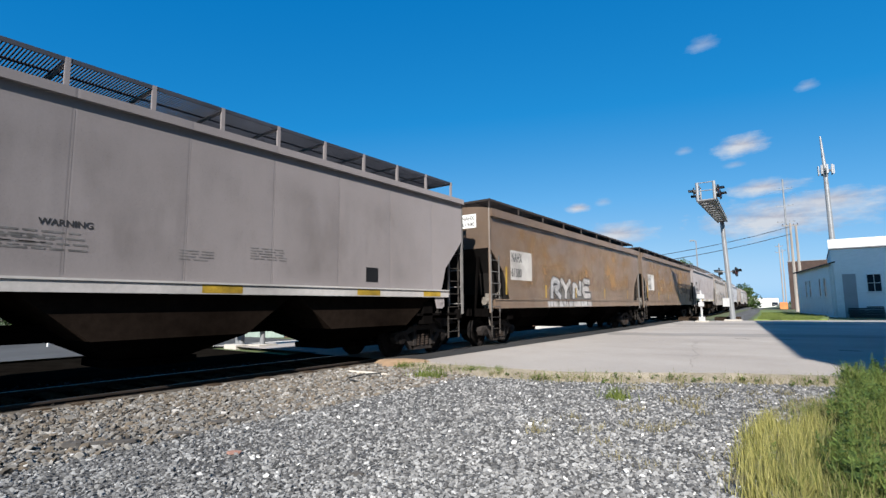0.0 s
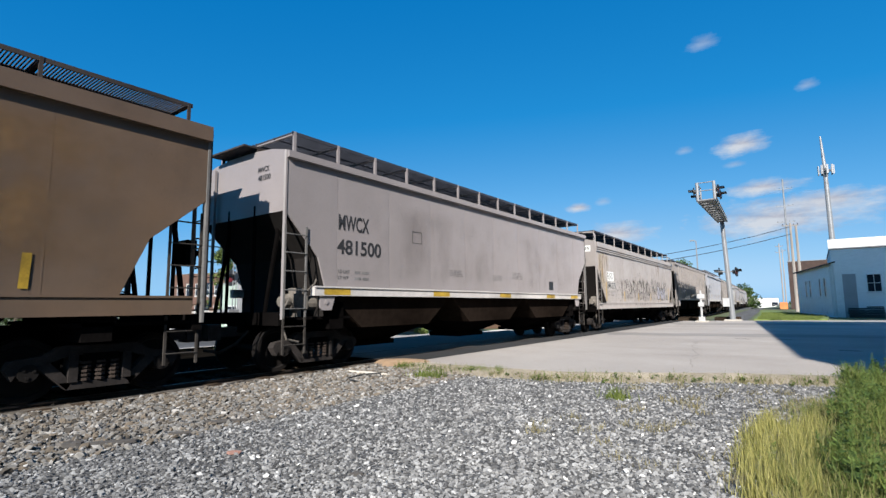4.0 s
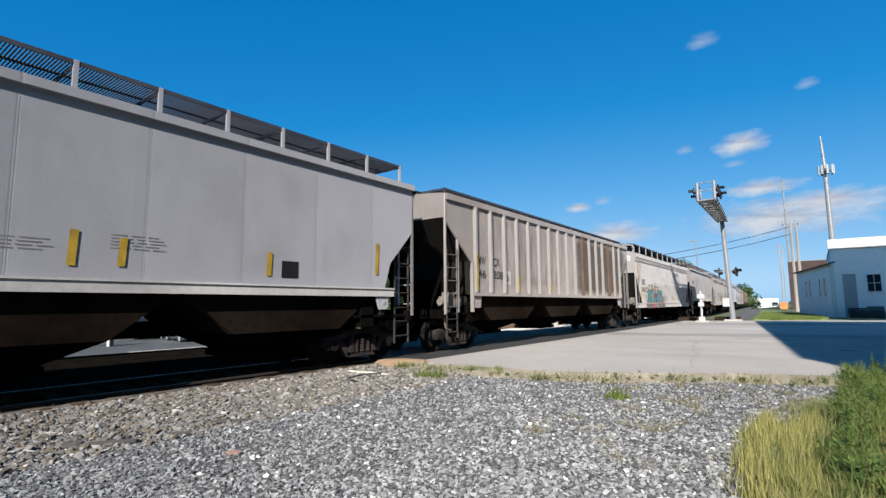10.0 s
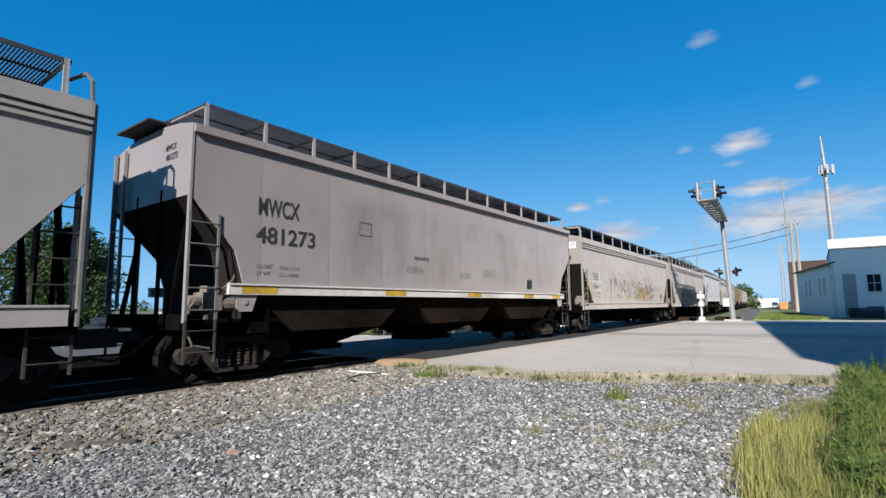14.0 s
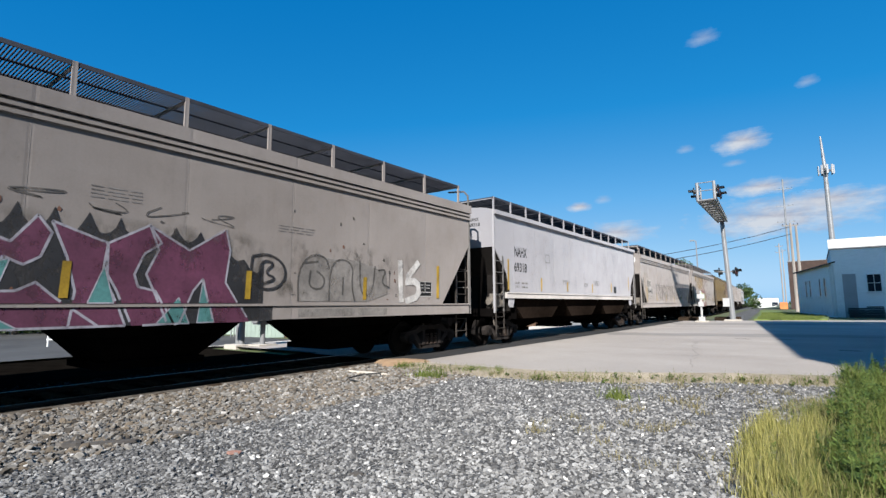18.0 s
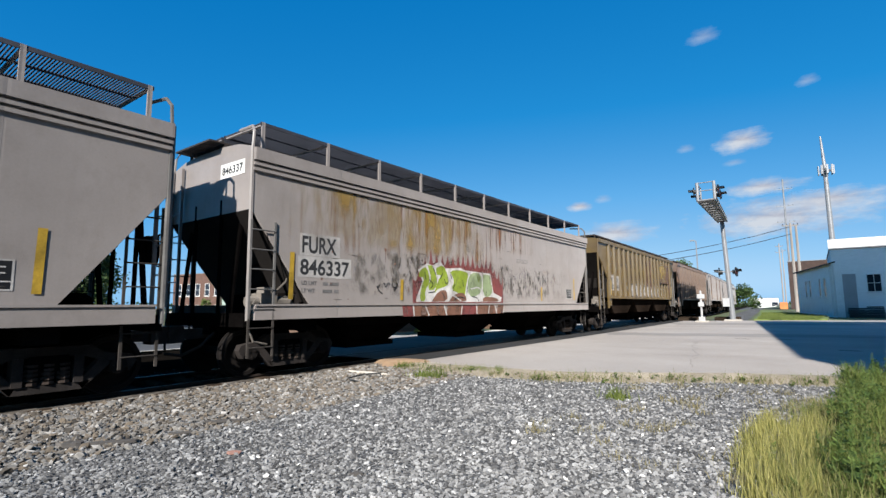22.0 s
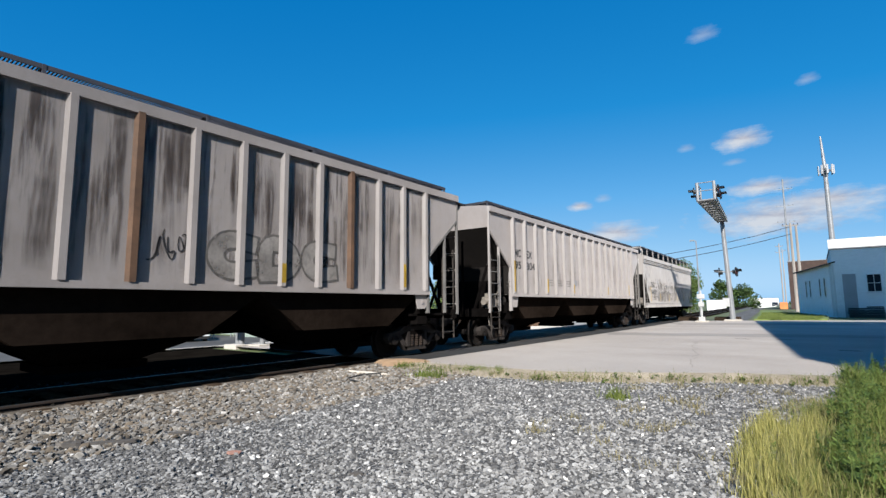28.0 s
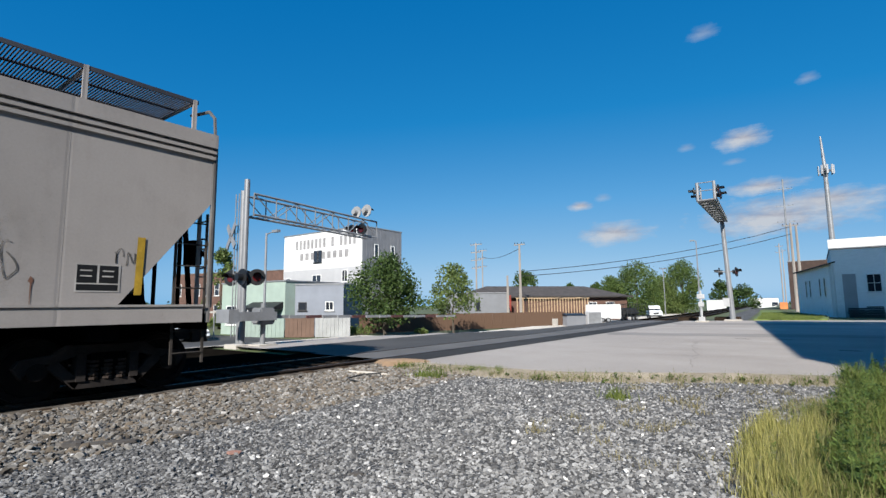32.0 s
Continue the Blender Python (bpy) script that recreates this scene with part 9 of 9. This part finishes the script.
for pts in ([(5.45, 1.94), (5.65, 2.12), (5.69, 2.39), (5.77, 2.18), (5.54, 1.89)], [(5.8, 1.77), (5.79, 2.35), (5.95, 2.13), (5.89, 1.86)], [(6.12, 1.95), (6.35, 2.01), (6.25, 1.64), (6.09, 1.64)],
            [(5.32, 1.09), (5.88, 1.47), (6.48, 1.09)], [(4.30, 1.94), (4.50, 1.73), (4.41, 1.48)], [(7.25, 1.43), (7.44, 1.98), (7.59, 1.43)], [(8.19, 1.1), (8.54, 1.52), (8.71, 1.09)], [(8.84, 1.1), (8.93, 1.8), (9.14, 1.1)], [(5.52, 2.45), (5.58, 2.72), (5.69, 2.45), (5.66, 2.15)]):
    wild_letter(car, hl, pts, "mint", "lilac", 0.0022, 0.018)
scribble(car, hl, 5.0, 9.5, 2.75, 3.05, "dull", 63, 0.018, 5)
spray_lines(car, hl, [[(9.85, 2.3), (10.2, 2.38), (10.55, 2.2), (10.6, 1.9), (10.35, 1.68), (9.95, 1.7), (9.82, 2.0), (9.85, 2.3)], [(10.0, 1.75), (10.02, 2.25), (10.35, 2.2), (10.1, 2.0), (10.4, 1.9), (10.05, 1.78)]], "black", 0.05)
spray_fill(car, hl, [(10.9, 1.46), (10.9, 2.15), (11.3, 2.45), (11.9, 2.35), (12.4, 2.42), (13.1, 2.25), (13.5, 2.2), (13.55, 1.46)], "tanfill", 1)
spray_lines(car, hl, [
    [(10.9, 1.46), (10.88, 2.1), (11.2, 2.45), (11.6, 2.42), (11.7, 2.15)], [(11.2, 2.1), (11.15, 1.75), (11.5, 1.7), (11.6, 1.95), (11.35, 2.1)], [(11.7, 1.46), (11.72, 2.2), (12.0, 2.42), (12.4, 2.3), (12.35, 1.8), (12.45, 1.46)],
    [(12.1, 2.0), (12.08, 1.6)], [(12.6, 2.4), (12.62, 1.6), (13.0, 1.6), (13.1, 2.3)], [(13.2, 2.2), (13.5, 2.25), (13.3, 1.9), (13.6, 1.8)], [(11.0, 2.25), (11.4, 2.3)]], "dull", 0.04)
side_patch("graffiti_block", car, 10.9 - hl, 13.5 - hl, 1.14, 1.31, G["tanfill"], 0.0370)
spray_lines(car, hl, [[(14.0, 2.5), (14.02, 1.9), (14.05, 1.44)], [(14.75, 2.5), (14.15, 1.95), (14.7, 2.0), (14.75, 1.6), (14.2, 1.46)]], "white", 0.17, 1, "graffiti_letter")
# clean light car
car, hl = dress_grey(12, "NAHX", "69318", tone=1)
for d, z0, z1 in ((3.45, 1.87, 2.36), (6.0, 1.9, 2.3), (9.0, 1.9, 2.3), (11.8, 1.95, 2.4), (14.9, 2.1, 2.85)):
    stripe(car, hl, d, z0, z1)
# worn car
car, hl = dress_chord(13, "846433", 1.6, 2.46)
stain(car, "drips", 4.0, 15.0, 1.7, 2.8, hl, 0.0055)
stain(car, "ochre", 0.8, 2.0, 1.5, 3.4, hl, 0.005)
scribble(car, hl, 11.8, 14.5, 1.55, 2.3, "dull", 71, 0.03, 8)
# rust-streaked car with green and red piece
car, hl = dress_chord(14, "846337", 1.18, 2.46, strips=(4.2, 12.28))
stain(car, "rust_runs", 0.6, 10.5, 2.5, 4.0, hl, 0.0055)
stain(car, "rust_runs", 2.0, 12.0, 3.1, 4.0, hl, 0.006)
stain(car, "ochre", 0.8, 8.5, 2.7, 4.2, hl, 0.0066)
stain(car, "mould", 2.4, 5.2, 1.6, 2.7, hl, 0.0055)
stain(car, "drips", 2.4, 13.5, 1.7, 2.7, hl, 0.006)
jagged_ground(car, hl, 4.7, 9.4, 1.42, 2.50, "maroon", 80, 36, 0.44)
spray_fill(car, hl, [(4.85, 1.45), (4.85, 1.55), (5.1, 2.0), (4.92, 2.3), (5.3, 2.5), (5.55, 2.45), (5.9, 2.6), (6.15, 2.4), (6.5, 2.42), (6.9, 2.46), (7.1, 2.4), (7.7, 2.38), (8.6, 2.36), (8.68, 2.1), (8.78, 1.75), (9.3, 1.6), (9.2, 1.45)], "white", 0)
for pts, mat in (([(4.95, 2.12), (5.0, 2.3), (5.3, 2.42), (5.45, 2.0), (5.2, 1.75), (5.25, 1.47), (4.98, 1.47), (5.05, 1.85), (5.2, 2.1)], "lime"), ([(5.33, 2.45), (5.6, 2.45), (5.78, 2.0), (5.65, 1.8), (5.4, 1.75), (5.35, 1.9), (5.5, 2.1)], "lime"),
                 ([(5.72, 2.4), (6.05, 2.5), (6.27, 2.2), (6.32, 1.95), (6.0, 1.85), (5.75, 1.8), (5.6, 1.65), (5.8, 2.05), (5.95, 2.2), (5.7, 2.2)], "lime"), ([(6.38, 2.3), (6.55, 2.38), (7.0, 2.38), (7.35, 2.32), (7.2, 2.0), (7.12, 1.6), (6.8, 1.7), (6.4, 1.8), (6.6, 2.05)], "lime"),
                 ([(7.28, 2.1), (7.48, 2.35), (8.05, 2.35), (8.1, 1.9), (7.9, 1.65), (7.3, 1.6)], "sage"), ([(8.13, 2.32), (8.6, 2.32), (8.62, 2.1), (8.76, 1.8), (8.5, 1.6), (8.13, 1.65)], "sage"), ([(7.75, 2.32), (8.0, 2.33), (8.02, 2.1), (7.85, 2.05)], "lime"),
                 ([(5.5, 1.46), (5.8, 1.75), (6.2, 1.8), (6.25, 1.46)], "rustbrown"), ([(6.3, 1.46), (6.5, 1.65), (7.0, 1.75), (7.2, 1.6), (7.2, 1.46)], "rustbrown"), ([(8.0, 1.46), (8.2, 1.62), (8.9, 1.6), (9.2, 1.46)], "rustbrown")):
    spray_fill(car, hl, pts, mat, 1, 0.0012 if mat != "rustbrown" else 0.002)
spray_lines(car, hl, [
    [(5.2, 2.25), (5.25, 2.05)], [(5.4, 2.05), (5.6, 1.93), (5.45, 1.82)], [(4.9, 1.95), (5.1, 2.0)], [(5.55, 2.42), (5.7, 2.2)], [(5.35, 1.7), (5.65, 1.73)], [(5.9, 2.1), (6.02, 2.27)], [(6.1, 2.1), (6.15, 1.96), (6.27, 2.0)],
    [(6.4, 2.25), (6.45, 2.1)], [(6.5, 1.85), (6.62, 1.97)], [(7.0, 2.1), (7.05, 1.9)], [(7.25, 1.92), (7.22, 1.68)], [(5.95, 1.74), (6.12, 1.55)], [(6.55, 1.5), (6.8, 1.61), (7.12, 1.56)], [(7.5, 1.62), (7.8, 1.58), (7.88, 1.46)], [(8.3, 1.6), (8.32, 1.78)]], "black", 0.03, 1)
spray_lines(car, hl, [[(7.45, 1.84), (7.9, 1.92), (8.13, 1.72), (8.08, 1.46)], [(6.3, 1.48), (6.45, 1.68), (6.9, 1.48)], [(8.8, 1.6), (9.1, 1.62), (9.25, 1.47)]], "white", 0.04, 2)
sill_paint(car, hl, 4.3, 9.4, 1.08, 1.36, ["maroon", "rustbrown", "rustbrown", "rustbrown"], "white", 82)
sill_scrawl(car, hl, 5.0, 9.0, "black", 84)
scribble(car, hl, 3.4, 4.1, 1.6, 2.0, "black", 83, 0.03, 3)
# mustard rib-sided car; its faded railway name is drawn as plain bars
car, hl = dress_rib(15, (("MW", "CX"), ("462", "043")), 2.5, 2.12, 0.25, False)
for q in range(2):
    side_patch("number_panel", car, 1.68 + 0.9 * q - hl, 2.34 + 0.9 * q - hl, 2.06, 2.85, G["chalky"], 0.0038)
for z0, z1, first, n in ((3.42, 4.12, 3.62, 9), (2.70, 3.30, 5.41, 4)):
    for q in range(n):
        d = first + 0.894 * q
        for e in ((0.02, 0.26), (0.14,), (0.02,), (0.02, 0.26), (0.0, 0.28))[(q * 2 + n) % 5]:
            side_patch("mark_bar", car, d + e - hl, d + e + 0.12 - hl, z0, z1, G["faint"], 0.0045, (-0.05, 0.0, 0.05)[q % 3])
        side_patch("mark_bar", car, d + 0.05 - hl, d + 0.36 - hl, z0 + (q % 3) * 0.2, z0 + (q % 3) * 0.2 + 0.1, G["faint"], 0.0052)
for q in range(7):
    stain(car, "chalk", 5.65 + 0.9 * q, 6.35 + 0.9 * q, 1.76, 2.56, hl, 0.0062, "graffiti_block")
    stain(car, "chalk", 5.98 + 0.9 * q - 0.5, 6.12 + 0.9 * q - 0.5, 1.78, 2.46, hl, RIB + 0.003, "graffiti_block")
piece(car, hl, "PUDOE", 5.55, 10.05, 1.78, 2.50, ["chalky"], "dull", 88, 0.20, 0.03, 1, None, None, "chalky white sprayed letter")
piece(car, hl, "ENID", 10.1, 12.5, 1.78, 2.34, ["chalky"], "dull", 89, 0.13, 0.025, 1, None, None, "chalky white sprayed letter")
stain(car, "wine", 8.7, 10.7, 1.75, 4.4, hl, 0.0048)
stain(car, "wine", 15.0, 16.6, 1.75, 4.4, hl, 0.0048)
stain(car, "brown_runs", 1.2, 16.4, 1.75, 4.5, hl, 0.0056)
side_patch("rust_panel", car, 12.4 - hl, 15.0 - hl, 2.75, 4.05, G["rustplate"], RIB + 0.005, label="rusty bare plate riveted over the ribs")
stain(car, "flakes", 12.3, 14.7, 2.75, 4.1, hl, RIB + 0.008, "flaked_patch")
for d in (12.65, 13.55):
    x = d - hl
    bm = bmesh.new()
    ribbon(bm, [(x, 1.95), (x + 0.5, 1.95), (x + 0.5, 2.35), (x, 2.35)], 0.03, HW + 0.008)
    part("chalk_square", bm, G["white"], car)
for d in (1.5, 16.0):
    side_patch("reflector", car, d - hl, d + 0.09 - hl, 1.82, 2.6, M["yellow_mark"], RIB + 0.004)
# rust-stained rib-sided car
car, hl = dress_rib(16, (("GA", "CX"), ("94", "99")), 2.8, 2.4, 0.26, False)
stain(car, "wine", 5.0, 17.0, 1.75, 3.4, hl, 0.0052)
plate_boxes(car, hl, 1.15, 2.1, 0.28, 0.2)
stain(car, "rust_runs", 6.0, 16.0, 1.8, 4.4, hl, 0.006)
# grimy rib-sided car
car, hl = dress_rib(17, (("MW", "CX"), ("62", "92")), 2.6, 2.22, runs="soot")
stain(car, "soot", 1.4, 9.0, 2.6, 4.4, hl, 0.006)
rust_ribs(car, (1, 8, 13))
scribble(car, hl, 8.9, 9.6, 2.0, 2.7, "black", 91, 0.025, 3)
piece(car, hl, "CDC", 9.9, 12.9, 1.82, 2.72, ["tanfill"], "dull", 93, 0.28, 0.045, 2, None, None, "pale letter form sprayed across the ribs")
stain(car, "soot", 0.8, 16.8, 2.9, 4.5, hl, 0.0068)
stain(car, "wine", 1.6, 5.2, 3.1, 4.5, hl, 0.0062)
# pale rib-sided car
car, hl = dress_rib(18, (("MC", "EX"), ("95", "304")), 3.05, 2.62, 0.28, film=False)
plate_boxes(car, hl, 1.1, 2.0, 0.28, 0.16)
side_patch("placard", car, 7.15 - hl, 7.5 - hl, 2.15, 2.4, M["siding_grey"], 0.006)
# tail car with grey throw-up
car, hl = dress_chord(19, "846381", 1.9, 2.42, False, 0.5, (4.28, 7.19, 10.2, 13.1))
for pts in ([(3.63, 1.95), (4.04, 2.09), (4.27, 2.03), (4.23, 1.77), (3.96, 1.5), (3.63, 1.5)], [(4.45, 1.94), (4.61, 2.13), (5.12, 2.14), (5.32, 1.98), (5.21, 1.5), (4.52, 1.46)], [(5.4, 1.46), (5.45, 2.05), (5.8, 2.17), (6.15, 2.1), (6.2, 1.8), (6.0, 1.46)],
            [(6.42, 1.98), (6.58, 2.13), (7.18, 2.21), (7.37, 1.89), (7.11, 1.5), (6.6, 1.5)], [(8.88, 1.51), (9.1, 2.4), (9.69, 2.51), (9.94, 2.29), (9.75, 1.5)]):
    spray_fill(car, hl, pts, "tanfill", 1)
spray_fill(car, hl, [(2.3, 1.75), (2.75, 2.0), (2.5, 2.3), (2.65, 2.3), (2.95, 2.0), (2.7, 1.7)], "faded", 0)
spray_lines(car, hl, [
    [(3.04, 2.29), (3.23, 2.16), (3.38, 1.98), (3.34, 1.83), (3.02, 1.82)], [(3.12, 2.15), (3.41, 2.27), (3.34, 1.88), (3.64, 1.7), (3.85, 1.76)],
    [(3.63, 1.95), (3.73, 2.05), (4.04, 2.12), (4.3, 2.03), (4.25, 1.77), (3.96, 1.54), (3.7, 1.6), (3.59, 1.85), (3.63, 1.95)], [(4.41, 1.46), (4.45, 1.94), (4.61, 2.15), (5.12, 2.16), (5.32, 1.98), (5.2, 1.64)],
    [(5.32, 2.04), (5.66, 2.19), (6.18, 2.17), (6.27, 1.85), (6.05, 1.5)]], "faded", 0.075)
spray_lines(car, hl, [
    [(4.64, 1.57), (4.75, 1.84), (5.13, 1.75), (5.54, 1.59)], [(5.6, 2.0), (5.62, 1.82)], [(5.74, 2.03), (5.76, 1.85)], [(6.42, 1.98), (6.58, 2.15), (7.18, 2.23), (7.4, 1.89), (7.11, 1.54), (6.59, 1.73), (6.42, 1.98)],
    [(7.45, 2.02), (8.44, 2.1), (8.87, 2.02), (8.44, 1.86), (7.75, 1.63), (7.37, 1.56)], [(7.85, 1.43), (8.04, 1.71), (8.34, 1.76), (8.56, 1.51)]], "faded", 0.045)
for pts in ([(10.2, 1.5), (10.3, 2.2), (10.8, 2.35), (11.0, 2.1), (10.9, 1.5)], [(11.3, 1.5), (11.4, 2.3), (11.7, 2.3), (11.75, 1.9), (12.1, 2.3), (12.4, 2.2), (12.3, 1.5)], [(12.6, 1.5), (12.6, 2.1), (13.4, 2.2), (13.5, 1.5)]):
    spray_fill(car, hl, pts, "pale", 1)
spray_lines(car, hl, [[(8.88, 1.46), (9.1, 2.4), (9.69, 2.51), (9.94, 2.29), (9.75, 1.5)], [(10.2, 1.5), (10.3, 2.2), (10.8, 2.35), (11.0, 2.1), (10.9, 1.5)]], "tanfill", 0.05)
stain(car, "film", 1.5, 14.5, 1.44, 3.0, hl, 0.0140)
stain(car, "mould", 5.5, 10.5, 1.9, 2.7, hl, 0.0145)
sill_scrawl(car, hl, 2.8, 9.0, "dull", 109)
stain(car, "drips", 3.3, 7.0, 2.0, 2.85, hl, 0.0058)
stain(car, "mould", 0.2, 2.4, 2.7, 4.0, hl, 0.0058)
scribble(car, hl, 0.9, 1.7, 1.9, 3.0, "dull", 106, 0.022, 6)
stain(car, "mould", 2.8, 5.0, 2.3, 3.1, hl, 0.0055)
scribble(car, hl, 12.6, 14.6, 1.5, 2.3, "dull", 107, 0.018, 9)
scribble(car, hl, 15.7, 16.1, 1.9, 2.3, "dull", 105, 0.016, 3)
sill_scrawl(BUILT[4], hl, 6.5, 9.5, "dull", 110)
sill_scrawl(BUILT[11], hl, 2.6, 3.6, "dull", 111)


# ---- movement ----
def motions():
    for car, s, half in CARS:
        walk(car, [(float(t), car_pose(s - SPEED * t, half)) for t in range(33)])
    for ob, x, y, z, turn_z, rise, drift in CLOUDS:
        walk(ob, [(0.0, pose(x, y, z - rise / 2, 0, 0, turn_z)), (32.0, pose(x + drift, y, z + rise / 2, 0, 0, turn_z))])
    turn = SPEED / 0.457
    for w, wy, s in WHEELS:
        t0, t1 = max(0.0, (s - 32) / SPEED), min(32.0, (s + 9) / SPEED)
        if t1 <= t0:
            continue
        f0, f1 = int(t0 * FPS), int(t1 * FPS)
        rows = [(f / FPS, Matrix.Translation((0, wy, 0.457)) @ Matrix.Rotation(turn * (f - f0) / FPS, 4, "X")) for f in range(f0, f1 + 1)]
        if f0 > 0:
            rows.insert(0, (0.0, rows[0][1]))
        if f1 < 32 * FPS:
            rows.append((32.0, rows[-1][1]))
        walk(w, rows)


motions()
